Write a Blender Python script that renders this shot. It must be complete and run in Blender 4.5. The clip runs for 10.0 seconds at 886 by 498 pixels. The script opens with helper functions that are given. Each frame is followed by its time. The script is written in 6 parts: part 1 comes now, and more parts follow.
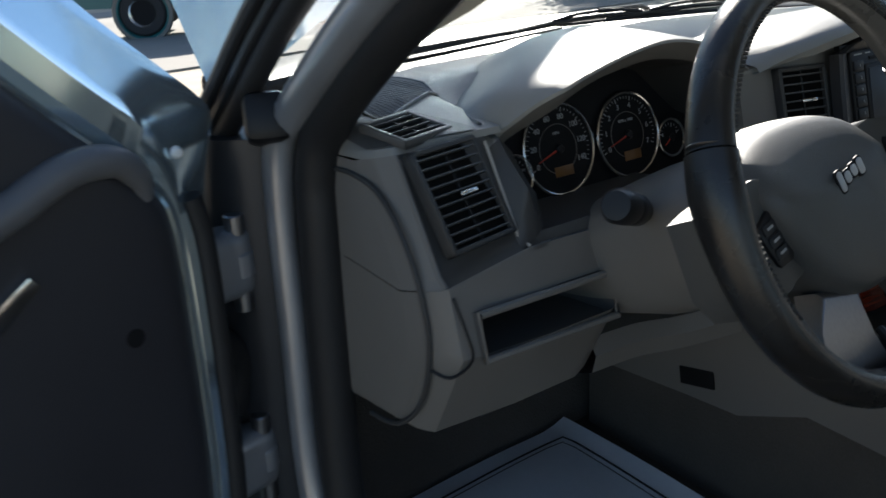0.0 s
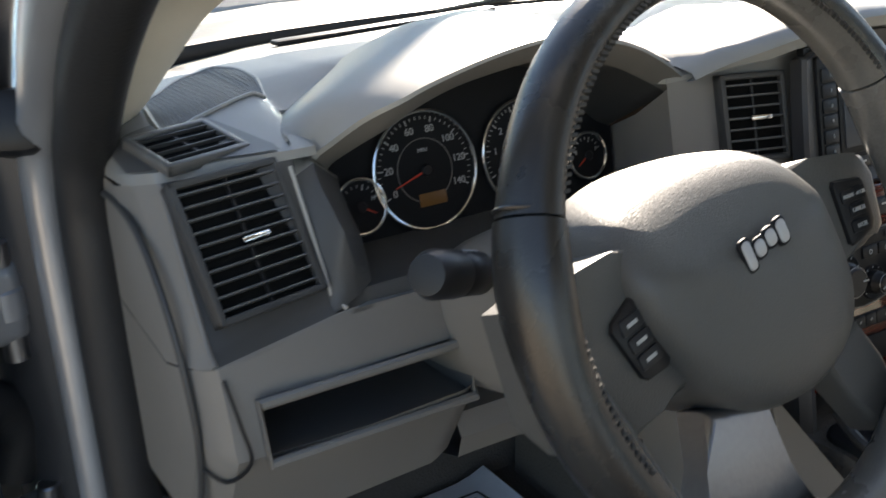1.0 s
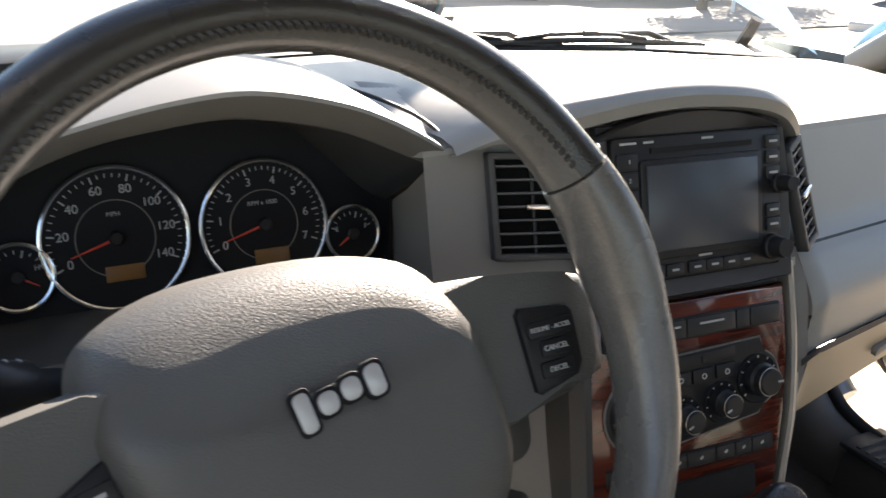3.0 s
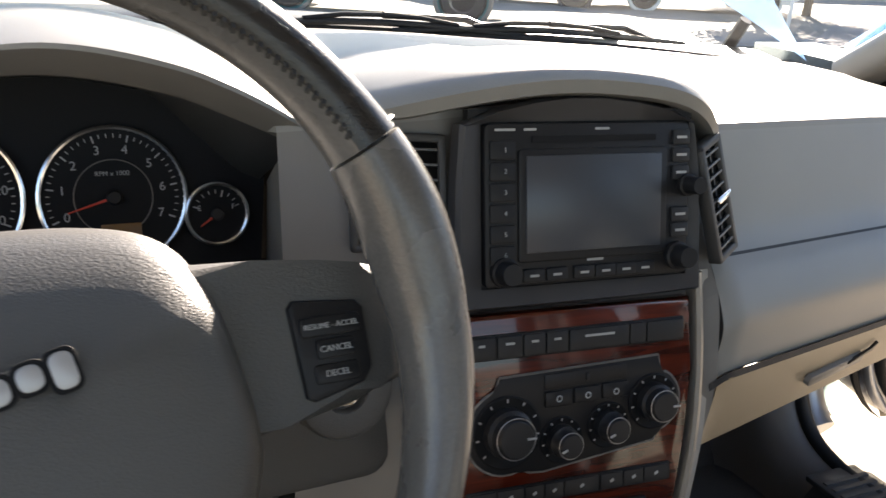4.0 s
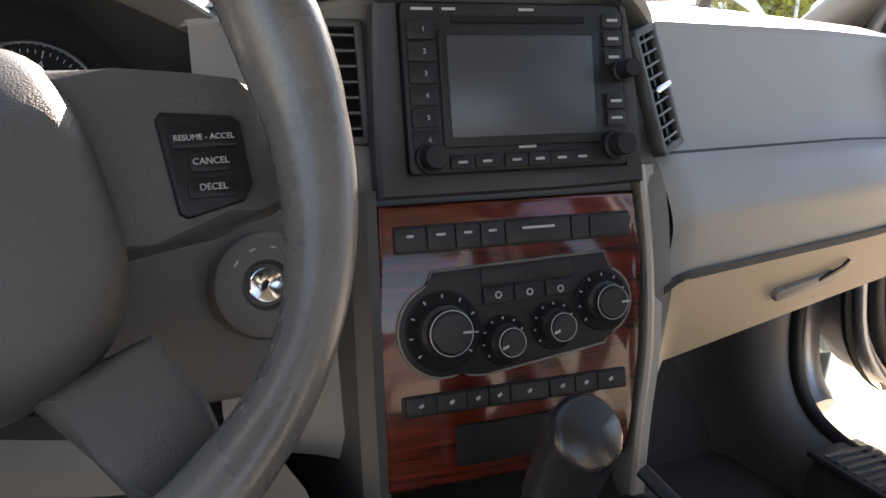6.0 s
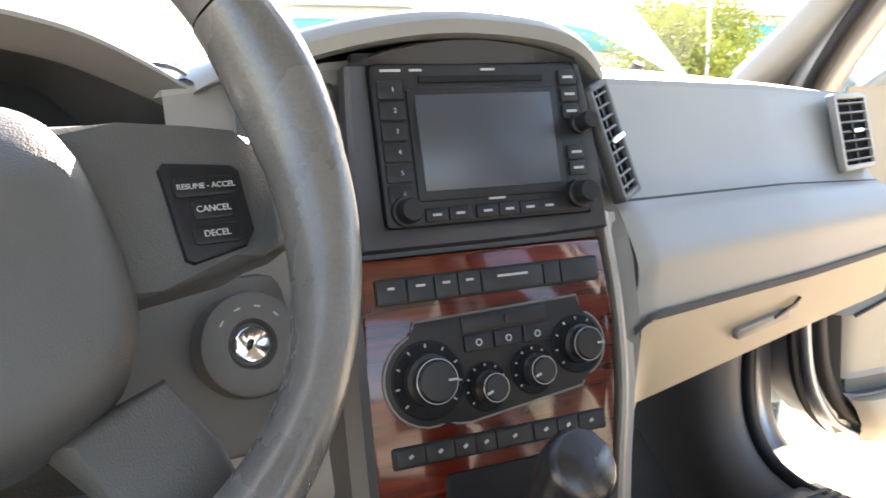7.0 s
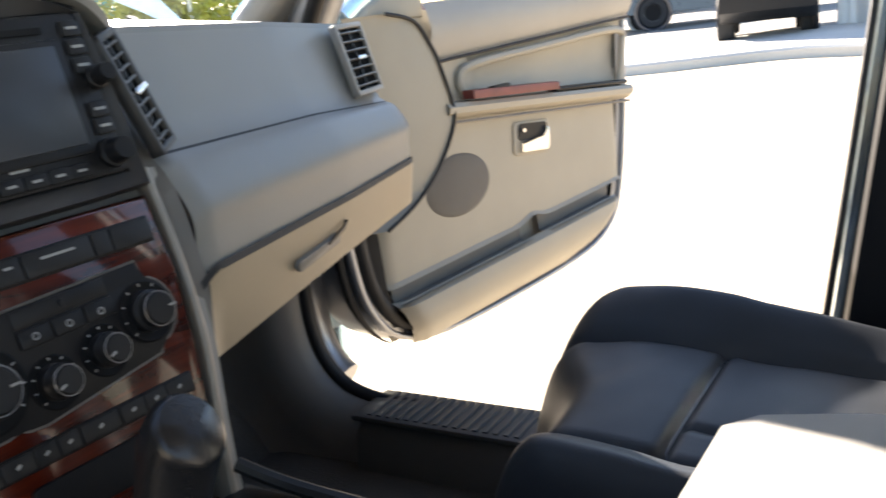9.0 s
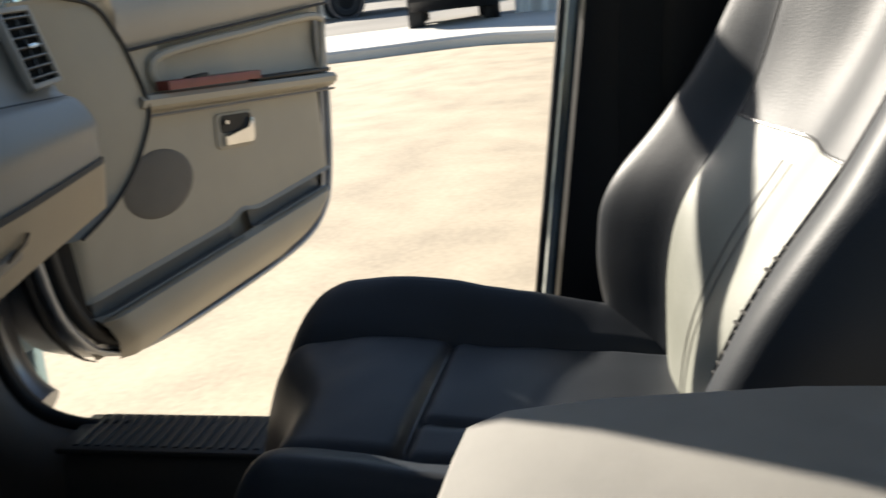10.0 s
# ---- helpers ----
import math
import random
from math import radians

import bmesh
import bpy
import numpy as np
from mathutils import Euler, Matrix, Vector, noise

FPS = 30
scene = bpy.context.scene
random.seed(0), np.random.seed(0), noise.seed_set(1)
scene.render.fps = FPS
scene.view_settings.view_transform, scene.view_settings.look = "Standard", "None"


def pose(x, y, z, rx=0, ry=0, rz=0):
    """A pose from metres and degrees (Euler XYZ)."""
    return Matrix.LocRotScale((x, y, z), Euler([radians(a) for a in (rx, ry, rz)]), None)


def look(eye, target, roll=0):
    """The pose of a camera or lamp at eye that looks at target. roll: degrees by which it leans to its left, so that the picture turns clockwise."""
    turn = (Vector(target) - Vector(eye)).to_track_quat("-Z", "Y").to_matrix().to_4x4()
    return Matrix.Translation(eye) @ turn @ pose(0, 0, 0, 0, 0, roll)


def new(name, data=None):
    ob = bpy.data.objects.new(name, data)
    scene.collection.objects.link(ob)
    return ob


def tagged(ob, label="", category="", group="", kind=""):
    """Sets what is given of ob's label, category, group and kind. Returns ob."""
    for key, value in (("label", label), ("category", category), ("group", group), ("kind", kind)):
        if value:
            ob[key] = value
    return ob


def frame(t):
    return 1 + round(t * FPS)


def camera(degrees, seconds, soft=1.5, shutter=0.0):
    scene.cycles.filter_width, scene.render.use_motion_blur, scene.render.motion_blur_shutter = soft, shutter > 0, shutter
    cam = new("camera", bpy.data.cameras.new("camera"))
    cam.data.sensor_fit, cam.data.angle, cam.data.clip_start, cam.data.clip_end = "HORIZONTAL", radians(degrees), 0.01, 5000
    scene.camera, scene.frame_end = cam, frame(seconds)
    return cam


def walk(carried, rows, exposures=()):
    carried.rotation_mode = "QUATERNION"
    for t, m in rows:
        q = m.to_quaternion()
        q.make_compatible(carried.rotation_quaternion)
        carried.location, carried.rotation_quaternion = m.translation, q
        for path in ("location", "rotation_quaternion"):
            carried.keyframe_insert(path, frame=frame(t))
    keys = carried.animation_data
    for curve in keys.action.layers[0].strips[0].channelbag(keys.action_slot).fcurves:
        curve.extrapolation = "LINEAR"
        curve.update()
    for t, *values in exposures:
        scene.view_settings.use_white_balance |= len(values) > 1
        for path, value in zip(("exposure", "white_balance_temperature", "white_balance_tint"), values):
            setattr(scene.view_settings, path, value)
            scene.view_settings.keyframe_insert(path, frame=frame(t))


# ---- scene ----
cam = camera(51.2, 10.0, 1.5, 0.4)
PATH = [
    (0, (-1.174, -0.422, 1.327), (-0.095, 1.102, 0.61), -2.8),
    (0.5, (-0.976, -0.38, 1.305), (0.012, 1.18, 0.537), -1.8),
    (0.6, (-0.952, -0.37, 1.299), (0.039, 1.19, 0.533), -1.4),
    (1, (-0.863, -0.325, 1.304), (0.134, 1.222, 0.522), -1.3),
    (1.3, (-0.817, -0.301, 1.31), (0.214, 1.229, 0.537), -0.5),
    (1.5, (-0.787, -0.297, 1.309), (0.251, 1.236, 0.552), -0.2),
    (2, (-0.691, -0.306, 1.309), (0.303, 1.265, 0.571), 0.7),
    (2.5, (-0.594, -0.323, 1.306), (0.33, 1.295, 0.579), 1.2),
    (3, (-0.528, -0.332, 1.291), (0.38, 1.301, 0.579), 2.3),
    (4.3, (-0.335, -0.34, 1.262), (0.452, 1.357, 0.556), 5.6),
    (4.5, (-0.32, -0.353, 1.264), (0.437, 1.364, 0.572), 5.6),
    (5, (-0.312, -0.356, 1.224), (0.473, 1.383, 0.625), 5.0),
    (5.5, (-0.314, -0.364, 1.173), (0.489, 1.373, 0.59), 3.3),
    (5.6, (-0.309, -0.371, 1.169), (0.474, 1.368, 0.567), 3.1),
    (5.7, (-0.309, -0.375, 1.158), (0.472, 1.366, 0.559), 2.4),
    (6.8, (-0.341, -0.379, 1.115), (0.56, 1.359, 0.706), 0.0),
    (7, (-0.351, -0.383, 1.11), (0.606, 1.332, 0.735), -0.9),
    (7.5, (-0.372, -0.386, 1.102), (0.759, 1.217, 0.714), -3.7),
    (8, (-0.378, -0.378, 1.103), (0.949, 1.05, 0.658), -5.0),
    (8.3, (-0.372, -0.376, 1.098), (1.049, 0.952, 0.633), -5.9),
    (8.5, (-0.374, -0.363, 1.093), (1.123, 0.878, 0.625), -6.7),
    (9, (-0.354, -0.354, 1.096), (1.286, 0.665, 0.575), -6.6),
    (9.2, (-0.348, -0.354, 1.096), (1.341, 0.57, 0.553), -6.6),
    (9.5, (-0.328, -0.339, 1.093), (1.433, 0.418, 0.523), -6.2),
    (9.7, (-0.32, -0.337, 1.091), (1.481, 0.304, 0.504), -6.4),
    (10, (-0.31, -0.329, 1.091), (1.542, 0.118, 0.483), -5.7),
]
walk(cam, [(t, look(eye, target, roll)) for t, eye, target, roll in PATH],
     exposures=[(0, 1.42, 6500, 10), (0.5, 2.19, 6900, 11), (1.0, 2.62, 7300, 14), (1.5, 2.82, 7300, 17), (2.5, 2.72, 7400, 17), (4.3, 2.67, 7400, 18), (5.5, 2.72, 7600, 22), (6.8, 3.83, 7550, 18), (7.5, 4.08, 7550, 16), (8.5, 3.58, 7300, 15), (9.2, 2.37, 7100, 15), (10, 1.35, 6950, 10)])

# ---- light and exposure ----
SUN_AZ, SUN_EL = radians(39.7), radians(23.2)
SUN_DIR = Vector((math.sin(SUN_AZ) * math.cos(SUN_EL), math.cos(SUN_AZ) * math.cos(SUN_EL), math.sin(SUN_EL)))
world = bpy.data.worlds.new("sky")
scene.world = world
world.use_nodes = True
_sky = world.node_tree.nodes.new("ShaderNodeTexSky")
_sky.sky_type, _sky.sun_disc = "NISHITA", False
_sky.sun_elevation, _sky.sun_rotation = SUN_EL, SUN_AZ
_sky.ozone_density, _sky.dust_density = 2.5, 0.5
world.node_tree.links.new(_sky.outputs[0], world.node_tree.nodes["Background"].inputs[0])
world.node_tree.nodes["Background"].inputs[1].default_value = 0.07
sun = new("sun", bpy.data.lights.new("sun", "SUN"))
sun.data.energy, sun.data.angle, sun.data.color = 5.0, radians(0.5), (1.0, 0.95, 0.87)
sun.matrix_world = look(SUN_DIR * 30, (0, 0, 0))


# ---- materials ----
def mat(name, color, rough=0.5, metal=0.0, vary=0.12, scale=6.0, grain=400.0, bump=0.15, coat=0.0, spec=0.5, rvary=0.1):
    """Procedural surface: colour with a broad and a fine variation, roughness wear and a fine relief."""
    m = bpy.data.materials.new(name)
    m.use_nodes = True
    nt = m.node_tree
    nd, lk = nt.nodes, nt.links
    bs = nd["Principled BSDF"]
    tc = nd.new("ShaderNodeTexCoord")
    n1, n2 = nd.new("ShaderNodeTexNoise"), nd.new("ShaderNodeTexNoise")
    n1.inputs["Scale"].default_value, n2.inputs["Scale"].default_value = scale, grain
    n1.inputs["Detail"].default_value, n2.inputs["Detail"].default_value = 5, 2
    for n in (n1, n2):
        lk.new(tc.outputs["Object"], n.inputs["Vector"])
    add = nd.new("ShaderNodeMath")
    add.operation = "MULTIPLY_ADD"
    add.inputs[1].default_value = 0.35
    lk.new(n2.outputs[0], add.inputs[0])
    lk.new(n1.outputs[0], add.inputs[2])
    ramp = nd.new("ShaderNodeMapRange")
    ramp.inputs[1].default_value, ramp.inputs[2].default_value = 0.35, 1.0
    ramp.inputs[3].default_value, ramp.inputs[4].default_value = 1 - vary, 1 + vary
    lk.new(add.outputs[0], ramp.inputs[0])
    mul = nd.new("ShaderNodeMix")
    mul.data_type, mul.blend_type = "RGBA", "MULTIPLY"
    mul.inputs[0].default_value = 1.0
    mul.inputs[6].default_value = (*color, 1)
    lk.new(ramp.outputs[0], mul.inputs[7])
    lk.new(mul.outputs[2], bs.inputs["Base Color"])
    rr = nd.new("ShaderNodeMapRange")
    rr.inputs[3].default_value, rr.inputs[4].default_value = max(0.02, rough - rvary), min(1, rough + rvary)
    lk.new(n1.outputs[0], rr.inputs[0])
    lk.new(rr.outputs[0], bs.inputs["Roughness"])
    bs.inputs["Metallic"].default_value = metal
    bs.inputs["Coat Weight"].default_value = coat
    bs.inputs["Coat Roughness"].default_value = 0.06
    bs.inputs["Specular IOR Level"].default_value = spec
    if bump:
        b = nd.new("ShaderNodeBump")
        b.inputs["Strength"].default_value, b.inputs["Distance"].default_value = bump, 0.002
        lk.new(n2.outputs[0], b.inputs["Height"])
        lk.new(b.outputs[0], bs.inputs["Normal"])
    return m


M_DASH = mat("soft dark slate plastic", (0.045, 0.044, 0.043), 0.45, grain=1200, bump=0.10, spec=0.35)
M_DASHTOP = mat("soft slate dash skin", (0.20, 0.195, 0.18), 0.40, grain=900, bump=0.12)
M_GREY = mat("grained grey trim plastic", (0.155, 0.144, 0.130), 0.48, grain=1200, bump=0.12)
M_TAUPE = mat("light taupe trim plastic", (0.335, 0.318, 0.288), 0.45, grain=1200, bump=0.12)
M_MIDTRIM = mat("slate-grey padded trim", (0.225, 0.222, 0.208), 0.40, grain=1200, bump=0.12)
M_DOOR = mat("pale taupe door trim", (0.35, 0.32, 0.26), 0.5, grain=1200, bump=0.12)
# tan of the lid is warm light off the sand, put into its colour
M_LID = mat("glove box lid tinted by sand bounce", (0.41, 0.315, 0.205), 0.5, grain=1200, bump=0.12)
# driver's pillar trim: bounced light is put into this paler cream
M_LITTRIM = mat("cream pillar trim paled for bounce", (0.78, 0.72, 0.60), 0.55, grain=1200, bump=0.1)
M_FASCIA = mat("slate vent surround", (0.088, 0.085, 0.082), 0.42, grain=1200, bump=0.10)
# driver's door trim: the shade it stands in is put into its colour
M_SHADETRIM = mat("door trim darkened for shade", (0.024, 0.024, 0.029), 0.5, grain=1200, bump=0.1)
M_GREYTRIM = mat("grey trim skin paled for a highlight", (0.12, 0.12, 0.125), 0.42, grain=1200, bump=0.1)
M_MESH = mat("fine speaker mesh", (0.15, 0.14, 0.125), 0.7, grain=1400, bump=0.8, vary=0.25)
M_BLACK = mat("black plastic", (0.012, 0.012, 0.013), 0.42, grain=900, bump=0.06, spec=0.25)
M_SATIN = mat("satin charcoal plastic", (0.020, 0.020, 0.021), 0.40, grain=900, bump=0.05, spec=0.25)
M_CHARCOAL = mat("charcoal bezel plastic", (0.034, 0.033, 0.034), 0.45, grain=1200, bump=0.08, spec=0.35)
M_SLAT = mat("charcoal vent slat", (0.07, 0.07, 0.07), 0.35, grain=900, bump=0.03)
M_RUBBER = mat("black rubber seal", (0.012, 0.012, 0.013), 0.6, grain=300, bump=0.2)
M_LEATHER = mat("black glossy leather", (0.018, 0.018, 0.019), 0.26, scale=14, grain=700, bump=0.12)
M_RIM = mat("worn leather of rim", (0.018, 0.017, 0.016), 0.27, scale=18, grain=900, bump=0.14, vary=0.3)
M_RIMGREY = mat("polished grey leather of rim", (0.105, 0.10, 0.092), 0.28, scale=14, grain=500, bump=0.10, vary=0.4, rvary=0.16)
M_STITCH = mat("dark thread", (0.035, 0.033, 0.03), 0.8)
M_HUB = mat("grey airbag cover", (0.065, 0.064, 0.060), 0.45, grain=900, bump=0.25)
M_SEAT = mat("slate seat leather", (0.021, 0.025, 0.031), 0.47, scale=10, grain=700, bump=0.10, spec=0.22)
# slate leather made pale: sunlight on the backrest panel is in this colour
M_SEATIN = mat("perforated seat leather paled as sunlit", (0.19, 0.195, 0.165), 0.50, scale=10, grain=700, bump=0.15)
M_CLOTH = mat("grey armrest fabric", (0.24, 0.23, 0.21), 0.85, scale=20, grain=2600, bump=0.35, vary=0.15)
M_CARPET = mat("dark brown-grey carpet", (0.07, 0.06, 0.05), 0.95, grain=250, bump=1.0, vary=0.3)
M_CHROME = mat("bright chrome", (0.75, 0.75, 0.74), 0.16, metal=1.0, vary=0.05, bump=0)
M_BADGE = mat("satin silver badge metal", (0.42, 0.42, 0.42), 0.42, metal=0.5, vary=0.05, bump=0)
M_STEEL = mat("bare grey steel", (0.35, 0.35, 0.36), 0.35, metal=1.0, grain=200)
M_PAINT = mat("pale silver-blue car paint", (0.72, 0.88, 0.96), 0.15, metal=0.92, vary=0.04, scale=3, grain=1500, bump=0.0, coat=0.6, rvary=0.03)
# car paint with shade put into its colour, for pillar, wing edge and hinges
M_SHADEPAINT = mat("painted metal darkened for shade", (0.06, 0.062, 0.068), 0.4, metal=0.6, vary=0.15, scale=9, grain=900, bump=0.03)
M_JAMB = mat("dusty silver painted jamb", (0.36, 0.37, 0.39), 0.34, metal=0.6, vary=0.12, scale=9, grain=900, bump=0.02)
M_BEZEL = mat("bronze-grey trim", (0.24, 0.22, 0.19), 0.42, metal=0.25, grain=900, bump=0.05)
M_SCREEN = mat("dark display glass", (0.040, 0.046, 0.056), 0.30, vary=0.05, bump=0, spec=0.5)
M_FACE = mat("matt black dial face", (0.010, 0.010, 0.011), 0.6, bump=0.03, spec=0.15)
M_INK = mat("pale print", (0.36, 0.36, 0.35), 0.6, bump=0)
M_RED = mat("red needle plastic", (0.55, 0.045, 0.02), 0.4, bump=0)
M_LCD = mat("dull amber display", (0.16, 0.075, 0.02), 0.35, bump=0)
M_PAPER = mat("white paper mat", (0.92, 0.93, 0.96), 0.8, scale=8, grain=60, bump=0.2, vary=0.06)
M_SAND = mat("pale dry sandy dirt", (0.46, 0.38, 0.275), 0.95, scale=2.4, grain=34, bump=0.9, vary=0.30)
M_ASPHALT = mat("grey dusty asphalt", (0.24, 0.225, 0.20), 0.9, scale=0.5, grain=40, bump=0.4, vary=0.3)
M_CONCRETE = mat("pale concrete", (0.55, 0.53, 0.49), 0.9, scale=1, grain=30, bump=0.3)
M_TEAL = mat("teal truck paint", (0.008, 0.105, 0.110), 0.35, coat=0.15, bump=0.0, scale=2)
M_TYRE = mat("tyre rubber", (0.022, 0.022, 0.023), 0.8, grain=80)
M_WHITE = mat("white paint", (0.75, 0.75, 0.73), 0.5, scale=2, grain=60, bump=0.1)
M_DARK = mat("dark vehicle paint", (0.03, 0.035, 0.05), 0.3, coat=1.0, bump=0.02)
M_LEAF = mat("yellow-green leaves", (0.28, 0.30, 0.045), 0.6, vary=0.4, scale=3)
M_BARK = mat("grey bark", (0.16, 0.13, 0.10), 0.9, grain=60, bump=0.6)
M_GLASSCAR = mat("dark car glass", (0.02, 0.025, 0.03), 0.08, bump=0)


def wood_mat():
    m = mat("glossy red-brown wood veneer", (0.16, 0.035, 0.014), 0.22, vary=0.1, bump=0, coat=0.85, rvary=0.05, spec=0.15)
    nt = m.node_tree
    nd, lk = nt.nodes, nt.links
    tc = next(n for n in nd if n.type == "TEX_COORD")
    mp = nd.new("ShaderNodeMapping")
    mp.inputs["Scale"].default_value = (5, 60, 60)
    lk.new(tc.outputs["Object"], mp.inputs[0])
    w = nd.new("ShaderNodeTexNoise")
    w.inputs["Scale"].default_value, w.inputs["Detail"].default_value = 2.0, 6
    w.inputs["Distortion"].default_value = 0.8
    lk.new(mp.outputs[0], w.inputs["Vector"])
    cr = nd.new("ShaderNodeValToRGB")
    cr.color_ramp.elements[0].position, cr.color_ramp.elements[0].color = 0.32, (0.020, 0.003, 0.002, 1)
    cr.color_ramp.elements[1].position, cr.color_ramp.elements[1].color = 0.68, (0.115, 0.016, 0.006, 1)
    lk.new(w.outputs[0], cr.inputs[0])
    lk.new(cr.outputs[0], nd["Principled BSDF"].inputs["Base Color"])
    return m


M_WOOD = wood_mat()
M_REDWOOD = mat("satin red veneer", (0.20, 0.042, 0.030), 0.35, scale=30, bump=0.02, vary=0.3)


def glass_mat():
    m = bpy.data.materials.new("clear window glass")
    m.use_nodes = True
    nd, lk = m.node_tree.nodes, m.node_tree.links
    nd.remove(nd["Principled BSDF"])
    tr, gl, mx, fr = nd.new("ShaderNodeBsdfTransparent"), nd.new("ShaderNodeBsdfGlossy"), nd.new("ShaderNodeMixShader"), nd.new("ShaderNodeFresnel")
    tr.inputs[0].default_value = (0.93, 0.96, 0.95, 1)
    gl.inputs["Roughness"].default_value = 0.02
    lk.new(fr.outputs[0], mx.inputs[0])
    lk.new(tr.outputs[0], mx.inputs[1])
    lk.new(gl.outputs[0], mx.inputs[2])
    lk.new(mx.outputs[0], nd["Material Output"].inputs[0])
    return m


def veiled_glass():
    """Clear glass with a thin translucent film added to give a bright veil of glare."""
    m = glass_mat()
    m.name = "windscreen glass with glare veil"
    nd, lk = m.node_tree.nodes, m.node_tree.links
    base = nd["Material Output"].inputs[0].links[0].from_socket
    tl, mx, ns, tc, rg = nd.new("ShaderNodeBsdfTranslucent"), nd.new("ShaderNodeMixShader"), nd.new("ShaderNodeTexNoise"), nd.new("ShaderNodeTexCoord"), nd.new("ShaderNodeMapRange")
    tl.inputs[0].default_value = (0.9, 0.88, 0.84, 1)
    ns.inputs["Scale"].default_value, ns.inputs["Detail"].default_value = 4.0, 6
    rg.inputs[1].default_value, rg.inputs[2].default_value = 0.3, 0.7
    rg.inputs[3].default_value, rg.inputs[4].default_value = 0.001, 0.007
    lk.new(tc.outputs["Object"], ns.inputs["Vector"])
    lk.new(ns.outputs[0], rg.inputs[0])
    lk.new(rg.outputs[0], mx.inputs[0])
    lk.new(base, mx.inputs[1])
    lk.new(tl.outputs[0], mx.inputs[2])
    lk.new(mx.outputs[0], nd["Material Output"].inputs[0])
    return m


M_WSGLASS = veiled_glass()


# ---- mesh helpers ----
def part(name, bm, material, parent=None, label="", smooth=True):
    """Links a bmesh as one mesh object, under a thing or a part."""
    me = bpy.data.meshes.new(name)
    bmesh.ops.recalc_face_normals(bm, faces=bm.faces)
    for f in bm.faces:
        f.smooth = smooth
    if smooth:
        for e in bm.edges:
            if len(e.link_faces) == 2 and e.calc_face_angle(0) > radians(38):
                e.smooth = False
    bm.to_mesh(me)
    bm.free()
    me.materials.append(material)
    ob = new(name, me)
    if parent:
        ob.parent = parent
    if label:
        ob["label"] = label
    return ob


def thing(name, label, category, group="", kind=""):
    return tagged(new(name), label, category, group, kind)


def box(size, m=None, bevel=0.0, seg=2, bm=None):
    bm = bm or bmesh.new()
    r = bmesh.ops.create_cube(bm, size=1.0)
    bmesh.ops.scale(bm, vec=size, verts=r["verts"])
    if bevel:
        ed = list({e for v in r["verts"] for e in v.link_edges})
        q = bmesh.ops.bevel(bm, geom=ed, offset=bevel, segments=seg, affect="EDGES", profile=0.5)
        vs = list({v for f in q["faces"] for v in f.verts} | {v for v in r["verts"] if v.is_valid})
    else:
        vs = r["verts"]
    if m is not None:
        bmesh.ops.transform(bm, matrix=m, verts=vs)
    return bm


def disc(r1, r2, depth, m=None, seg=32, bm=None, bevel=0.0):
    """A round plug along z, from z=0 to depth."""
    bm = bm or bmesh.new()
    prof = [(0.0, 0.0), (r1, 0.0), (r2, depth - bevel), (max(r2 - bevel, 0), depth), (0.0, depth)] if bevel else [(0.0, 0.0), (r1, 0.0), (r2, depth), (0.0, depth)]
    return lathe(prof, m, seg, bm)


def lathe(prof, m=None, seg=32, bm=None):
    bm = bm or bmesh.new()
    rings, new_v = [], []
    for r, z in prof:
        if r < 1e-6:
            v = bm.verts.new((0, 0, z))
            rings.append([v])
            new_v.append(v)
        else:
            ring = [bm.verts.new((r * math.cos(2 * math.pi * k / seg), r * math.sin(2 * math.pi * k / seg), z)) for k in range(seg)]
            rings.append(ring)
            new_v += ring
    for a, b in zip(rings, rings[1:]):
        for k in range(seg):
            q = [a[k % len(a)], a[(k + 1) % len(a)], b[(k + 1) % len(b)], b[k % len(b)]]
            q = list(dict.fromkeys(q))
            if len(q) > 2:
                bm.faces.new(q)
    if m is not None:
        bmesh.ops.transform(bm, matrix=m, verts=new_v)
    return bm


def loft(sections, closed=False, cap=False, bm=None):
    """A skin over rows of points; closed joins each row's end to its start."""
    bm = bm or bmesh.new()
    rows = [[bm.verts.new(p) for p in s] for s in sections]
    n = len(rows[0])
    for a, b in zip(rows, rows[1:]):
        for k in range(n if closed else n - 1):
            bm.faces.new((a[k], a[(k + 1) % n], b[(k + 1) % n], b[k]))
    if cap and closed:
        bm.faces.new(rows[0])
        bm.faces.new(rows[-1][::-1])
    return bm


def catmull(pts, n=6, closed=False):
    """A smooth line through points."""
    P = [Vector(p) for p in pts]
    out = []
    m = len(P)
    for i in range(m if closed else m - 1):
        a, b, c, d = (P[(i + k) % m] if closed else P[min(max(i + k, 0), m - 1)] for k in (-1, 0, 1, 2))
        for j in range(n):
            t = j / n
            out.append(0.5 * (2 * b + (c - a) * t + (2 * a - 5 * b + 4 * c - d) * t * t + (3 * b - a - 3 * c + d) * t ** 3))
    if not closed:
        out.append(P[-1])
    return out


def tube(pts, r, seg=10, bm=None, cap=True, squash=1.0):
    """A round bar along a line; r is a number or one for each point."""
    P = [Vector(p) for p in pts]
    rs = r if isinstance(r, (list, tuple)) else [r] * len(P)
    secs, up = [], None
    for i, p in enumerate(P):
        d = (P[min(i + 1, len(P) - 1)] - P[max(i - 1, 0)]).normalized()
        up = up or (Vector((0, 0, 1)) if abs(d.z) < 0.9 else Vector((1, 0, 0)))
        s = d.cross(up).normalized()
        up = s.cross(d).normalized()
        secs.append([p + rs[i] * (s * math.cos(a) + squash * up * math.sin(a)) for a in (2 * math.pi * k / seg for k in range(seg))])
    return loft(secs, closed=True, cap=cap, bm=bm)


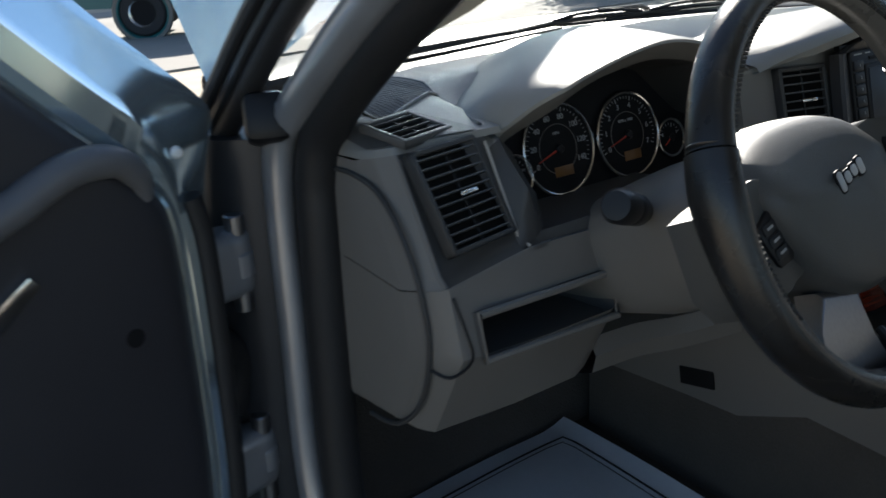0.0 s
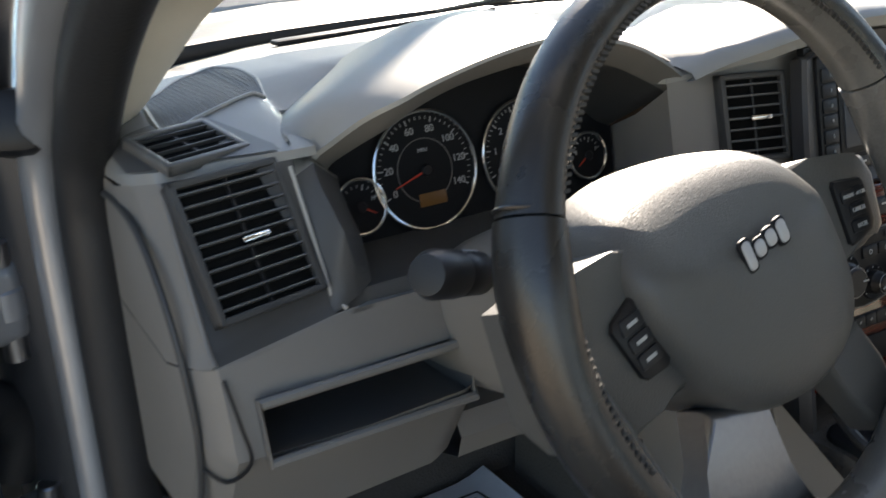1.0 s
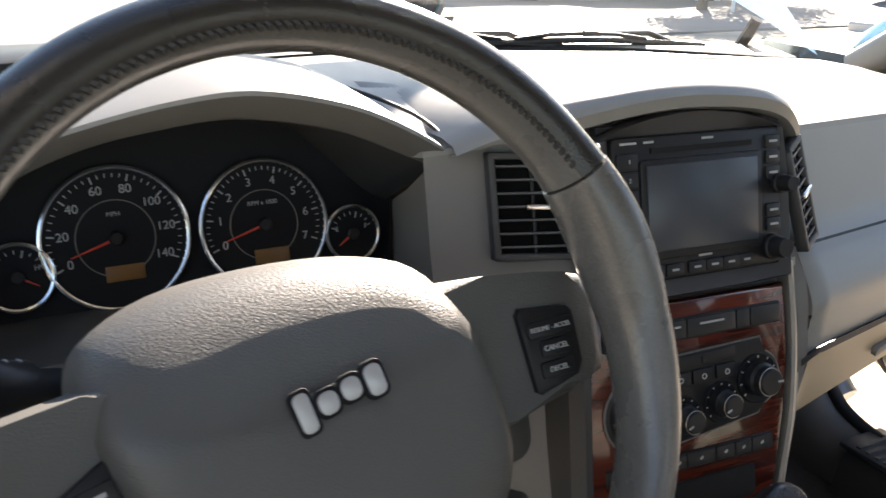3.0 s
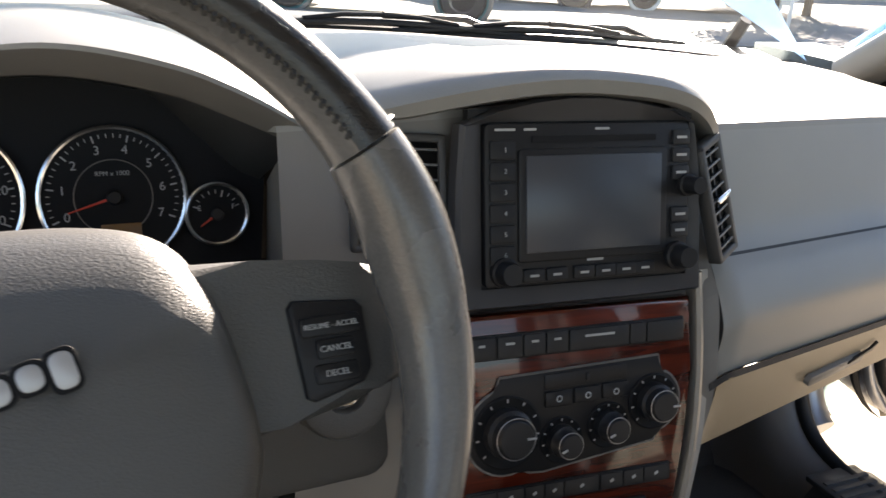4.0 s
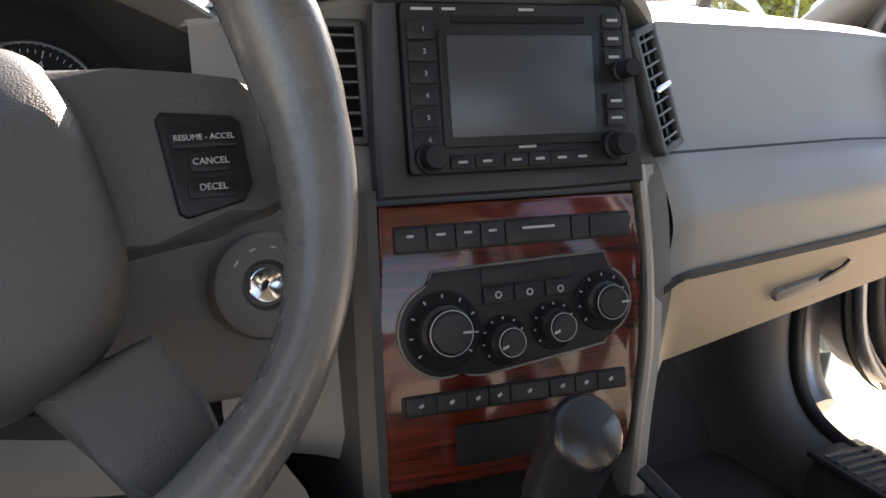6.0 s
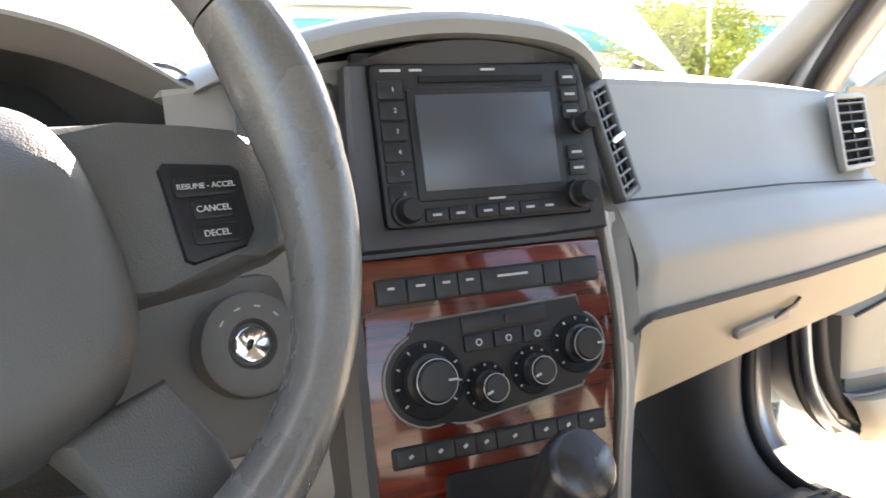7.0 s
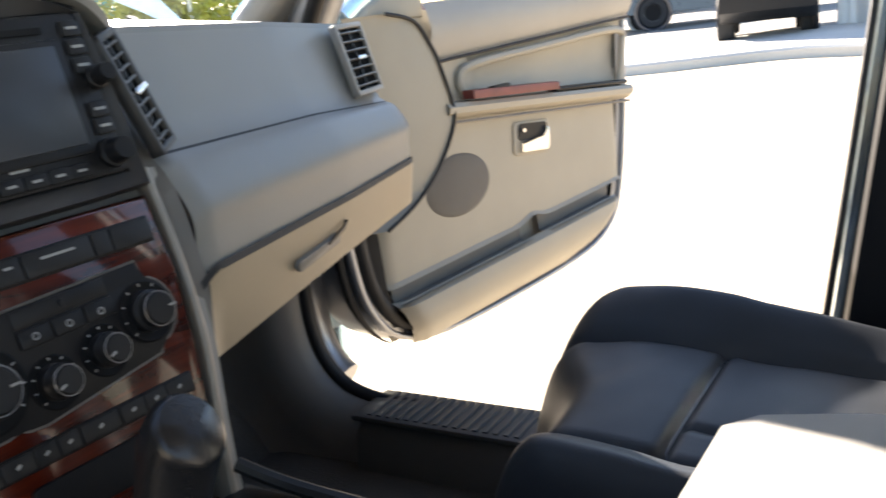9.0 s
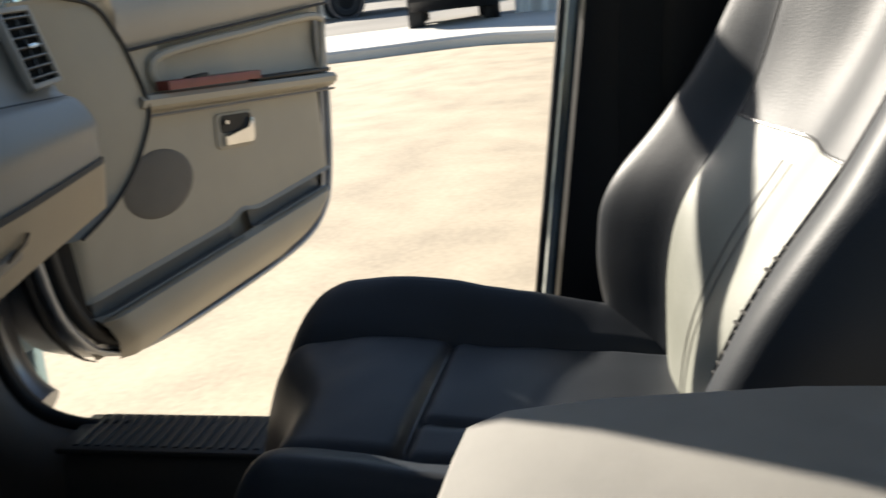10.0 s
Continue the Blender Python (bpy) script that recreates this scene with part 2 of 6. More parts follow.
def prism(poly, z0, z1, m=None, bevel=0.0, bm=None, seg=2):
    """A flat outline raised from z0 to z1, with its upper edge rounded."""
    bm = bm or bmesh.new()
    a = [bm.verts.new((x, y, z0)) for x, y in poly]
    b = [bm.verts.new((x, y, z1)) for x, y in poly]
    n = len(poly)
    top = bm.faces.new(b)
    bm.faces.new(a[::-1])
    for k in range(n):
        bm.faces.new((a[k], a[(k + 1) % n], b[(k + 1) % n], b[k]))
    vs = a + b
    if bevel:
        q = bmesh.ops.bevel(bm, geom=list(top.edges), offset=bevel, segments=seg, affect="EDGES", profile=0.5)
        vs = list({v for v in vs if v.is_valid} | {v for f in q["faces"] for v in f.verts})
    if m is not None:
        bmesh.ops.transform(bm, matrix=m, verts=vs)
    return bm


def rounded(w, h, r, n=4, cx=0.0, cy=0.0):
    out = []
    for sx, sy, a0 in ((1, 1, 0), (-1, 1, 90), (-1, -1, 180), (1, -1, 270)):
        for k in range(n + 1):
            a = radians(a0 + 90 * k / n)
            out.append((cx + sx * (w / 2 - r) + r * math.cos(a), cy + sy * (h / 2 - r) + r * math.sin(a)))
    return out


def basis(o, x, y, z):
    m = Matrix.Identity(4)
    for k, v in enumerate((x, y, z)):
        m.col[k][:3] = Vector(v).normalized()
    m.col[3][:3] = o
    return m


def lerp(a, b, t):
    return tuple(p + (q - p) * t for p, q in zip(a, b))


def words(text, size, m, material, parent, depth=0.0004):
    """Printed or cut letters, as a thin mesh."""
    cu = bpy.data.curves.new("print", "FONT")
    cu.body, cu.size, cu.extrude, cu.align_x, cu.align_y = text, size, depth, "CENTER", "CENTER"
    ob = bpy.data.objects.new("print", cu)
    me = bpy.data.meshes.new_from_object(ob)
    bpy.data.objects.remove(ob)
    bm = bmesh.new()
    bm.from_mesh(me)
    bmesh.ops.transform(bm, matrix=m, verts=bm.verts)
    return part("print", bm, material, parent, "", False)


def torus(R, r, m=None, seg=40, rs=8, bm=None):
    secs = []
    for k in range(seg):
        a = 2 * math.pi * k / seg
        c = Vector((math.cos(a), math.sin(a), 0))
        secs.append([c * (R + r * math.cos(b)) + Vector((0, 0, r * math.sin(b))) for b in (2 * math.pi * j / rs for j in range(rs))])
    bm = loft(secs + [secs[0]], closed=True, bm=bm)
    bmesh.ops.remove_doubles(bm, verts=bm.verts, dist=1e-6)
    if m is not None:
        bmesh.ops.transform(bm, matrix=m, verts=bm.verts)
    return bm


# ---- ground and surroundings ----
def fall(y):
    """Drop of the lot towards the street, set so the truck fits the camera's view."""
    return -0.049 * max(0.0, min(y, 26.0) - 1.5)


def ground():
    bm = bmesh.new()
    n = 60
    co = [-400 * (1 - i / 20) ** 3 - 8 if i < 20 else (400 * ((i - 40) / 20) ** 3 + 8 if i > 40 else -8 + 0.8 * (i - 20)) for i in range(n + 1)]
    vs = [[bm.verts.new((x + 2, y + 4, fall(y + 4) + (0.012 * noise.noise((x * 0.7, y * 0.7, 0)) if abs(x) < 12 and abs(y) < 12 else 0))) for x in co] for y in co]
    for j in range(n):
        for i in range(n):
            bm.faces.new((vs[j][i], vs[j][i + 1], vs[j + 1][i + 1], vs[j + 1][i]))
    tagged(part("ground", bm, M_SAND), "pale dry sandy dirt lot", "ground", kind="structure")


ground()


def slab(name, rows, lift, material, label):
    """A paved sheet on the falling ground, between two x for each y."""
    top = [[Vector((x0, y, fall(y) + lift)), Vector((x1, y, fall(y) + lift))] for y, x0, x1 in rows]
    skin = [[p[0] - Vector((0, 0, 0.08)), p[0], p[1], p[1] - Vector((0, 0, 0.08))] for p in top]
    tagged(part(name, loft(skin, closed=True, cap=True), material), label, "road", kind="structure")


slab("road", [(9.8, -40, 60), (14, -40, 60), (20, -40, 60), (26, -40, 60)], 0.03, M_ASPHALT, "grey worn asphalt street")
slab("yard", [(-14, 10.6, 60), (-6, 11.6, 60), (0, 13.4, 60), (1.5, 13.9, 60), (3, 14.4, 60), (9.6, 15.6, 60)], 0.025, M_ASPHALT, "grey asphalt yard")


def kerb():
    line = catmull([(11.8, 9.4, 0), (11.5, 6.5, 0), (11.0, 3.4, 0), (10.9, 1.8, 0), (10.3, 0.1, 0), (9.3, -2.5, 0), (7.5, -6, 0)], 6)
    bm = loft([[p + Vector((dx, 0, z + fall(p.y))) for dx, z in ((0, -0.05), (0.0, 0.10), (0.03, 0.13), (3.1, 0.13), (3.13, 0.10), (3.13, -0.05))] for p in line])
    tagged(part("pavement", bm, M_CONCRETE), "pale curved concrete kerb and walk", "pavement", kind="structure")


kerb()


def sweep(line, prof, bm=None):
    """A profile of (right, up) pairs carried along a line."""
    P = [Vector(p) for p in line]
    secs = []
    for i, p in enumerate(P):
        d = (P[min(i + 1, len(P) - 1)] - P[max(i - 1, 0)]).normalized()
        s = d.cross(Vector((0, 0, 1))).normalized()
        u = s.cross(d).normalized()
        secs.append([p + s * a + u * b for a, b in prof])
    return loft(secs, closed=True, cap=True, bm=bm)


# ---- vehicle body: floor, sills, pillars, roof ----
shell = thing("car_body", "pale silver car body shell around the cabin", "car body", kind="structure")
part("floor_pan", box((1.56, 3.3, 0.04), pose(0, -0.35, 0.40), 0.01), M_CARPET, shell, "dark carpeted floor")
part("firewall", loft([[(-0.72, 0.62, 0.40), (0.72, 0.62, 0.40)], [(-0.72, 0.80, 0.62), (0.72, 0.80, 0.62)], [(-0.72, 0.80, 1.06), (0.72, 0.80, 1.06)]]), M_CARPET, shell, "dark carpet of the footwell")
for s in (-1, 1):
    # sill with its tread plate
    dx = 0.0 if s > 0 else 0.125
    ix = 0.042 if s > 0 else 0.0
    up = 0.035 if s > 0 else 0.0
    bm = loft([[(s * x, y, z + up) for x, z in ((0.60 + dx + 1.2 * ix, 0.40), (0.615 + dx + ix, 0.438), (0.655 + dx * 0.8 + 0.6 * ix, 0.463), (0.75 + dx * 0.3, 0.465), (0.79 + dx * 0.2, 0.45), (0.83, 0.38), (0.82, 0.24), (0.60 + dx, 0.24))] for y in (0.62 if s < 0 else 0.465, 0.3, 0.0, -0.5, -1.4, -2.0)], closed=True, cap=True)
    part("sill", bm, M_FASCIA, shell, "dark plastic sill cover")
    bm = box((0.100 - dx * 0.5, 0.72, 0.010), pose(s * (0.709 + dx * 0.5), 0.115, 0.4625 + up), 0.004)
    for k in range(41):
        box((0.085 - dx * 0.5, 0.0075, 0.0035), pose(s * (0.710 + dx * 0.5), -0.215 + 0.0165 * k, 0.4683 + up), bm=bm)
    part("tread_plate", bm, M_FASCIA, shell, "ribbed dark tread plate")
    # door opening: seal and painted jamb, from the sill up the windscreen pillar
    if s > 0:
        foot = catmull([(0.735, 0.40, 0.492), (0.735, 0.475, 0.495), (0.735, 0.535, 0.513), (0.735, 0.572, 0.552), (0.735, 0.590, 0.61), (0.735, 0.592, 0.69), (0.735, 0.58, 0.85), (0.735, 0.53, 1.02), (0.70, 0.44, 1.14), (0.655, 0.25, 1.32), (0.60, -0.02, 1.56)], 5)
        part("door_seal", tube(foot, 0.012, 10), M_RUBBER, shell, "black rubber door seal")
        part("door_jamb", tube([p + Vector((0.035, 0.03, -0.012)) for p in foot[10:]], 0.034, 12), M_JAMB, shell, "pale painted door jamb")
        part("outer_jamb", tube([p + Vector((0.075, 0.065, -0.02)) for p in foot[10:]], 0.028, 12), M_JAMB, shell, "pale painted outer jamb")
        part("rocker", box((0.085, 0.34, 0.17), pose(0.79, 0.56, 0.345), 0.02), M_JAMB, shell, "pale painted rocker")
    else:
        foot = catmull([(-0.70, 0.10, 0.478), (-0.705, 0.30, 0.478), (-0.712, 0.40, 0.50), (-0.717, 0.445, 0.56), (-0.717, 0.462, 0.66), (-0.715, 0.464, 0.85), (-0.713, 0.462, 0.98), (-0.711, 0.458, 1.05), (-0.710, 0.42, 1.115), (-0.716, 0.27, 1.222), (-0.70, 0.10, 1.335), (-0.665, -0.10, 1.47), (-0.62, -0.26, 1.60)], 6)
        part("door_seal", tube([p + Vector((-0.003, 0, 0)) for p in foot], 0.0255, 12), M_RUBBER, shell, "thick black rubber door seal")
        strip = catmull([(-0.752, 0.36, 0.47), (-0.755, 0.45, 0.53), (-0.748, 0.497, 0.66), (-0.744, 0.503, 0.85), (-0.742, 0.505, 1.0), (-0.738, 0.495, 1.08), (-0.737, 0.45, 1.125), (-0.743, 0.286, 1.238), (-0.73, 0.10, 1.36), (-0.69, -0.10, 1.50), (-0.64, -0.26, 1.61)], 6)
        part("door_jamb", tube(strip, [0.017 + 0.003 * min(1, max(0, (p.z - 1.0) / 0.1)) for p in strip], 12, None, True, 1.1), M_JAMB, shell, "pale painted door jamb")
        gutter = catmull([(-0.768, 0.585, 1.075), (-0.762, 0.53, 1.125), (-0.764, 0.40, 1.222), (-0.757, 0.27, 1.310), (-0.735, 0.09, 1.43), (-0.70, -0.10, 1.54), (-0.65, -0.26, 1.62)], 6)
        part("pillar_seal", tube(gutter, 0.015, 12), M_RUBBER, shell, "black outer pillar seal")
        part("drip_rail", tube([p + Vector((-0.017, 0.006, 0.008)) for p in gutter], 0.007, 8), M_SHADEPAINT, shell, "painted drip rail")
        part("gutter_seal", tube([p + Vector((-0.028, 0.012, 0.014)) for p in gutter], 0.008, 8), M_RUBBER, shell, "black gutter seal")
        part("pillar_block", box((0.05, 0.06, 0.055), pose(-0.752, 0.492, 1.108, -20, 0, -25), 0.012), M_BLACK, shell, "black plastic cover at the pillar foot")
    post = ((0.745, 0.65), (0.79, 0.66), (0.85, 0.68), (0.88, 0.71), (0.88, 0.84), (0.745, 0.84)) if s > 0 else ((0.735, 0.52), (0.765, 0.53), (0.79, 0.55), (0.80, 0.58), (0.80, 0.84), (0.735, 0.84))
    bm = loft([[(s * x, y, z) for x, y in post] for z in (0.30, 0.7, 1.0, 1.08)], closed=True, cap=True)
    # driver's side pillar is darker: its shade is in the colour
    part("hinge_pillar", bm, M_PAINT if s > 0 else M_SHADEPAINT, shell, "painted front pillar")
    if s > 0:
        # moulding that sweeps from the sill up the pillar foot
        rows = []
        for a, p, c in zip(foot[:30], foot[1:31], foot[2:32]):
            d = (c - a).normalized()
            n = Vector((0, d.z, -d.y))
            rows.append([Vector((x, p.y, p.z)) + n * q for x, q in ((0.742, 0.012), (0.728, 0.002), (0.712, 0.004), (0.695, 0.012), (0.678, 0.028), (0.668, 0.048), (0.662, 0.075), (0.655, 0.12), (0.62, 0.16))])
        bm = loft(rows)
    else:
        bm = loft([catmull([(s * 0.50, 0.80, z), (s * 0.60, 0.74, z), (s * 0.66, 0.62, z), (s * 0.685, 0.52, z), (s * 0.70, 0.46 - 1.4 * max(0, 0.585 - z), z)], 4) for z in (0.42, 0.46, 0.49, 0.52, 0.55, 0.585, 0.75, 0.95)])
    # driver's side is charcoal: footwell shade put into its colour
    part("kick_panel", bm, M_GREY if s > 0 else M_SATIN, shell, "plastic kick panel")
    # windscreen pillar with its inner trim
    rake = catmull([(s * 0.73, 0.62, 1.07), (s * 0.705, 0.47, 1.17), (s * 0.685, 0.34, 1.28), (s * 0.635, 0.10, 1.47), (s * 0.60, -0.08, 1.60)], 6)
    if s > 0:
        part("pillar_outer", sweep([p + Vector((0.05, 0.03, 0.01)) for p in rake], rounded(0.06, 0.07, 0.018, 2)), M_PAINT, shell, "painted windscreen pillar")
        part("pillar_seal", tube([p + Vector((0.035, -0.035, 0.0)) for p in rake], 0.022, 8), M_RUBBER, shell, "black pillar seal")
        part("pillar_trim", sweep(rake, rounded(0.07, 0.05, 0.02, 3)), M_TAUPE, shell, "pale plastic pillar trim")
    else:
        low = catmull([(-0.69, 0.52, 1.07), (-0.692, 0.42, 1.112), (-0.697, 0.35, 1.165), (-0.698, 0.285, 1.214), (-0.697, 0.22, 1.246), (-0.68, 0.10, 1.32), (-0.645, -0.08, 1.45), (-0.60, -0.24, 1.59)], 4)
        high = catmull([(-0.655, 0.55, 1.075), (-0.650, 0.46, 1.125), (-0.644, 0.40, 1.158), (-0.640, 0.33, 1.200), (-0.635, 0.243, 1.240), (-0.61, 0.12, 1.33), (-0.57, -0.02, 1.475), (-0.54, -0.06, 1.62)], 4)
        part("pillar_gap", tube([p + Vector((-0.010, 0.016, -0.002)) for p in low[4:]], [min(0.016, 0.006 + 0.002 * k) for k in range(len(low) - 4)], 8), M_RUBBER, shell, "black seal beside the pillar trim")
        bm = loft([[a + Vector((-0.03, 0.03, 0)), a] + [a + (b - a) * q + Vector((0.16, -0.16, 0.10)) * 0.07 * math.sin(math.pi * q) for q in (0.15, 0.35, 0.55, 0.75, 0.9)] + [b, b + Vector((-0.02, 0.04, 0.01))] for a, b in zip(low, high)])
        part("pillar_trim", bm, M_LITTRIM, shell, "pale plastic pillar trim")
    # centre pillar
    back = -0.28 if s < 0 else 0.035
    secs = []
    for z in (0.42, 0.66, 0.85, 1.05, 1.3, 1.6):
        secs.append([(x, y + back, z) for x, y in rounded(0.075, 0.17, 0.02, 2, s * (0.75 - 0.16 * max(0, z - 1.0)), -0.325 - 0.14 * (z - 0.65))])
    part("centre_pillar", loft(secs, closed=True, cap=True), M_BLACK, shell, "black centre pillar trim")
    edge = [Vector((s * (0.782 - 0.16 * max(0, z - 1.0)), -0.232 - 0.14 * (z - 0.65) + back, z)) for z in (0.44, 0.66, 0.85, 1.05, 1.3, 1.6)]
    part("pillar_flange", tube(edge, 0.011, 8), M_PAINT, shell, "pale painted pillar edge")
    part("pillar_rubber", tube([p + Vector((s * 0.016, 0.014, 0)) for p in edge], 0.008, 8), M_RUBBER, shell, "black rubber edge")
    bm = loft([[(s * 0.78, y, 0.4), (s * 0.80, y, 0.7), (s * 0.78, y, 1.08)] for y in (-0.42 + back, -1.0, -2.0)])
    part("rear_side", bm, M_GREY, shell)
    part("rear_pillar", loft([[(s * 0.78, y, 1.06), (s * 0.70, y - 0.05, 1.35), (s * 0.60, y - 0.08, 1.62)] for y in (-1.25, -1.45)]), M_GREY, shell)
    part("roof_rail", tube([(s * 0.61, -0.06, 1.60), (s * 0.62, -1.0, 1.61), (s * 0.6, -2.0, 1.58)], 0.04), M_PAINT, shell)
    # dark colour of this sheet stands for shade in the door gap
    part("wing_return", loft([[(s * x, 0.70 + 0.02 * (x > 0.9), z) for x in ((0.745, 0.85, 0.93) if s > 0 else (0.79, 0.86, 0.93))] for z in (0.34, 0.7, 1.03)]), M_SHADEPAINT if s > 0 else M_RUBBER, shell, "inner edge of the wing, darkened for shade")
    # front wing beside the engine bay
    bm = loft([catmull([(s * 0.70, y, z - 0.01), (s * 0.78, y, z + 0.0), (s * 0.85, y, z - 0.02), (s * 0.90, y, z - 0.10), (s * 0.92, y, 0.7), (s * 0.91, y, 0.45)], 4) for y, z in ((0.66, 1.05), (0.9, 1.02), (1.3, 0.99), (1.7, 0.95), (2.0, 0.88))])
    part("wing", bm, M_PAINT, shell, "painted front wing")
bm = loft([catmull([(-0.62, y, 1.60), (-0.35, y, 1.665), (0, y, 1.68), (0.35, y, 1.665), (0.62, y, 1.60)], 4) for y in (-0.06, -0.5, -1.2, -2.0)])
part("roof", bm, M_TAUPE, shell, "pale roof lining")
part("header", tube(catmull([(-0.62, -0.06, 1.60), (-0.3, -0.02, 1.645), (0, -0.01, 1.655), (0.3, -0.02, 1.645), (0.62, -0.06, 1.60)], 5), 0.035), M_PAINT, shell)
part("tail", loft([[(-0.8, -2.0, z), (0.8, -2.0, z)] for z in (0.4, 1.15)]), M_GREY, shell)
part("engine_tray", loft([[(-0.72, y, z), (0.72, y, z)] for y, z in ((0.86, 1.0), (0.95, 0.86), (1.4, 0.84), (1.9, 0.86), (2.02, 0.5))]), M_BLACK, shell, "dark engine bay")

# raised bonnet, hinged at the cowl
bonnet = thing("bonnet", "pale silver bonnet raised on its hinges", "bonnet")
secs = []
for k in range(33):
    x = -0.72 + 1.44 * k / 32
    y0 = 0.70 + 0.10 * (1 - (x / 0.72) ** 2)
    z0 = float(np.interp(abs(x), (0, 0.2, 0.37, 0.53, 0.62, 0.72), (1.215, 1.205, 1.19, 1.173, 1.13, 1.075)))
    secs.append([Vector((x * (1 - 0.10 * t), y0 + (1.70 - y0) * t, z0 + (1.90 - z0) * t + 0.03 * math.sin(math.pi * t))) for t in (0, 0.02, 0.06, 0.15, 0.3, 0.5, 0.7, 0.85, 1.0)])
bm = loft(secs)
bmesh.ops.solidify(bm, geom=list(bm.faces), thickness=0.02)
part("panel", bm, M_PAINT, bonnet)
for s in (-1, 1):
    part("hinge", tube([(s * 0.66, 0.86, 0.98), (s * 0.67, 0.84, 1.04), (s * 0.68, 0.80, 1.12)], 0.010, 8), M_BLACK, bonnet, "black steel hinge")
cowl = catmull([(-0.68, 0.70, 1.108), (-0.4, 0.80, 1.103), (0, 0.85, 1.095), (0.4, 0.80, 1.085), (0.68, 0.70, 1.072)], 6)
tagged(part("cowl", sweep([p + Vector((0, 0.04, -0.01)) for p in cowl], rounded(0.12, 0.03, 0.01, 2)), M_BLACK), "black plastic cowl below the windscreen", "cowl", kind="structure")
head = catmull([(-0.60, -0.04, 1.61), (-0.3, 0.0, 1.65), (0, 0.01, 1.66), (0.3, 0.0, 1.65), (0.60, -0.04, 1.61)], 6)
ws = part("windscreen", loft([[a + (b - a) * t + Vector((0, 0, 0.03 * math.sin(math.pi * t))) for t in (0, 0.25, 0.5, 0.75, 1)] for a, b in zip(cowl, head)]), M_WSGLASS)
for f in ws.data.polygons:
    if f.normal.z > 0:
        f.flip()
ws.visible_shadow = False
tagged(ws, "clear windscreen glass with an added glare veil", "windscreen", kind="structure")
for x0, x1 in ((-0.13, 0.30), (0.10, 0.56)):
    wiper = thing("windscreen_wiper", "black windscreen wiper lying on the glass", "wiper", "windscreen wipers")
    blade = [Vector((x0 + (x1 - x0) * k / 8, 0.80 + 0.05 * (1 - abs(x0 + (x1 - x0) * k / 8) / 0.7) - 0.02, 1.094 + 0.010 * math.sin(math.pi * k / 8) - 0.02 * (x0 + (x1 - x0) * k / 8))) for k in range(9)]
    part("blade", sweep(blade, rounded(0.007, 0.009, 0.003, 1)), M_RUBBER, wiper)
    part("arm", tube([blade[4] + Vector((0, 0, 0.010)), blade[6] + Vector((0.02, 0.02, 0.010)), blade[8] + Vector((0.03, 0.05, -0.02))], 0.005, 8), M_BLACK, wiper)
    part("bridge", tube([blade[2] + Vector((0, 0, 0.004)), blade[3] + Vector((0, 0, 0.009)), blade[4] + Vector((0, 0, 0.010)), blade[5] + Vector((0, 0, 0.009)), blade[6] + Vector((0, 0, 0.004))], 0.0035, 6), M_BLACK, wiper)


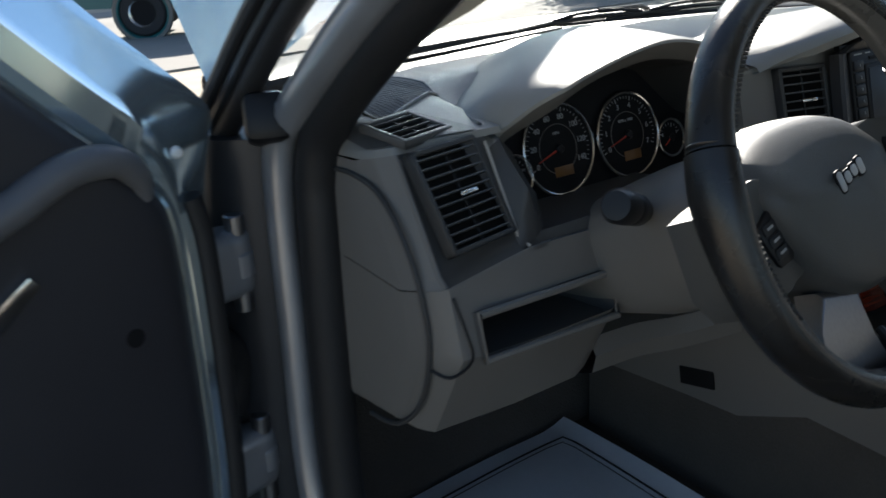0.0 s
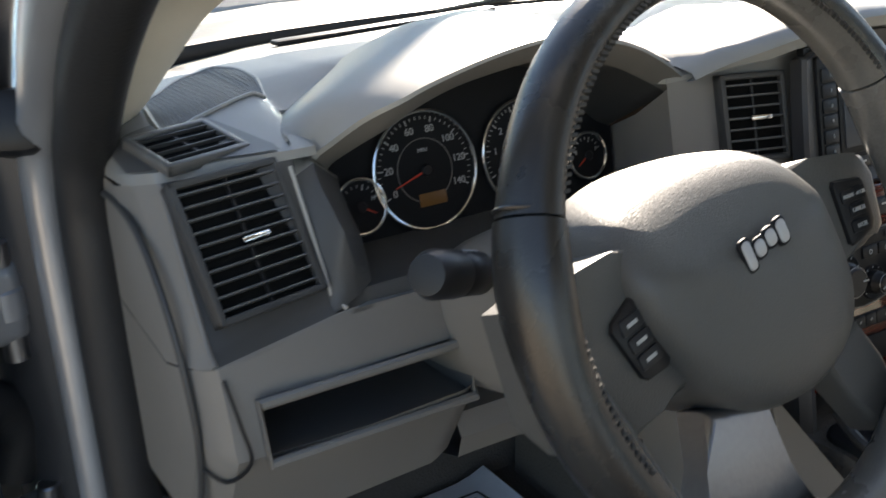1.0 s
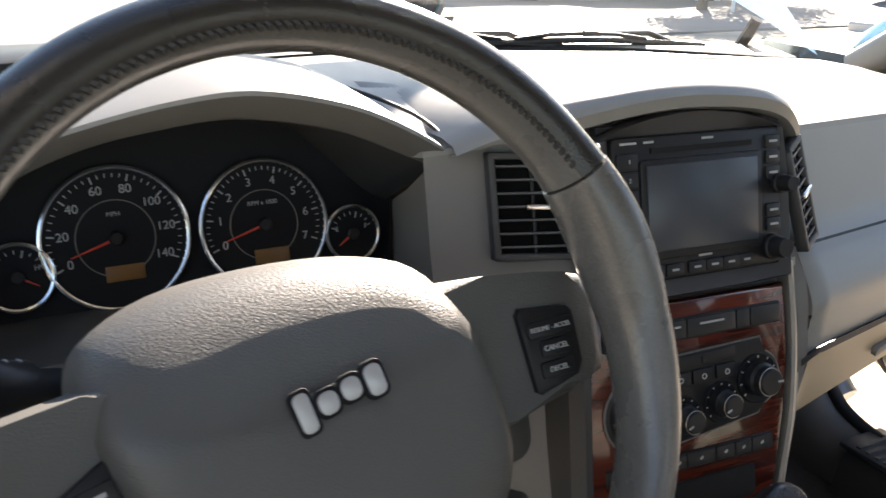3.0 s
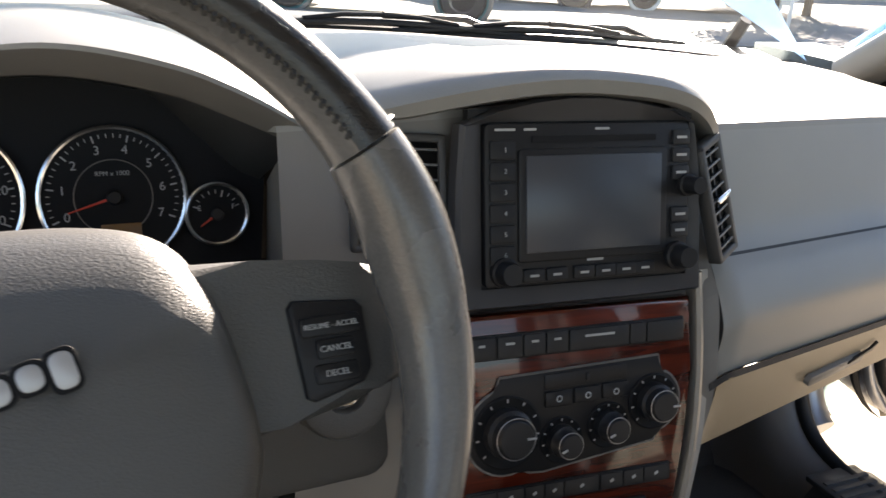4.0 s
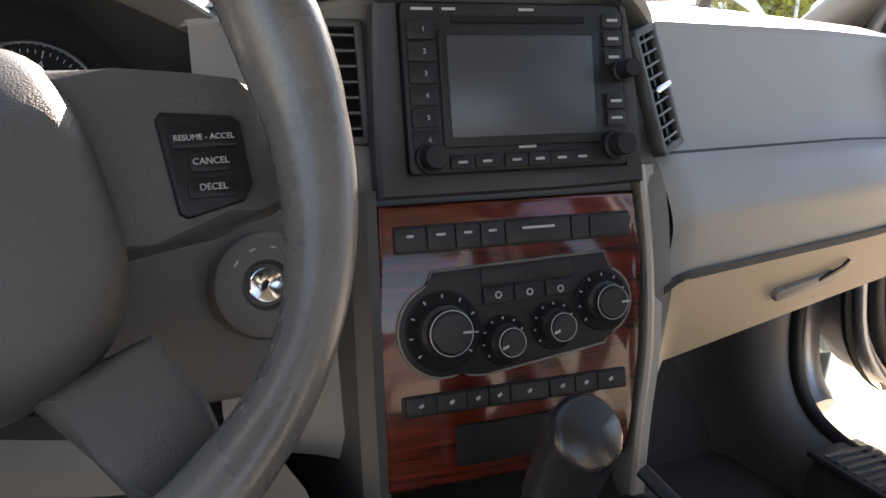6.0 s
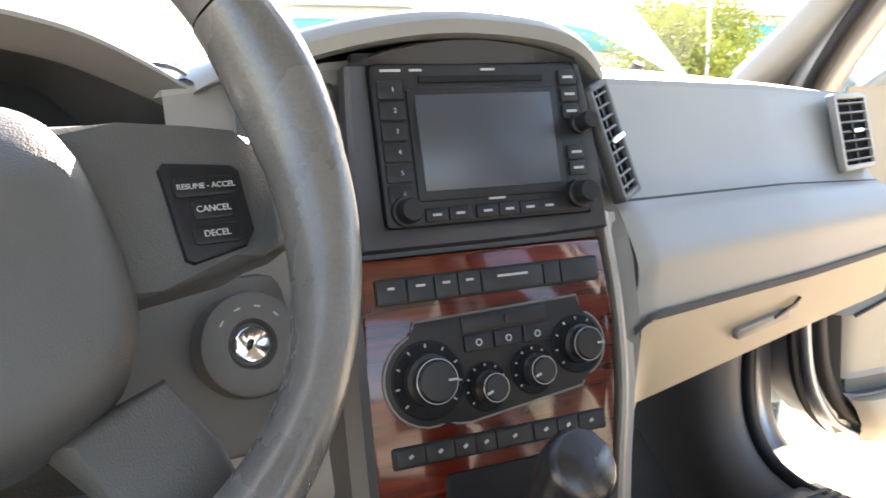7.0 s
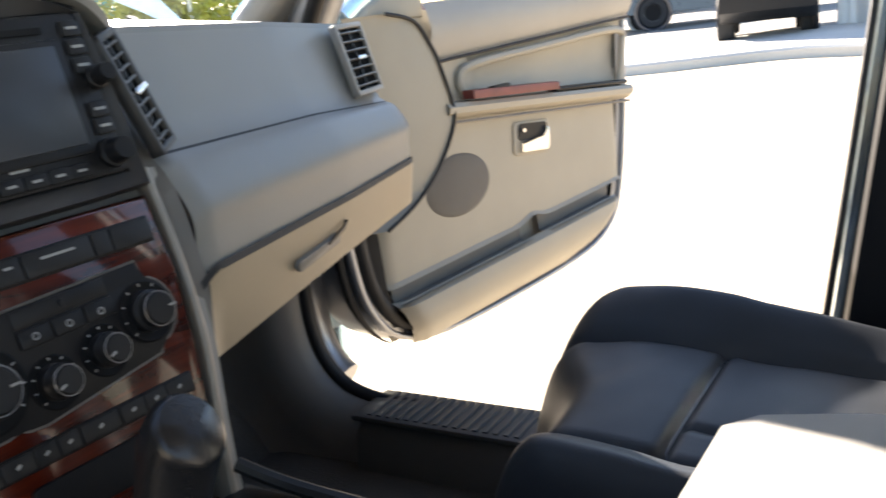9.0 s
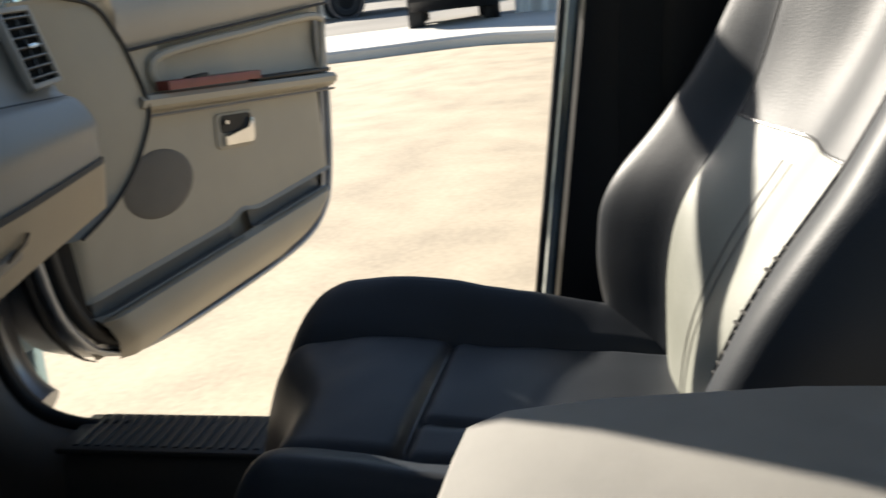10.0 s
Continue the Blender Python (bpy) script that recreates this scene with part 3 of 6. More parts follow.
# ---- dashboard ----
DASH = {
    -0.706: ((0.70, 1.065), (0.62, 1.075), (0.56, 1.085), (0.47, 1.075), (0.46, 0.97), (0.46, 0.955), (0.46, 0.885), (0.46, 0.785), (0.56, 0.77)),
    -0.7045: ((0.70, 1.07), (0.61, 1.08), (0.52, 1.09), (0.40, 1.078), (0.330, 0.957), (0.322, 0.945), (0.315, 0.885), (0.37, 0.782), (0.48, 0.77)),
    -0.698: ((0.70, 1.075), (0.60, 1.088), (0.49, 1.098), (0.372, 1.084), (0.300, 0.962), (0.290, 0.952), (0.276, 0.885), (0.328, 0.778), (0.44, 0.77)),
    -0.684: ((0.70, 1.08), (0.60, 1.093), (0.47, 1.104), (0.350, 1.089), (0.279, 0.966), (0.267, 0.957), (0.248, 0.885), (0.305, 0.775), (0.42, 0.765)),
    -0.575: ((0.74, 1.085), (0.62, 1.102), (0.46, 1.109), (0.327, 1.094), (0.277, 0.983), (0.266, 0.975), (0.237, 0.885), (0.295, 0.775), (0.40, 0.765)),
    -0.560: ((0.74, 1.085), (0.62, 1.102), (0.46, 1.109), (0.327, 1.094), (0.277, 0.983), (0.266, 0.975), (0.237, 0.885), (0.295, 0.775), (0.40, 0.765)),
    -0.545: ((0.76, 1.085), (0.62, 1.106), (0.50, 1.112), (0.44, 1.096), (0.385, 0.955), (0.266, 0.975), (0.237, 0.885), (0.295, 0.775), (0.40, 0.765)),
    -0.48: ((0.78, 1.088), (0.62, 1.108), (0.50, 1.114), (0.45, 1.092), (0.385, 0.952), (0.268, 0.972), (0.237, 0.885), (0.295, 0.775), (0.40, 0.765)),
    -0.46: ((0.78, 1.09), (0.62, 1.110), (0.50, 1.115), (0.46, 1.088), (0.385, 0.95), (0.275, 0.970), (0.247, 0.885), (0.297, 0.785), (0.40, 0.765)),
    -0.445: ((0.79, 1.09), (0.62, 1.110), (0.50, 1.115), (0.46, 1.088), (0.385, 0.95), (0.30, 0.965), (0.30, 0.885), (0.31, 0.80), (0.40, 0.765)),
    -0.235: ((0.83, 1.092), (0.62, 1.112), (0.48, 1.121), (0.44, 1.088), (0.38, 0.955), (0.28, 0.943), (0.25, 0.885), (0.22, 0.816), (0.38, 0.79)),
    -0.20: ((0.84, 1.092), (0.62, 1.115), (0.44, 1.118), (0.302, 1.100), (0.285, 1.03), (0.268, 0.97), (0.245, 0.885), (0.215, 0.80), (0.38, 0.78)),
    -0.145: ((0.84, 1.092), (0.62, 1.117), (0.44, 1.123), (0.285, 1.108), (0.264, 1.03), (0.249, 0.97), (0.228, 0.885), (0.20, 0.80), (0.38, 0.77)),
    -0.09: ((0.845, 1.091), (0.62, 1.118), (0.44, 1.128), (0.262, 1.118), (0.240, 1.03), (0.222, 0.96), (0.20, 0.885), (0.17, 0.79), (0.37, 0.77)),
    0.0: ((0.85, 1.09), (0.62, 1.12), (0.44, 1.135), (0.262, 1.125), (0.228, 1.03), (0.208, 0.96), (0.188, 0.885), (0.16, 0.78), (0.37, 0.76)),
    0.12: ((0.84, 1.088), (0.62, 1.115), (0.42, 1.125), (0.262, 1.11), (0.222, 1.03), (0.196, 0.96), (0.176, 0.885), (0.158, 0.79), (0.37, 0.76)),
    0.15: ((0.84, 1.085), (0.62, 1.114), (0.40, 1.122), (0.254, 1.104), (0.222, 1.014), (0.184, 0.98), (0.170, 0.907), (0.19, 0.828), (0.37, 0.79)),
    0.40: ((0.80, 1.08), (0.62, 1.10), (0.42, 1.105), (0.300, 1.093), (0.264, 1.005), (0.226, 0.976), (0.218, 0.905), (0.238, 0.842), (0.39, 0.80)),
    0.60: ((0.74, 1.07), (0.60, 1.09), (0.44, 1.088), (0.342, 1.078), (0.308, 0.988), (0.274, 0.968), (0.266, 0.904), (0.275, 0.852), (0.41, 0.82)),
    0.665: ((0.70, 1.06), (0.58, 1.08), (0.47, 1.073), (0.40, 1.058), (0.354, 0.98), (0.335, 0.964), (0.335, 0.90), (0.35, 0.852), (0.45, 0.82)),
}
DXS = sorted(DASH)


def dash_point(x, k):
    """A point of the dashboard's skin; k runs from the windscreen (0) over the edge (3) to the underside (8)."""
    q = int(min(k, 7.999))
    c = [float(np.interp(x, DXS, [DASH[d][q][n] + (DASH[d][q + 1][n] - DASH[d][q][n]) * (k - q) for d in DXS])) for n in (0, 1)]
    return Vector((x, *c))


def dash_skin(ks, x0, x1, material, name, label, parent, hole=None, step=0.0122):
    n = max(2, round((x1 - x0) / step))
    bm = loft([[dash_point(x0 + (x1 - x0) * i / n, k) for k in ks] for i in range(n + 1)])
    if hole:
        hx0, hx1, hz0, hz1 = hole
        gone = [f for f in bm.faces if hx0 < f.calc_center_median().x < hx1 and hz0 < f.calc_center_median().z < hz1]
        bmesh.ops.delete(bm, geom=gone, context="FACES")
    return part(name, bm, material, parent, label)


def rng(a, b, n):
    return [a + (b - a) * k / n for k in range(n + 1)]


dash = thing("dashboard", "slate and taupe moulded car dashboard", "dashboard")
dash_skin([0, 0.5, 1, 1.5, 2, 2.5, 2.8, 2.95, 3, 3.06], -0.706, 0.665, M_DASHTOP, "top_pad", "slate soft-touch top", dash, None, 0.004)
dash_skin(rng(3.06, 4.9, 6), -0.706, -0.682, M_GREY, "fascia_end", "grey rounded dash end", dash, None, 0.0015)
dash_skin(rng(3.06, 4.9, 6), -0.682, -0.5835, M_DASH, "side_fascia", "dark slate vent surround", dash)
part("fascia_ridge", tube([dash_point(-0.683, k) + Vector((0, 0.001, 0)) for k in rng(3.1, 4.88, 8)], 0.0028, 8), M_GREY, dash, "raised ridge beside the vent")
bm = loft([[Vector((x, *dash_point(min(x, -0.24), k)[1:])) for k in rng(3.06, 4.9, 6)] for x in rng(-0.545, -0.19, 20)])
part("dial_recess", bm, M_BLACK, dash, "black recess behind the dials")
dash_skin(rng(3.06, 4.9, 6), -0.198, 0.142, M_GREY, "middle_fascia", "", dash)
dash_skin([5, 5.04, 5.2, 5.4, 5.5, 5.6, 5.78, 5.9, 6, 6.1, 6.2, 6.3, 6.4, 6.5, 6.6, 6.8, 6.95, 7, 7.1, 7.5, 8], -0.7005, -0.444, M_GREY, "lower_panel", "grey knee panel with an open tray", dash, (-0.659, -0.472, 0.880, 0.9268), 0.0062)
dash_skin([5, 5.2, 5.5, 6, 6.5, 6.95, 7, 7.1, 7.5, 8], -0.706, -0.7000, M_GREY, "end_cover", "grey clip-on end cover", dash, None, 0.0008)
dash_skin([4.9, 5, 5.04], -0.706, -0.20, M_GREY, "panel_lip", "", dash)
dash_skin(rng(4.9, 8, 10), -0.20, 0.142, M_GREY, "stack_flank", "", dash)
dash_skin(rng(3.06, 4.300, 6), 0.142, 0.665, M_MIDTRIM, "passenger_fascia", "slate-grey upper panel", dash)
bm = loft([catmull([dash_point(x, 4.358), dash_point(x, 4.8) + Vector((0, 0.002, 0.003)), dash_point(x, 5.25) + Vector((0, -0.005, 0)), dash_point(x, 5.6), dash_point(x, 5.93) + Vector((0, 0.004, 0))], 5) for x in rng(0.142, 0.665, 42)])
part("glove_bulge", bm, M_MIDTRIM, dash, "slate-grey padded bulge")
dash_skin(rng(4.298, 4.360, 2), 0.142, 0.665, M_RUBBER, "crease", "dark panel joint", dash)
dash_skin([5.975, 6.1, 6.4, 6.7, 6.95, 7.1, 7.5, 8], 0.142, 0.665, M_LID, "glove_box_lid", "glove box lid tinted by sand bounce", dash)
dash_skin(rng(5.90, 5.985, 2), 0.136, 0.665, M_RUBBER, "lid_gap", "dark gap above the lid", dash)
# latch of the glove box
o = dash_point(0.325, 6.5) + Vector((0, -0.005, 0))
LM = basis(o, (1, 0.22, 0.04), (-0.08, -0.2, 1), (0.2, -0.95, -0.2))
latch = part("latch", prism(rounded(0.095, 0.011, 0.005, 3), -0.004, 0.0015, LM, 0.001), M_GREY, dash, "grey recessed latch")
part("pull", prism([(-0.02, -0.001), (0.025, 0.004), (0.036, 0.013), (0.033, 0.015), (0.022, 0.008), (-0.02, 0.003)], 0.000, 0.003, LM @ pose(0.035, 0.002, 0) @ Matrix.Diagonal((0.85, 0.85, 1, 1)), 0.001), M_BLACK, latch)
# tray in the knee panel
bm = bmesh.new()
corner = [(-0.660, 0.249, 0.930), (-0.474, 0.248, 0.926), (-0.470, 0.240, 0.875), (-0.660, 0.240, 0.882)]
front = [bm.verts.new(p) for p in corner]
rear = [bm.verts.new((x, y + 0.13, z - 0.01)) for x, y, z in corner]
for k in range(4):
    bm.faces.new((front[k], front[(k + 1) % 4], rear[(k + 1) % 4], rear[k]))
bm.faces.new(rear)
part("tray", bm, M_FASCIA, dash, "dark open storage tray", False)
fr = [Vector(p) + Vector((0, -0.003, 0)) for p in corner]
part("tray_frame", tube(fr + [fr[0], fr[1]], 0.0045, 8), M_GREY, dash, "grey raised tray frame")
# bead of the clip-on end cover, following the rounded end
bead = catmull([(-0.7065, 0.455, 1.052), (-0.7055, 0.395, 1.056), (-0.7035, 0.345, 1.040), (-0.7015, 0.305, 0.99), (-0.7005, 0.284, 0.93), (-0.7005, 0.281, 0.88), (-0.7015, 0.300, 0.82), (-0.704, 0.345, 0.776), (-0.706, 0.40, 0.766)], 5)
part("end_cover_bead", tube(bead, 0.0030, 8), M_DASH, dash, "raised edge of the end cover")
part("end_joint", tube(catmull([(-0.680, 0.262, 0.95), (-0.676, 0.247, 0.915), (-0.673, 0.243, 0.885), (-0.688, 0.262, 0.862), (-0.700, 0.283, 0.868)], 4), 0.0016, 6), M_BLACK, dash, "dark joint of the end piece")
for x in (-0.706, 0.665):
    bm = bmesh.new()
    bm.faces.new([bm.verts.new(dash_point(x, k)) for k in rng(0, 8, 24)])
    part("end_cap", bm, M_GREY, dash)
# black sheet for shade under the column, with a grey knee bolster across it
part("column_well", loft([[(-0.445, 0.31, z), (-0.43, 0.42, z), (-0.16, 0.42, z), (-0.15, 0.33, z)] for z in (0.95, 0.87, 0.79)]), M_BLACK, dash, "black sheet for the shade under the steering column")
bol = catmull([(-0.452, 0.300, 0.775), (-0.42, 0.302, 0.772), (-0.36, 0.305, 0.765), (-0.28, 0.300, 0.752), (-0.20, 0.27, 0.760)], 5)
part("knee_bolster", loft([[p + Vector((0, dy, dz)) for dy, dz in ((0.03, 0.045), (0.0, 0.04), (-0.012, 0.02), (-0.006, -0.005), (0.03, -0.02), (0.10, -0.01))] for p in bol]), M_GREY, dash, "grey knee bolster")
# hood over the dials
outer = [(-0.559, 0.984), (-0.560, 1.008), (-0.564, 1.035), (-0.568, 1.070), (-0.565, 1.084), (-0.556, 1.095), (-0.528, 1.121), (-0.491, 1.137), (-0.44, 1.150), (-0.393, 1.159), (-0.35, 1.1630), (-0.31, 1.159), (-0.265, 1.148), (-0.235, 1.136), (-0.206, 1.121), (-0.180, 1.105)]
inner = [(-0.543, 0.988), (-0.543, 1.006), (-0.544, 1.022), (-0.543, 1.050), (-0.540, 1.062), (-0.533, 1.073), (-0.516, 1.092), (-0.489, 1.110), (-0.446, 1.125), (-0.40, 1.133), (-0.355, 1.137), (-0.315, 1.133), (-0.268, 1.122), (-0.238, 1.110), (-0.206, 1.095), (-0.178, 1.081)]
foot_line = [(-0.58, 0.31), (-0.58, 0.31), (-0.58, 0.315), (-0.58, 0.322), (-0.579, 0.338), (-0.573, 0.365), (-0.556, 0.40), (-0.523, 0.435), (-0.47, 0.485), (-0.42, 0.535), (-0.36, 0.57), (-0.31, 0.59), (-0.26, 0.60), (-0.23, 0.60), (-0.205, 0.59), (-0.188, 0.57)]
oc, ic, bc = catmull([(x, 0, z) for x, z in outer], 5), catmull([(x, 0, z) for x, z in inner], 5), catmull([(x, y, 0) for x, y in foot_line], 5)
secs = []
for n, (o, i, b) in enumerate(zip(oc, ic, bc)):
    fy = 0.286 + 0.046 * max(0, min(1, (-o.x - 0.50) / 0.065)) ** 1.5 + 0.010 * max(0, (o.x + 0.24) / 0.06)
    if n < 20:
        k = 3.06 + min(1, max(0, 1.088 - o.z) / 0.104) * 1.84
        q = dash_point(-0.583, k) + Vector((0, 0.001, 0))
        edge = Vector((o.x, q.y + 0.002, o.z))
        secs.append([q, q.lerp(edge, 0.3), q.lerp(edge, 0.6), q.lerp(edge, 0.85), edge, Vector((i.x, q.y + 0.012, i.z)), Vector((i.x + 0.003, q.y + 0.02, i.z)), Vector((i.x + 0.008, 0.400 + 0.25 * (i.z - 1.03), i.z)), Vector((i.x + 0.008, 0.47, i.z))])
        continue
    top = Vector((b.x, b.y, 1.0975 + 0.0225 * min(1, (b.x + 0.59) / 0.19)))
    lip = Vector((o.x, fy + 0.012, o.z))
    drop = 0.038 * min(1, max(0, (i.x + 0.265) / 0.07))
    mid = (top + lip) * 0.5 + Vector((0, 0, 0.30 * (o.z - 1.10)))
    secs.append([top + Vector((0, 0.015, -0.008)), top, top.lerp(mid, 0.55) + Vector((0, 0, 0.12 * (o.z - 1.10))), mid + Vector((0, 0, 0.08 * (o.z - 1.10))), mid.lerp(lip, 0.6) + Vector((0, 0, 0.06 * (o.z - 1.10))), lip, Vector((0.93 * o.x + 0.07 * i.x, fy + 0.001, 0.93 * o.z + 0.07 * i.z)), Vector((0.8 * o.x + 0.2 * i.x, fy, 0.8 * o.z + 0.2 * i.z)), Vector((0.12 * o.x + 0.88 * i.x, fy + 0.016, 0.12 * o.z + 0.88 * i.z)), Vector((i.x, fy + 0.022, i.z)), Vector((i.x + (-0.36 - i.x) * 0.06, 0.40, i.z - 0.016 - drop)), Vector((i.x + (-0.36 - i.x) * 0.06, 0.47, min(i.z - 0.016, 1.082) - drop))])
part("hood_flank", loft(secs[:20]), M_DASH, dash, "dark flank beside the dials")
skin = [r[:8] for r in secs[20:]]
part("dial_hood", loft(skin), M_DASHTOP, dash, "slate arched hood over the dials")
part("hood_lip", loft([r[7:10] for r in secs[20:]]), M_GREY, dash, "grey front band of the hood")
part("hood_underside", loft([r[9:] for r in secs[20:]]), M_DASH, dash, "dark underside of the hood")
h, f = secs[20], secs[19]
part("hood_corner", loft([[f[0], f[2], f[4], f[5], f[6]], [h[1], h[3], h[5], h[8], h[9]]]), M_DASHTOP, dash)
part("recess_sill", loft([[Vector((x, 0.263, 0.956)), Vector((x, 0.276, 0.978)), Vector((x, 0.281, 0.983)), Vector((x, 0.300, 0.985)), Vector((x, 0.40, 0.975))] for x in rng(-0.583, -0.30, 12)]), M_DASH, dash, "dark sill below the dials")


def fascia_y(z):
    """Depth of the fascia's left edge, beside the dials."""
    return 0.300 - 0.24 * (1.08 - z)


rows = []
for q in rng(0, 1, 6):
    def at(top):
        return 0.945 + (top - 0.945) * q
    rows.append([Vector((-0.180, 0.395, at(1.030))), Vector((-0.187, 0.350, at(1.054))), Vector((-0.185, fascia_y(at(1.082)) + 0.016, at(1.082))), Vector((-0.181, fascia_y(at(1.098)) + 0.004, at(1.098))), Vector((-0.177, fascia_y(at(1.102)), at(1.102))), Vector((-0.168, fascia_y(at(1.104)) - 0.003, at(1.104))), Vector((-0.160, fascia_y(at(1.104)) - 0.004, at(1.104)))])
part("hood_cheek", loft(rows), M_GREY, dash, "grey cheek beside the fuel dial")
# thin pale rib beside the side vent, and the joint right of the dials
part("rib", tube([dash_point(-0.572, k) + Vector((-0.015 * (4.9 - k) / 1.8, 0, 0)) for k in rng(3.1, 4.85, 8)], 0.0018, 8), M_TAUPE, dash, "thin pale rib")
part("rib", tube([(-0.1605, fascia_y(z) - 0.0045, z) for z in (0.95, 0.97, 1.0, 1.03, 1.07, 1.10)], 0.0014, 6), M_BLACK, dash, "dark joint")
# loudspeaker grille and demister slot in the top
def pad_z(x, y):
    """Height of the dash top."""
    ks = (0, 0.5, 1, 1.5, 2, 2.5, 2.8, 2.95, 3)
    pts = sorted((dash_point(x, k).y, dash_point(x, k).z) for k in ks)
    return float(np.interp(y, [p[0] for p in pts], [p[1] for p in pts]))


def pad_skin(sides, lift, n=10, bm=None):
    """A sheet that follows the dash top between two lines in plan."""
    a, b = (catmull([(x, y, 0) for x, y in side], 4) for side in sides)
    return loft([[Vector((q.x, q.y, pad_z(q.x, q.y) + lift)) for q in (p.lerp(r, k / n) for k in range(n + 1))] for p, r in zip(a, b)], bm=bm)


part("fascia_top", pad_skin(([(-0.699, 0.376), (-0.683, 0.353), (-0.650, 0.346), (-0.620, 0.339), (-0.590, 0.331)], [(-0.699, 0.420), (-0.680, 0.430), (-0.650, 0.439), (-0.620, 0.438), (-0.590, 0.345)]), 0.0016, 12), M_FASCIA, dash, "slate upper side of the vent surround")
near_side = [(-0.655, 0.414), (-0.622, 0.430), (-0.590, 0.446), (-0.560, 0.460), (-0.545, 0.466)]
far_side = [(-0.646, 0.500), (-0.620, 0.540), (-0.590, 0.580), (-0.550, 0.600), (-0.530, 0.560)]
grille = part("speaker_grille", pad_skin((near_side, far_side), 0.0018), M_MESH, dash, "grey perforated loudspeaker grille")
ring = catmull([(x, y, 0) for x, y in near_side + far_side[::-1]], 5, True)
part("grille_edge", tube([Vector((p.x, p.y, pad_z(p.x, p.y) + 0.0012)) for p in ring + ring[:1]], 0.0022, 6), M_DASHTOP, grille, "raised edge of the grille")
bm = bmesh.new()
for k in range(1, 20):
    a, b = near_side, far_side
    u = 4 * k / 20
    j = min(3, int(u))
    p, r = (Vector((*side[j], 0)).lerp(Vector((*side[j + 1], 0)), u - j) for side in (a, b))
    tube([Vector((q.x, q.y, pad_z(q.x, q.y) + 0.0016)) for q in (p.lerp(r, w) for w in rng(0.02, 0.98, 6))], 0.0009, 5, bm)
part("ribs", bm, M_GREY, grille)
part("demister_slot", box((0.36, 0.018, 0.006), pose(-0.25, 0.735, 1.104, 0, 0, 8), 0.002), M_BLACK, dash, "black demister slot")
# joints between the mouldings of the top
part("top_joint", tube(catmull([(-0.170, 0.300, 1.103), (-0.178, 0.36, 1.118), (-0.20, 0.48, 1.122), (-0.22, 0.60, 1.117)], 5), 0.0020, 6), M_RUBBER, dash)


# near-black colour stands for the deep shade inside the vents
M_THROAT = mat("black plate for vent throat shade", (0.004, 0.004, 0.004), 0.9, grain=300, bump=0.1, spec=0.1)


def vent(name, m, w, h, n, parent, label, tab=True, frame_mat=None):
    """An air outlet: raised frame, flat plate blackened as the throat's shade, sunk slats and a bright tab. x runs
    along the slats, z out of the wall.
    """
    m = m @ pose(0, 0, 0.007)
    v = part(name, box((w + 0.004, h + 0.004, 0.003), m @ pose(0, 0, 0.0015)), M_THROAT, parent, label)
    for x, y, a, b in ((-w / 2 - 0.003, 0, 0.006, h + 0.012), (w / 2 + 0.003, 0, 0.006, h + 0.012), (0, -h / 2 - 0.003, w + 0.012, 0.006), (0, h / 2 + 0.003, w + 0.012, 0.006)):
        part("frame", box((a, b, 0.022), m @ pose(x, y, 0.001), 0.002), frame_mat or M_DASH, v)
    for k in range(n):
        y = -h / 2 + h * (k + 0.5) / n
        part("slat", box((w, 0.0019, 0.0070), m @ pose(0, y, 0.0070, -6), 0.0006), M_SLAT if tab else M_BLACK, v)
    part("vane", box((0.0025, h, 0.004), m @ pose(0.0, 0, 0.0040)), M_BLACK, v)
    if tab:
        part("tab", box((0.024, 0.005, 0.007), m @ pose(0.004, 0.0, 0.0135), 0.002), M_CHROME, v, "bright chrome tab")
    return v


vent("side_vent", basis((-0.637, 0.306, 1.036), (0.985, 0.17, 0), (-0.09, 0.50, 0.86), (0.15, -0.84, 0.51)) @ Matrix.Diagonal((1, 1, 0.7, 1)), 0.083, 0.100, 10, dash, "black slatted air vent")
vent("upper_vent", basis((-0.650, 0.375, 1.0945), (0.965, 0.26, 0.0), (-0.25, 0.95, 0.17), (0.02, -0.17, 0.985)) @ Matrix.Diagonal((1, 1, 0.45, 1)), 0.064, 0.052, 4, dash, "black angled demister vent", False, M_FASCIA)
vent("middle_vent", basis((-0.118, 0.262, 1.058), (0.94, -0.30, 0), (0.0, 0.25, 0.97), (-0.29, -0.92, 0.25)) @ Matrix.Diagonal((1, 1, 0.7, 1)), 0.060, 0.076, 7, dash, "black slatted air vent", True, M_DASH)
vent("middle_vent", basis((0.138, 0.217, 1.052), (0.86, 0.46, 0.20), (-0.235, 0.22, 0.945), (0.45, -0.85, 0.25)) @ Matrix.Diagonal((1, 1, 0.5, 1)), 0.024, 0.086, 9, dash, "black slatted air vent", True, M_DASH)
vent("passenger_vent", basis((0.563, 0.309, 1.036), (0.975, 0.22, 0), (0, 0.27, 0.96), (-0.21, -0.94, 0.27)) @ Matrix.Diagonal((1, 1, 0.6, 1)), 0.066, 0.074, 7, dash, "black slatted air vent", True, M_TAUPE)
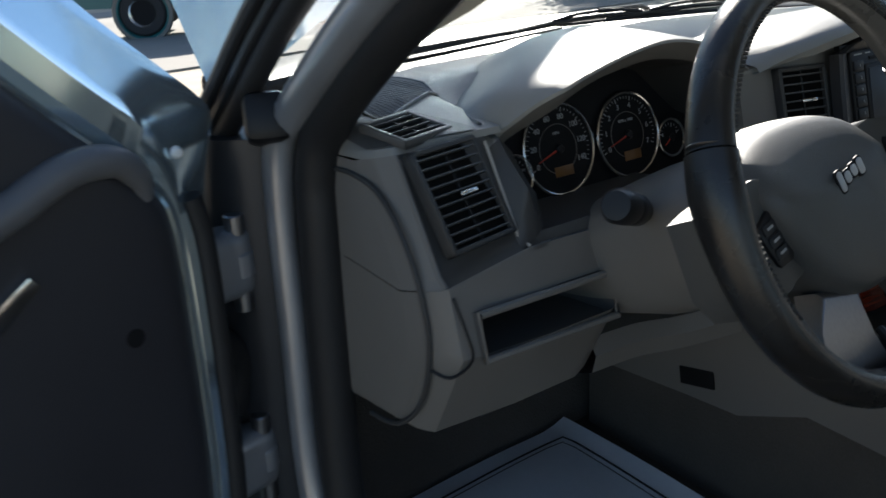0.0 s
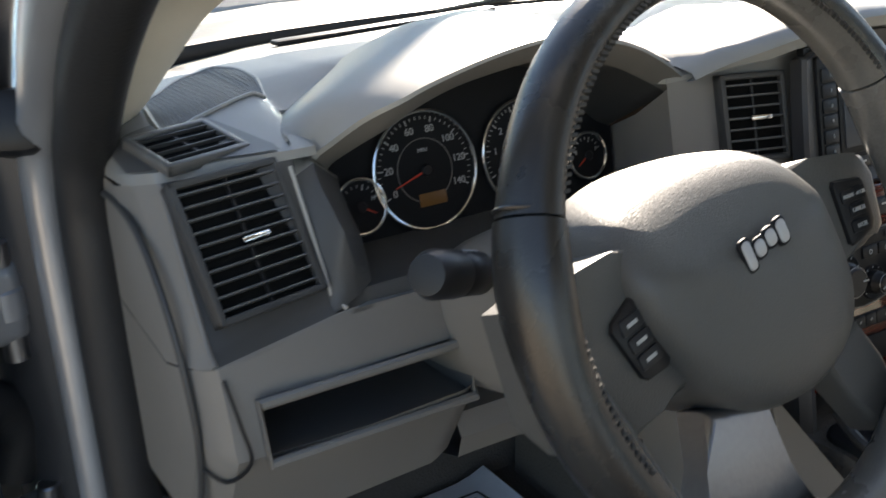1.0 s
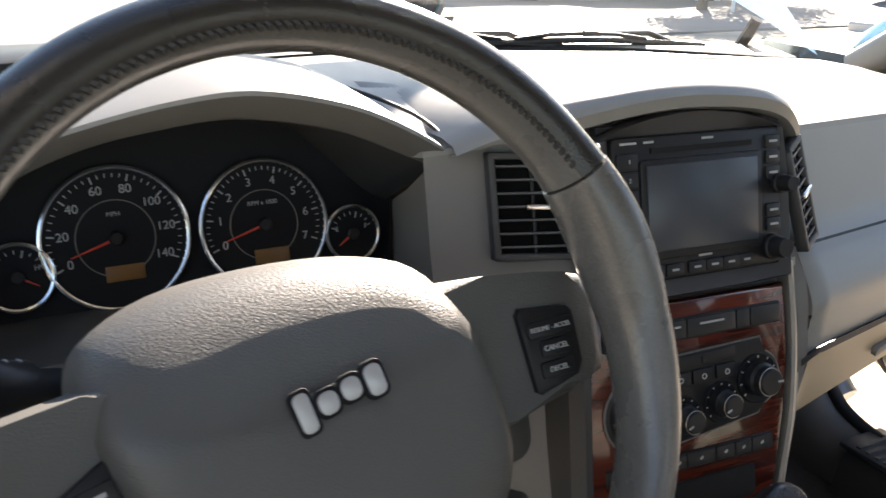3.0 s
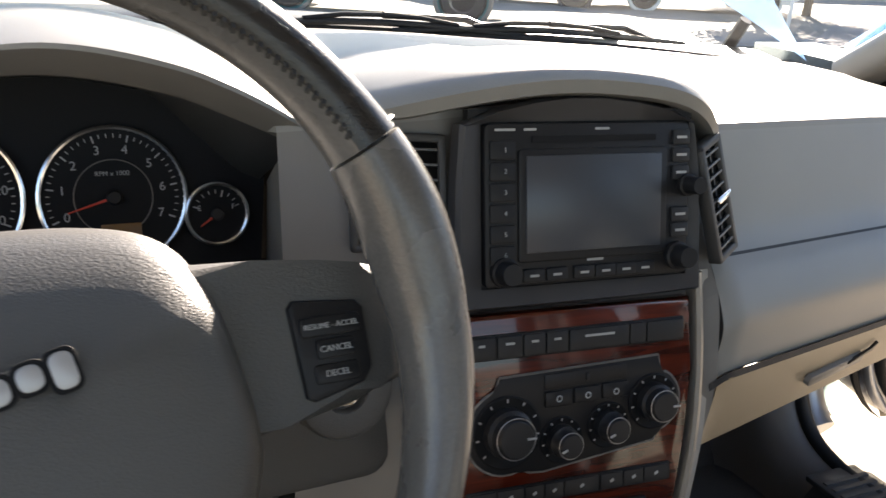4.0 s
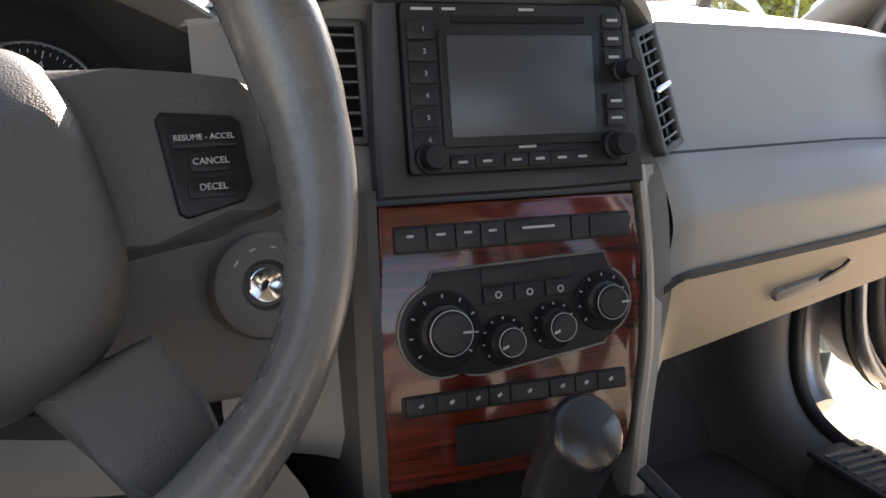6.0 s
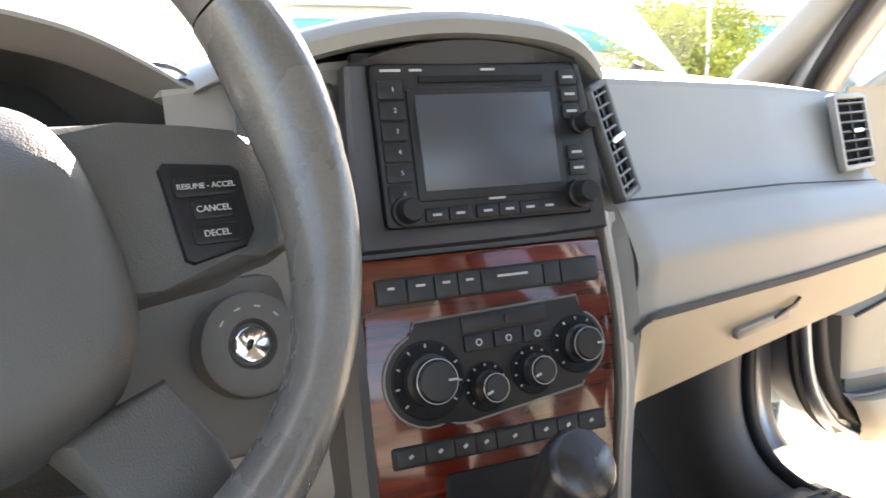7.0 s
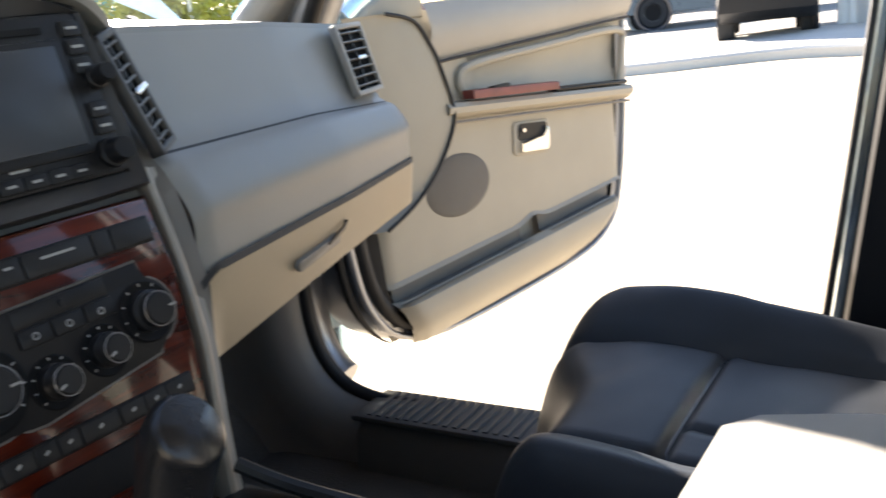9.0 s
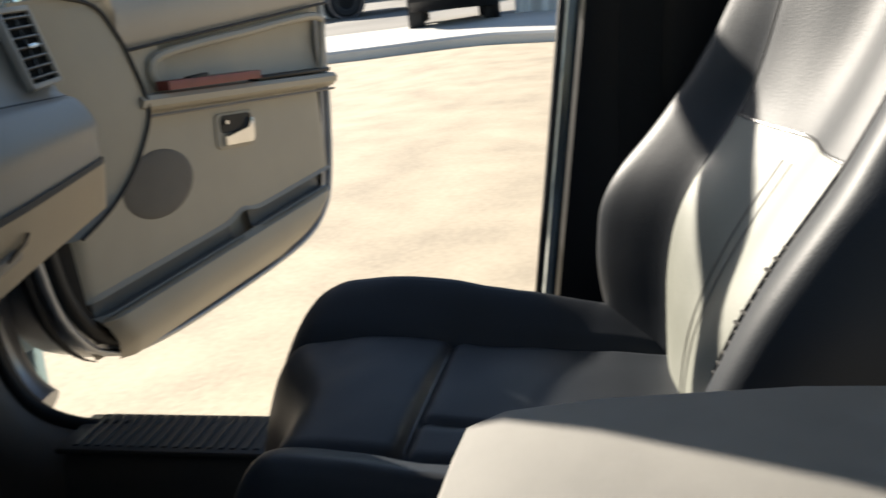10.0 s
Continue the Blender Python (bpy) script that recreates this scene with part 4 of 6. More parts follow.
# arched cap over the radio
arc = catmull([(-0.178, 0.288, 1.106), (-0.155, 0.272, 1.120), (-0.13, 0.255, 1.131), (-0.083, 0.238, 1.1445), (-0.03, 0.231, 1.153), (0.02, 0.228, 1.1545), (0.079, 0.225, 1.149), (0.115, 0.226, 1.138), (0.140, 0.232, 1.118), (0.150, 0.240, 1.10)], 5)
secs = []
for p in arc:
    w = min(1, (p.x + 0.178) / 0.06)
    secs.append([p + Vector((0, 0.20, 1.122 - p.z)), p + Vector((0, 0.10, 0.0)), p + Vector((0, 0.02, 0.003)), p + Vector((0, 0.0, 0.0)), p + Vector((0, -0.006, -0.006)), p + Vector((0, -0.005, -0.006 - 0.010 * w)), p + Vector((0, 0.004, -0.009 - 0.011 * w)), p + Vector((0, 0.03, -0.009 - 0.011 * w))])
part("stack_cap", loft(secs), M_DASHTOP, dash, "slate arched cap above the radio")

# ---- instrument cluster ----
GM = basis((-0.361, 0.387, 1.022), (1, 0, 0), (0, 0.2425, 0.970), (0, -0.970, 0.2425))
cluster = thing("instrument_cluster", "black instrument cluster with chrome-ringed dials", "instrument cluster")
cluster.matrix_world = GM
part("panel", prism([(-0.168, 0.03), (-0.13, 0.085), (-0.05, 0.108), (0.03, 0.108), (0.10, 0.085), (0.178, 0.02), (0.17, -0.07), (-0.16, -0.07)], -0.012, 0.0), M_FACE, cluster)


def dial(cx, cy, R, nums, a0, a1, needle, title, lcd):
    d = part("dial", disc(R, R, 0.003, pose(cx, cy, 0.0), 48), M_FACE, cluster, "black dial with pale figures")
    part("ring", torus(R, 0.0022, pose(cx, cy, 0.005), 56), M_CHROME, d, "thin chrome ring")
    n = (len(nums) - 1) * 5 if R > 0.04 else 8
    for k in range(n + 1):
        a = radians(a0 + (a1 - a0) * k / n)
        big = k % 5 == 0
        ln = 0.0055 if big else 0.003
        rr_ = R - 0.005 - ln / 2
        part("tick", box((ln, 0.0012 if big else 0.0007, 0.0004), pose(cx + rr_ * math.cos(a), cy + rr_ * math.sin(a), 0.0034, 0, 0, math.degrees(a))), M_INK, d)
    for k, t in enumerate(nums):
        a = radians(a0 + (a1 - a0) * k / max(1, len(nums) - 1))
        q = R - (0.0165 if R > 0.04 else 0.010)
        words(t, 0.0098 if R > 0.04 else 0.006, pose(cx + q * math.cos(a), cy + q * math.sin(a), 0.0036), M_INK, d)
    if title:
        words(title, 0.0052, pose(cx, cy + R * 0.34, 0.0036), M_INK, d)
        part("inner_ring", torus(R * 0.54, 0.0005, pose(cx, cy, 0.0035), 40, 5), M_GREY, d)
    L = R * 0.66
    a = radians(needle)
    part("needle", prism([(-0.004, -0.0012), (L, -0.0004), (L, 0.0004), (-0.004, 0.0012)], 0.005, 0.0062, pose(cx, cy, 0, 0, 0, needle)), M_RED, d, "red needle")
    part("needle_cap", disc(0.0062 if R > 0.04 else 0.004, 0.0055, 0.003, pose(cx, cy, 0.0055), 20, None, 0.001), M_BLACK, d)
    if lcd:
        part("readout", box((0.030, 0.0125, 0.001), pose(cx + 0.004, cy - R * 0.5, 0.0038), 0.0005), M_LCD, d, "dull amber readout")


dial(0.058, 0.004, 0.054, ["0", "1", "2", "3", "4", "5", "6", "7"], 202, -22, 197, "RPM x 1000", True)
dial(-0.062, 0.008, 0.056, ["0", "20", "40", "60", "80", "100", "120", "140"], 205, -25, 198, "MPH", True)
dial(0.136, -0.014, 0.0245, ["E", "F"], 160, 20, 215, "", False)
dial(-0.136, -0.012, 0.0255, ["C", "H"], 160, 20, 330, "", False)

# ---- steering column, stalk and ignition ----
WC = Vector((-0.380, 0.0345, 1.061))
WZ = Vector((0.05, -0.905, 0.42)).normalized()
WX = Vector((1, 0.05, 0.10)).normalized()
WY = WZ.cross(WX).normalized()
WX = WY.cross(WZ).normalized()
WM = basis(WC, WX, WY, WZ)
column = thing("steering_column", "grey plastic steering column shroud", "steering column")
column.matrix_world = WM
secs = []
for d, wdt, up, dn in ((-0.062, 0.075, 0.045, 0.075), (-0.085, 0.092, 0.055, 0.09), (-0.14, 0.10, 0.06, 0.10), (-0.22, 0.10, 0.058, 0.10), (-0.30, 0.09, 0.05, 0.09), (-0.36, 0.08, 0.045, 0.08)):
    secs.append([Vector((wdt * math.copysign(abs(math.cos(a)) ** 0.7, math.cos(a)), (up if math.sin(a) > 0 else dn) * math.copysign(abs(math.sin(a)) ** 0.75, math.sin(a)), d)) for a in (2 * math.pi * k / 32 for k in range(32))])
part("shroud", loft(secs, closed=True, cap=True), M_GREY, column)
im = WM.inverted() @ basis((-0.170, 0.224, 0.926), (1, 0.05, 0), (0, 0.3, 0.95), (0.02, -0.95, 0.3))
part("ignition_plate", prism(rounded(0.15, 0.125, 0.02, 4), -0.04, -0.006, im @ pose(-0.034, -0.013, 0), 0.006), M_HUB, column, "grey ignition plate")
ign = part("ignition_ring", lathe([(0.037, -0.02), (0.037, 0.012), (0.0355, 0.016), (0.032, 0.0175), (0.0175, 0.0165), (0.0145, 0.011), (0.0, 0.011)], im, 40), M_HUB, column, "grey ignition switch ring")
part("key_barrel", lathe([(0.0125, 0.010), (0.0125, 0.0155), (0.0115, 0.0165), (0.003, 0.012), (0.0, 0.012)], im, 32), M_CHROME, ign, "bright key barrel")
part("key_slot", box((0.006, 0.0016, 0.002), im @ pose(0, 0, 0.0135, 0, 0, 60)), M_FACE, ign)
for k in range(4):
    part("mark", box((0.0045, 0.0012, 0.0004), im @ pose(0.026 * math.cos(radians(140 - 32 * k)), 0.026 * math.sin(radians(140 - 32 * k)), 0.0174, 0, 0, 50 - 32 * k)), M_INK, ign)
stalk = thing("indicator_stalk", "black multifunction stalk on the steering column", "stalk")
a, b = Vector((-0.452, 0.208, 0.998)), Vector((-0.568, 0.150, 1.048))
ax = (b - a).normalized()
sm = basis(a, ax.cross(Vector((0, 0, 1))), ax.cross(ax.cross(Vector((0, 0, 1)))) * -1, ax)
L = (b - a).length
part("lever", lathe([(0.0, -0.03), (0.020, -0.03), (0.021, 0.005), (0.011, 0.012), (0.0115, L * 0.45), (0.0165, L * 0.5), (0.0165, L * 0.72), (0.0155, L * 0.73), (0.0155, L * 0.745), (0.0175, L * 0.76), (0.0175, L * 0.97), (0.014, L * 1.03), (0.0, L * 1.04)], sm, 28), M_SATIN, stalk)
for k in range(3):
    part("mark", box((0.004, 0.0012, 0.001), sm @ pose(0.0, 0.0168, L * (0.55 + 0.06 * k), -90, 0, 0)), M_INK, stalk)

# ---- steering wheel ----
wheel = thing("steering_wheel", "grey leather steering wheel with stitched rim", "steering wheel")
wheel.matrix_world = WM @ Matrix.Scale(1.08, 4)
RW = 0.180


def rim(a0, a1, material, name, r=0.0165, n=40, label="", inside=None):
    secs = []
    for k in range(n + 1):
        a = radians(a0 + (a1 - a0) * k / n)
        c = Vector((math.cos(a), math.sin(a), 0))
        grip = 1 + 0.16 * math.exp(-((min(abs((math.degrees(a) % 360) - q) for q in (14, 166)) / 12) ** 2))
        rr_ = r * grip
        deg = math.degrees(a) % 360
        swell = 0.004 * math.exp(-((min(abs(deg - 4), abs(deg - 364)) / 15) ** 2)) + 0.012 * math.exp(-(((deg - 198) / 13) ** 2)) - 0.006 * math.exp(-(((deg - 325) / 16) ** 2))
        secs.append([Vector((0, -0.004, 0)) + c * (RW + rr_ * 0.95 * math.cos(b) - swell * max(0, -math.cos(b))) + Vector((0, 0, 1.22 * rr_ * math.sin(b) - swell * 0.5 * max(0, -math.cos(b)))) for b in (2 * math.pi * j / 20 for j in range(20))])
    if inside:
        # inside of the rim gets paler leather in place of sunlight on it
        part("sunlit_band", loft([r[7:14] for r in secs]), inside, wheel, "inner rim band, leather paled as sunlit")
        return part(name, loft([r[13:] + r[:8] for r in secs]), material, wheel, label)
    return part(name, loft(secs, closed=True, cap=True), material, wheel, label)


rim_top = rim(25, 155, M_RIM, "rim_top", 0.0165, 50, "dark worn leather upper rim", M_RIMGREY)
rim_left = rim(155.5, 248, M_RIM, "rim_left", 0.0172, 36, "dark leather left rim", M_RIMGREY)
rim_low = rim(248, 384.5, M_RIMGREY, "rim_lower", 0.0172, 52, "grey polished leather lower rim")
for a0 in (25, 155):
    c = Vector((math.cos(radians(a0)), math.sin(radians(a0)), 0))
    t = Vector((-c.y, c.x, 0))
    part("seam", torus(0.0172, 0.0012, basis(c * RW, c, (0, 0, 1), t), 24, 6), M_RIM, wheel, "raised leather seam")
for a0, a1, n in ((28, 152, 84), (158, 205, 30)):
    for k in range(n):
        a = radians(a0 + (a1 - a0) * k / n)
        c = Vector((math.cos(a), math.sin(a), 0))
        q = c * (RW - 0.0094) + Vector((0, -0.004, 0.0168))
        part("stitch", box((0.0046, 0.0019, 0.0030), basis(q, c, (-c.y, c.x, 0), (0, 0, 1)) @ pose(0, 0, 0, 0, 35, 24)), M_STITCH, wheel)
hub_line = catmull([(-0.100, -0.005, 0), (-0.100, 0.03, 0), (-0.088, 0.053, 0), (-0.05, 0.067, 0), (0.0, 0.068, 0), (0.05, 0.061, 0), (0.078, 0.047, 0), (0.090, 0.015, 0), (0.097, -0.035, 0), (0.094, -0.065, 0), (0.075, -0.092, 0), (0.03, -0.108, 0), (-0.02, -0.103, 0), (-0.06, -0.080, 0), (-0.084, -0.045, 0)], 4, True)
hc = Vector((0.0, -0.02, 0))
secs = []
for d, k in ((-0.085, 1.0), (-0.036, 1.0), (-0.020, 0.975), (-0.010, 0.925), (-0.004, 0.85), (-0.001, 0.72), (0.001, 0.6), (0.002, 0.45), (0.003, 0.3)):
    secs.append([hc + (p - hc) * k + Vector((0, 0, d - (0.50 * max(0, p.y * k - 0.012) + 4.5 * max(0, p.y * k - 0.012) ** 2) * (d > -0.04))) for p in hub_line])
hub = part("airbag_cover", loft(secs, closed=True, cap=True), M_HUB, wheel, "grey grained airbag cover")
# badge: plain bright shapes in the emblem's place
bmx = pose(0.0015, 0.003, 0.0022, 0, 0, 8)
badge = part("badge", prism(rounded(0.048, 0.010, 0.004, 3), -0.002, 0.0004, bmx), M_HUB, hub, "grey badge ground")
for x, w, h, dy in ((-0.0185, 0.0078, 0.0185, -0.001), (-0.0068, 0.0098, 0.0105, -0.0015), (0.0056, 0.0098, 0.0105, -0.0005), (0.0178, 0.0092, 0.0150, -0.002)):
    part("badge_edge", prism(rounded(w + 0.0034, h + 0.0034, w * 0.45, 4), -0.001, 0.0010, bmx @ pose(x, dy, 0), 0.0004), M_FACE, badge, "dark edge of the shape")
    part("badge_shape", prism(rounded(w, h, w * 0.40, 4), 0.0010, 0.0020, bmx @ pose(x, dy, 0), 0.0006), M_BADGE, badge, "satin silver shape")
part("horn_mark", prism([(-0.004, -0.0015), (0.002, -0.003), (0.002, 0.003), (-0.004, 0.0015)], 0.0, 0.0014, pose(0.014, -0.031, 0.0012)), M_DASH, hub)
part("mark", box((0.016, 0.008, 0.0016), pose(0.022, -0.076, -0.002), 0.0002), M_DASH, hub)


def spoke(name, pts, d0, d1, material, label=""):
    return part(name, prism(pts, d0, d1, None, 0.007, seg=3), material, wheel, label)


sp_r = spoke("spoke", [(0.070, 0.036), (0.108, 0.031), (0.140, 0.025), (0.160, 0.020), (0.172, 0.016), (0.178, 0.0), (0.172, -0.040), (0.158, -0.042), (0.145, -0.046), (0.108, -0.048), (0.070, -0.052)], -0.060, -0.026, M_HUB, "grey right spoke")
sp_l = spoke("spoke", [(-0.070, 0.032), (-0.100, 0.034), (-0.132, 0.032), (-0.152, 0.030), (-0.172, 0.026), (-0.176, -0.040), (-0.160, -0.066), (-0.128, -0.072), (-0.100, -0.064), (-0.070, -0.060)], -0.060, -0.021, M_HUB, "grey left spoke")
spoke("lower_spoke", [(-0.069, -0.080), (-0.008, -0.098), (-0.020, -0.140), (-0.015, -0.158), (0.012, -0.182), (-0.040, -0.176), (-0.105, -0.146), (-0.078, -0.115)], -0.045, -0.020, M_STEEL, "metallic lower spoke")
spoke("lower_spoke", [(0.045, -0.098), (0.098, -0.085), (0.114, -0.117), (0.118, -0.140), (0.085, -0.165), (0.066, -0.130)], -0.045, -0.020, M_HUB, "grey lower spoke")
pod = part("switch_pod", prism([(0.1195, 0.0055), (0.1225, 0.0085), (0.153, 0.0030), (0.1565, -0.001), (0.1555, -0.030), (0.150, -0.0365), (0.124, -0.0400), (0.1205, -0.0375)], -0.027, -0.0225, None, 0.002), M_BLACK, sp_r, "black cruise control switches")
for txt, x, y, w in (("RESUME - ACCEL", 0.1380, -0.0060, 0.030), ("CANCEL", 0.1385, -0.0170, 0.019), ("DECEL", 0.1370, -0.0285, 0.022)):
    key = part("key", prism(rounded(w, 0.0092, 0.002, 2), -0.0225, -0.0212, pose(x, y, 0, 0, 0, -5), 0.0007), M_BLACK, pod)
    words(txt, 0.0036 if len(txt) > 8 else 0.0042, pose(x, y, -0.0209, 0, 0, -5), M_INK, pod)
pod = part("switch_pod", prism([(-0.095, 0.004), (-0.083, -0.037), (-0.087, -0.042), (-0.105, -0.043), (-0.109, -0.040), (-0.1205, -0.008), (-0.118, -0.003), (-0.099, 0.006)], -0.022, -0.0175, None, 0.002), M_BLACK, sp_l, "black cruise control switches")
for k in range(3):
    kx, ky = -0.1055 + 0.0030 * k, -0.0075 - 0.0115 * k
    part("key", prism(rounded(0.019, 0.0098, 0.002, 2), -0.0175, -0.0162, pose(kx, ky, 0, 0, 0, 8), 0.0008), M_SATIN, pod)
    part("mark", box((0.009, 0.0022, 0.0004), pose(kx, ky, -0.0160, 0, 0, 8)), M_INK, pod)

# ---- centre stack ----
SM = basis((0.018, 0.186, 0.891), (0.998, -0.063, 0), (0.016, 0.243, 0.970), (-0.061, -0.968, 0.243))
stack = thing("centre_stack", "dark fascia round the radio with wood below", "centre stack")
stack.matrix_world = SM
bez = [Vector((x, y, 0)) for x, y in ((-0.111, 0.093), (-0.111, 0.14), (-0.109, 0.19), (-0.106, 0.228), (-0.08, 0.238), (-0.05, 0.2445), (-0.02, 0.248), (0.01, 0.248), (0.04, 0.2445), (0.07, 0.238), (0.092, 0.228), (0.097, 0.19), (0.099, 0.14), (0.100, 0.095), (0.05, 0.0935), (0.0, 0.093), (-0.05, 0.093))]
bm = loft([[Vector((p.x, p.y, 0.0)) for p in bez], [Vector((p.x, p.y, 0.014)) for p in bez], [Vector((-0.002 + (p.x + 0.002) * 0.97, 0.168 + (p.y - 0.168) * 0.97, 0.018)) for p in bez], [Vector((-0.001 + max(-0.0885, min(0.0885, p.x)), 0.1685 + max(-0.0605, min(0.0605, p.y - 0.1685)), 0.013)) for p in bez]], closed=True)
part("radio_bezel", bm, M_CHARCOAL, stack, "charcoal bezel round the radio")
part("bezel_back", box((0.19, 0.14, 0.008), pose(-0.003, 0.168, 0.006)), M_BLACK, stack)
wood = [(-0.112, 0.089), (0.093, 0.089), (0.094, 0.03), (0.088, -0.03), (0.078, -0.085), (0.073, -0.112), (-0.118, -0.112), (-0.116, 0.0)]
part("wood_panel", prism(wood, 0.0, 0.014, None, 0.004, seg=3), M_WOOD, stack, "glossy red-brown wood veneer panel")
edge_r = catmull([(0.102, 0.108, 0.008), (0.104, 0.04, 0.010), (0.100, -0.03, 0.010), (0.088, -0.095, 0.008), (0.080, -0.16, 0.004), (0.076, -0.24, 0.0)], 6)
part("trim_strip", loft([[p + Vector((dx, 0, dz)) for dx, dz in ((-0.006, 0.0), (-0.0055, 0.006), (-0.003, 0.008), (0.000, 0.007), (0.004, 0.001), (0.005, -0.02), (0.0, -0.03))] for p in edge_r], closed=True, cap=True), M_BEZEL, stack, "bronze-grey curved trim strip")
edge_r2 = [p + Vector((0.0095, 0, -0.010)) for p in edge_r]
part("side_cheek", loft([[p + Vector((dx, 0, dz)) for dx, dz in ((-0.006, 0.004), (0.006, 0.004), (0.020, -0.02), (0.03, -0.09))] for p in edge_r2]), M_TAUPE, stack, "taupe side cheek")
edge_l = catmull([(-0.118, 0.10, 0.006), (-0.121, 0.0, 0.008), (-0.122, -0.10, 0.006), (-0.12, -0.22, 0.0)], 6)
# left cheek is darker than the right one: shade put into its colour
part("side_cheek", loft([[p + Vector((dx, 0, dz)) for dx, dz in ((0.006, 0.006), (-0.002, 0.008), (-0.012, 0.0), (-0.03, -0.09))] for p in edge_l]), M_DASH, stack, "side cheek darkened for shade")

radio = thing("car_radio", "black car radio with a large blank display", "radio")
radio.matrix_world = SM
rb = part("body", prism(rounded(0.174, 0.119, 0.004, 2, -0.001, 0.1685), 0.004, 0.0165, None, 0.002), M_BLACK, radio)
part("display_frame", prism(rounded(0.127, 0.083, 0.003, 2, 0.0015, 0.168), 0.0165, 0.0185, None, 0.0015), M_BLACK, radio)
part("display", box((0.115, 0.071, 0.002), pose(0.0015, 0.169, 0.0187), 0.0006), M_SCREEN, radio, "dark glossy blank display")
part("disc_slot", box((0.105, 0.0045, 0.002), pose(0.002, 0.2165, 0.0167)), M_FACE, radio, "narrow disc slot")
for k in range(6):
    key = part("key", prism(rounded(0.020, 0.0135, 0.0015, 2, -0.0745, 0.209 - 0.0152 * k), 0.0165, 0.0186, None, 0.0008), M_BLACK, radio)
    words(str(k + 1), 0.005, pose(-0.0725, 0.209 - 0.0152 * k, 0.0189), M_INK, key)
for k in range(5):
    key = part("key", prism(rounded(0.0155, 0.0115, 0.0015, 2, 0.0775, 0.216 - 0.0135 * k if k < 3 else 0.1565 - 0.0125 * (k - 3)), 0.0165, 0.0186, None, 0.0008), M_SATIN, radio)
    part("mark", box((0.009, 0.002, 0.0004), pose(0.0775, 0.216 - 0.0135 * k if k < 3 else 0.1565 - 0.0125 * (k - 3), 0.0188)), M_INK, key)
for k, x in enumerate((-0.049, -0.030, -0.007, 0.0115, 0.0295, 0.0465)):
    key = part("key", prism(rounded(0.0178, 0.010, 0.0015, 2, x, 0.1165), 0.0165, 0.0186, None, 0.0008), M_BLACK, radio)
    part("mark", box((0.007, 0.0018, 0.0004), pose(x, 0.1165, 0.0188)), M_INK, key)
for x, y, w in ((-0.072, 0.2235, 0.016), (-0.052, 0.2235, 0.010), (0.008, 0.2235, 0.012), (-0.074, 0.1345, 0.014), (0.003, 0.1255, 0.014), (0.0775, 0.1395, 0.010)):
    part("mark", box((w, 0.0018, 0.0004), pose(x, y, 0.0167)), M_INK, radio)


def knob(name, x, y, r, depth, m, parent, z=0.0165, bright=False):
    k = part(name, lathe([(0, 0), (r * 1.22, 0), (r * 1.2, depth * 0.25), (r, depth * 0.3), (r * 0.93, depth * 0.9), (r * 0.85, depth), (0.0, depth)], m @ pose(x, y, z), 32), M_BLACK, parent, "black turning knob")
    return k


ID = Matrix.Identity(4)
knob("knob", -0.073, 0.1205, 0.0092, 0.016, ID, radio)
knob("knob", 0.0755, 0.124, 0.0092, 0.018, ID, radio)
knob("knob", 0.0835, 0.179, 0.0072, 0.019, ID, radio)

# ---- heater panel and switch rows ----
row = thing("switch_row", "dark row of push switches in the wood panel", "switches")
row.matrix_world = SM
part("base", prism(rounded(0.189, 0.0195, 0.002, 2, -0.0085, 0.0645), 0.012, 0.0155, None, 0.001), M_BLACK, row)
for x, w, mark in ((-0.0915, 0.022, 0.005), (-0.0685, 0.020, 0.007), (-0.048, 0.018, 0.006), (-0.029, 0.018, 0.006), (0.0075, 0.052, 0.026), (0.042, 0.014, 0), (0.067, 0.033, 0)):
    key = part("key", prism(rounded(w, 0.0165, 0.0012, 2, x, 0.0645), 0.0155, 0.0176, None, 0.0008), M_SATIN, row)
    if mark:
        part("mark", box((mark, 0.0018, 0.0004), pose(x, 0.067, 0.0178)), M_INK, key)
low = thing("switch_row", "dark lower row of seat heater switches", "switches")
low.matrix_world = SM
part("base", prism(rounded(0.180, 0.0155, 0.002, 2, -0.0145, -0.0525), 0.012, 0.0155, None, 0.001), M_BLACK, low)
for x, w in ((-0.091, 0.022), (-0.068, 0.022), (-0.048, 0.016), (-0.031, 0.016), (-0.007, 0.03), (0.020, 0.02), (0.040, 0.018), (0.061, 0.022)):
    key = part("key", prism(rounded(w, 0.013, 0.0012, 2, x, -0.0525), 0.0155, 0.0172, None, 0.0008), M_SATIN, low)
    part("mark", box((0.0035, 0.0022, 0.0004), pose(x, -0.052, 0.0174, 0, 0, 30)), M_INK, key)
heater = thing("heater_panel", "dark heater panel with four turning knobs", "heater controls")
heater.matrix_world = SM
hp_line = [(-0.077, 0.041), (0.062, 0.045), (0.064, 0.031)] + [(0.057 + 0.0255 * math.cos(radians(a)), 0.008 + 0.0255 * math.sin(radians(a))) for a in range(62, -80, -14)] + [(0.058, -0.024), (-0.040, -0.036), (-0.052, -0.035)] + [(-0.071 + 0.0335 * math.cos(radians(a)), -0.001 + 0.0335 * math.sin(radians(a))) for a in range(292, 108, -14)] + [(-0.080, 0.032)]
part("base", prism(hp_line, 0.012, 0.0165, None, 0.0015), M_BLACK, heater)
part("base_edge", tube([(x, y, 0.0155) for x, y in hp_line + hp_line[:2]], 0.0011, 6), M_GREY, heater, "thin pale edge")
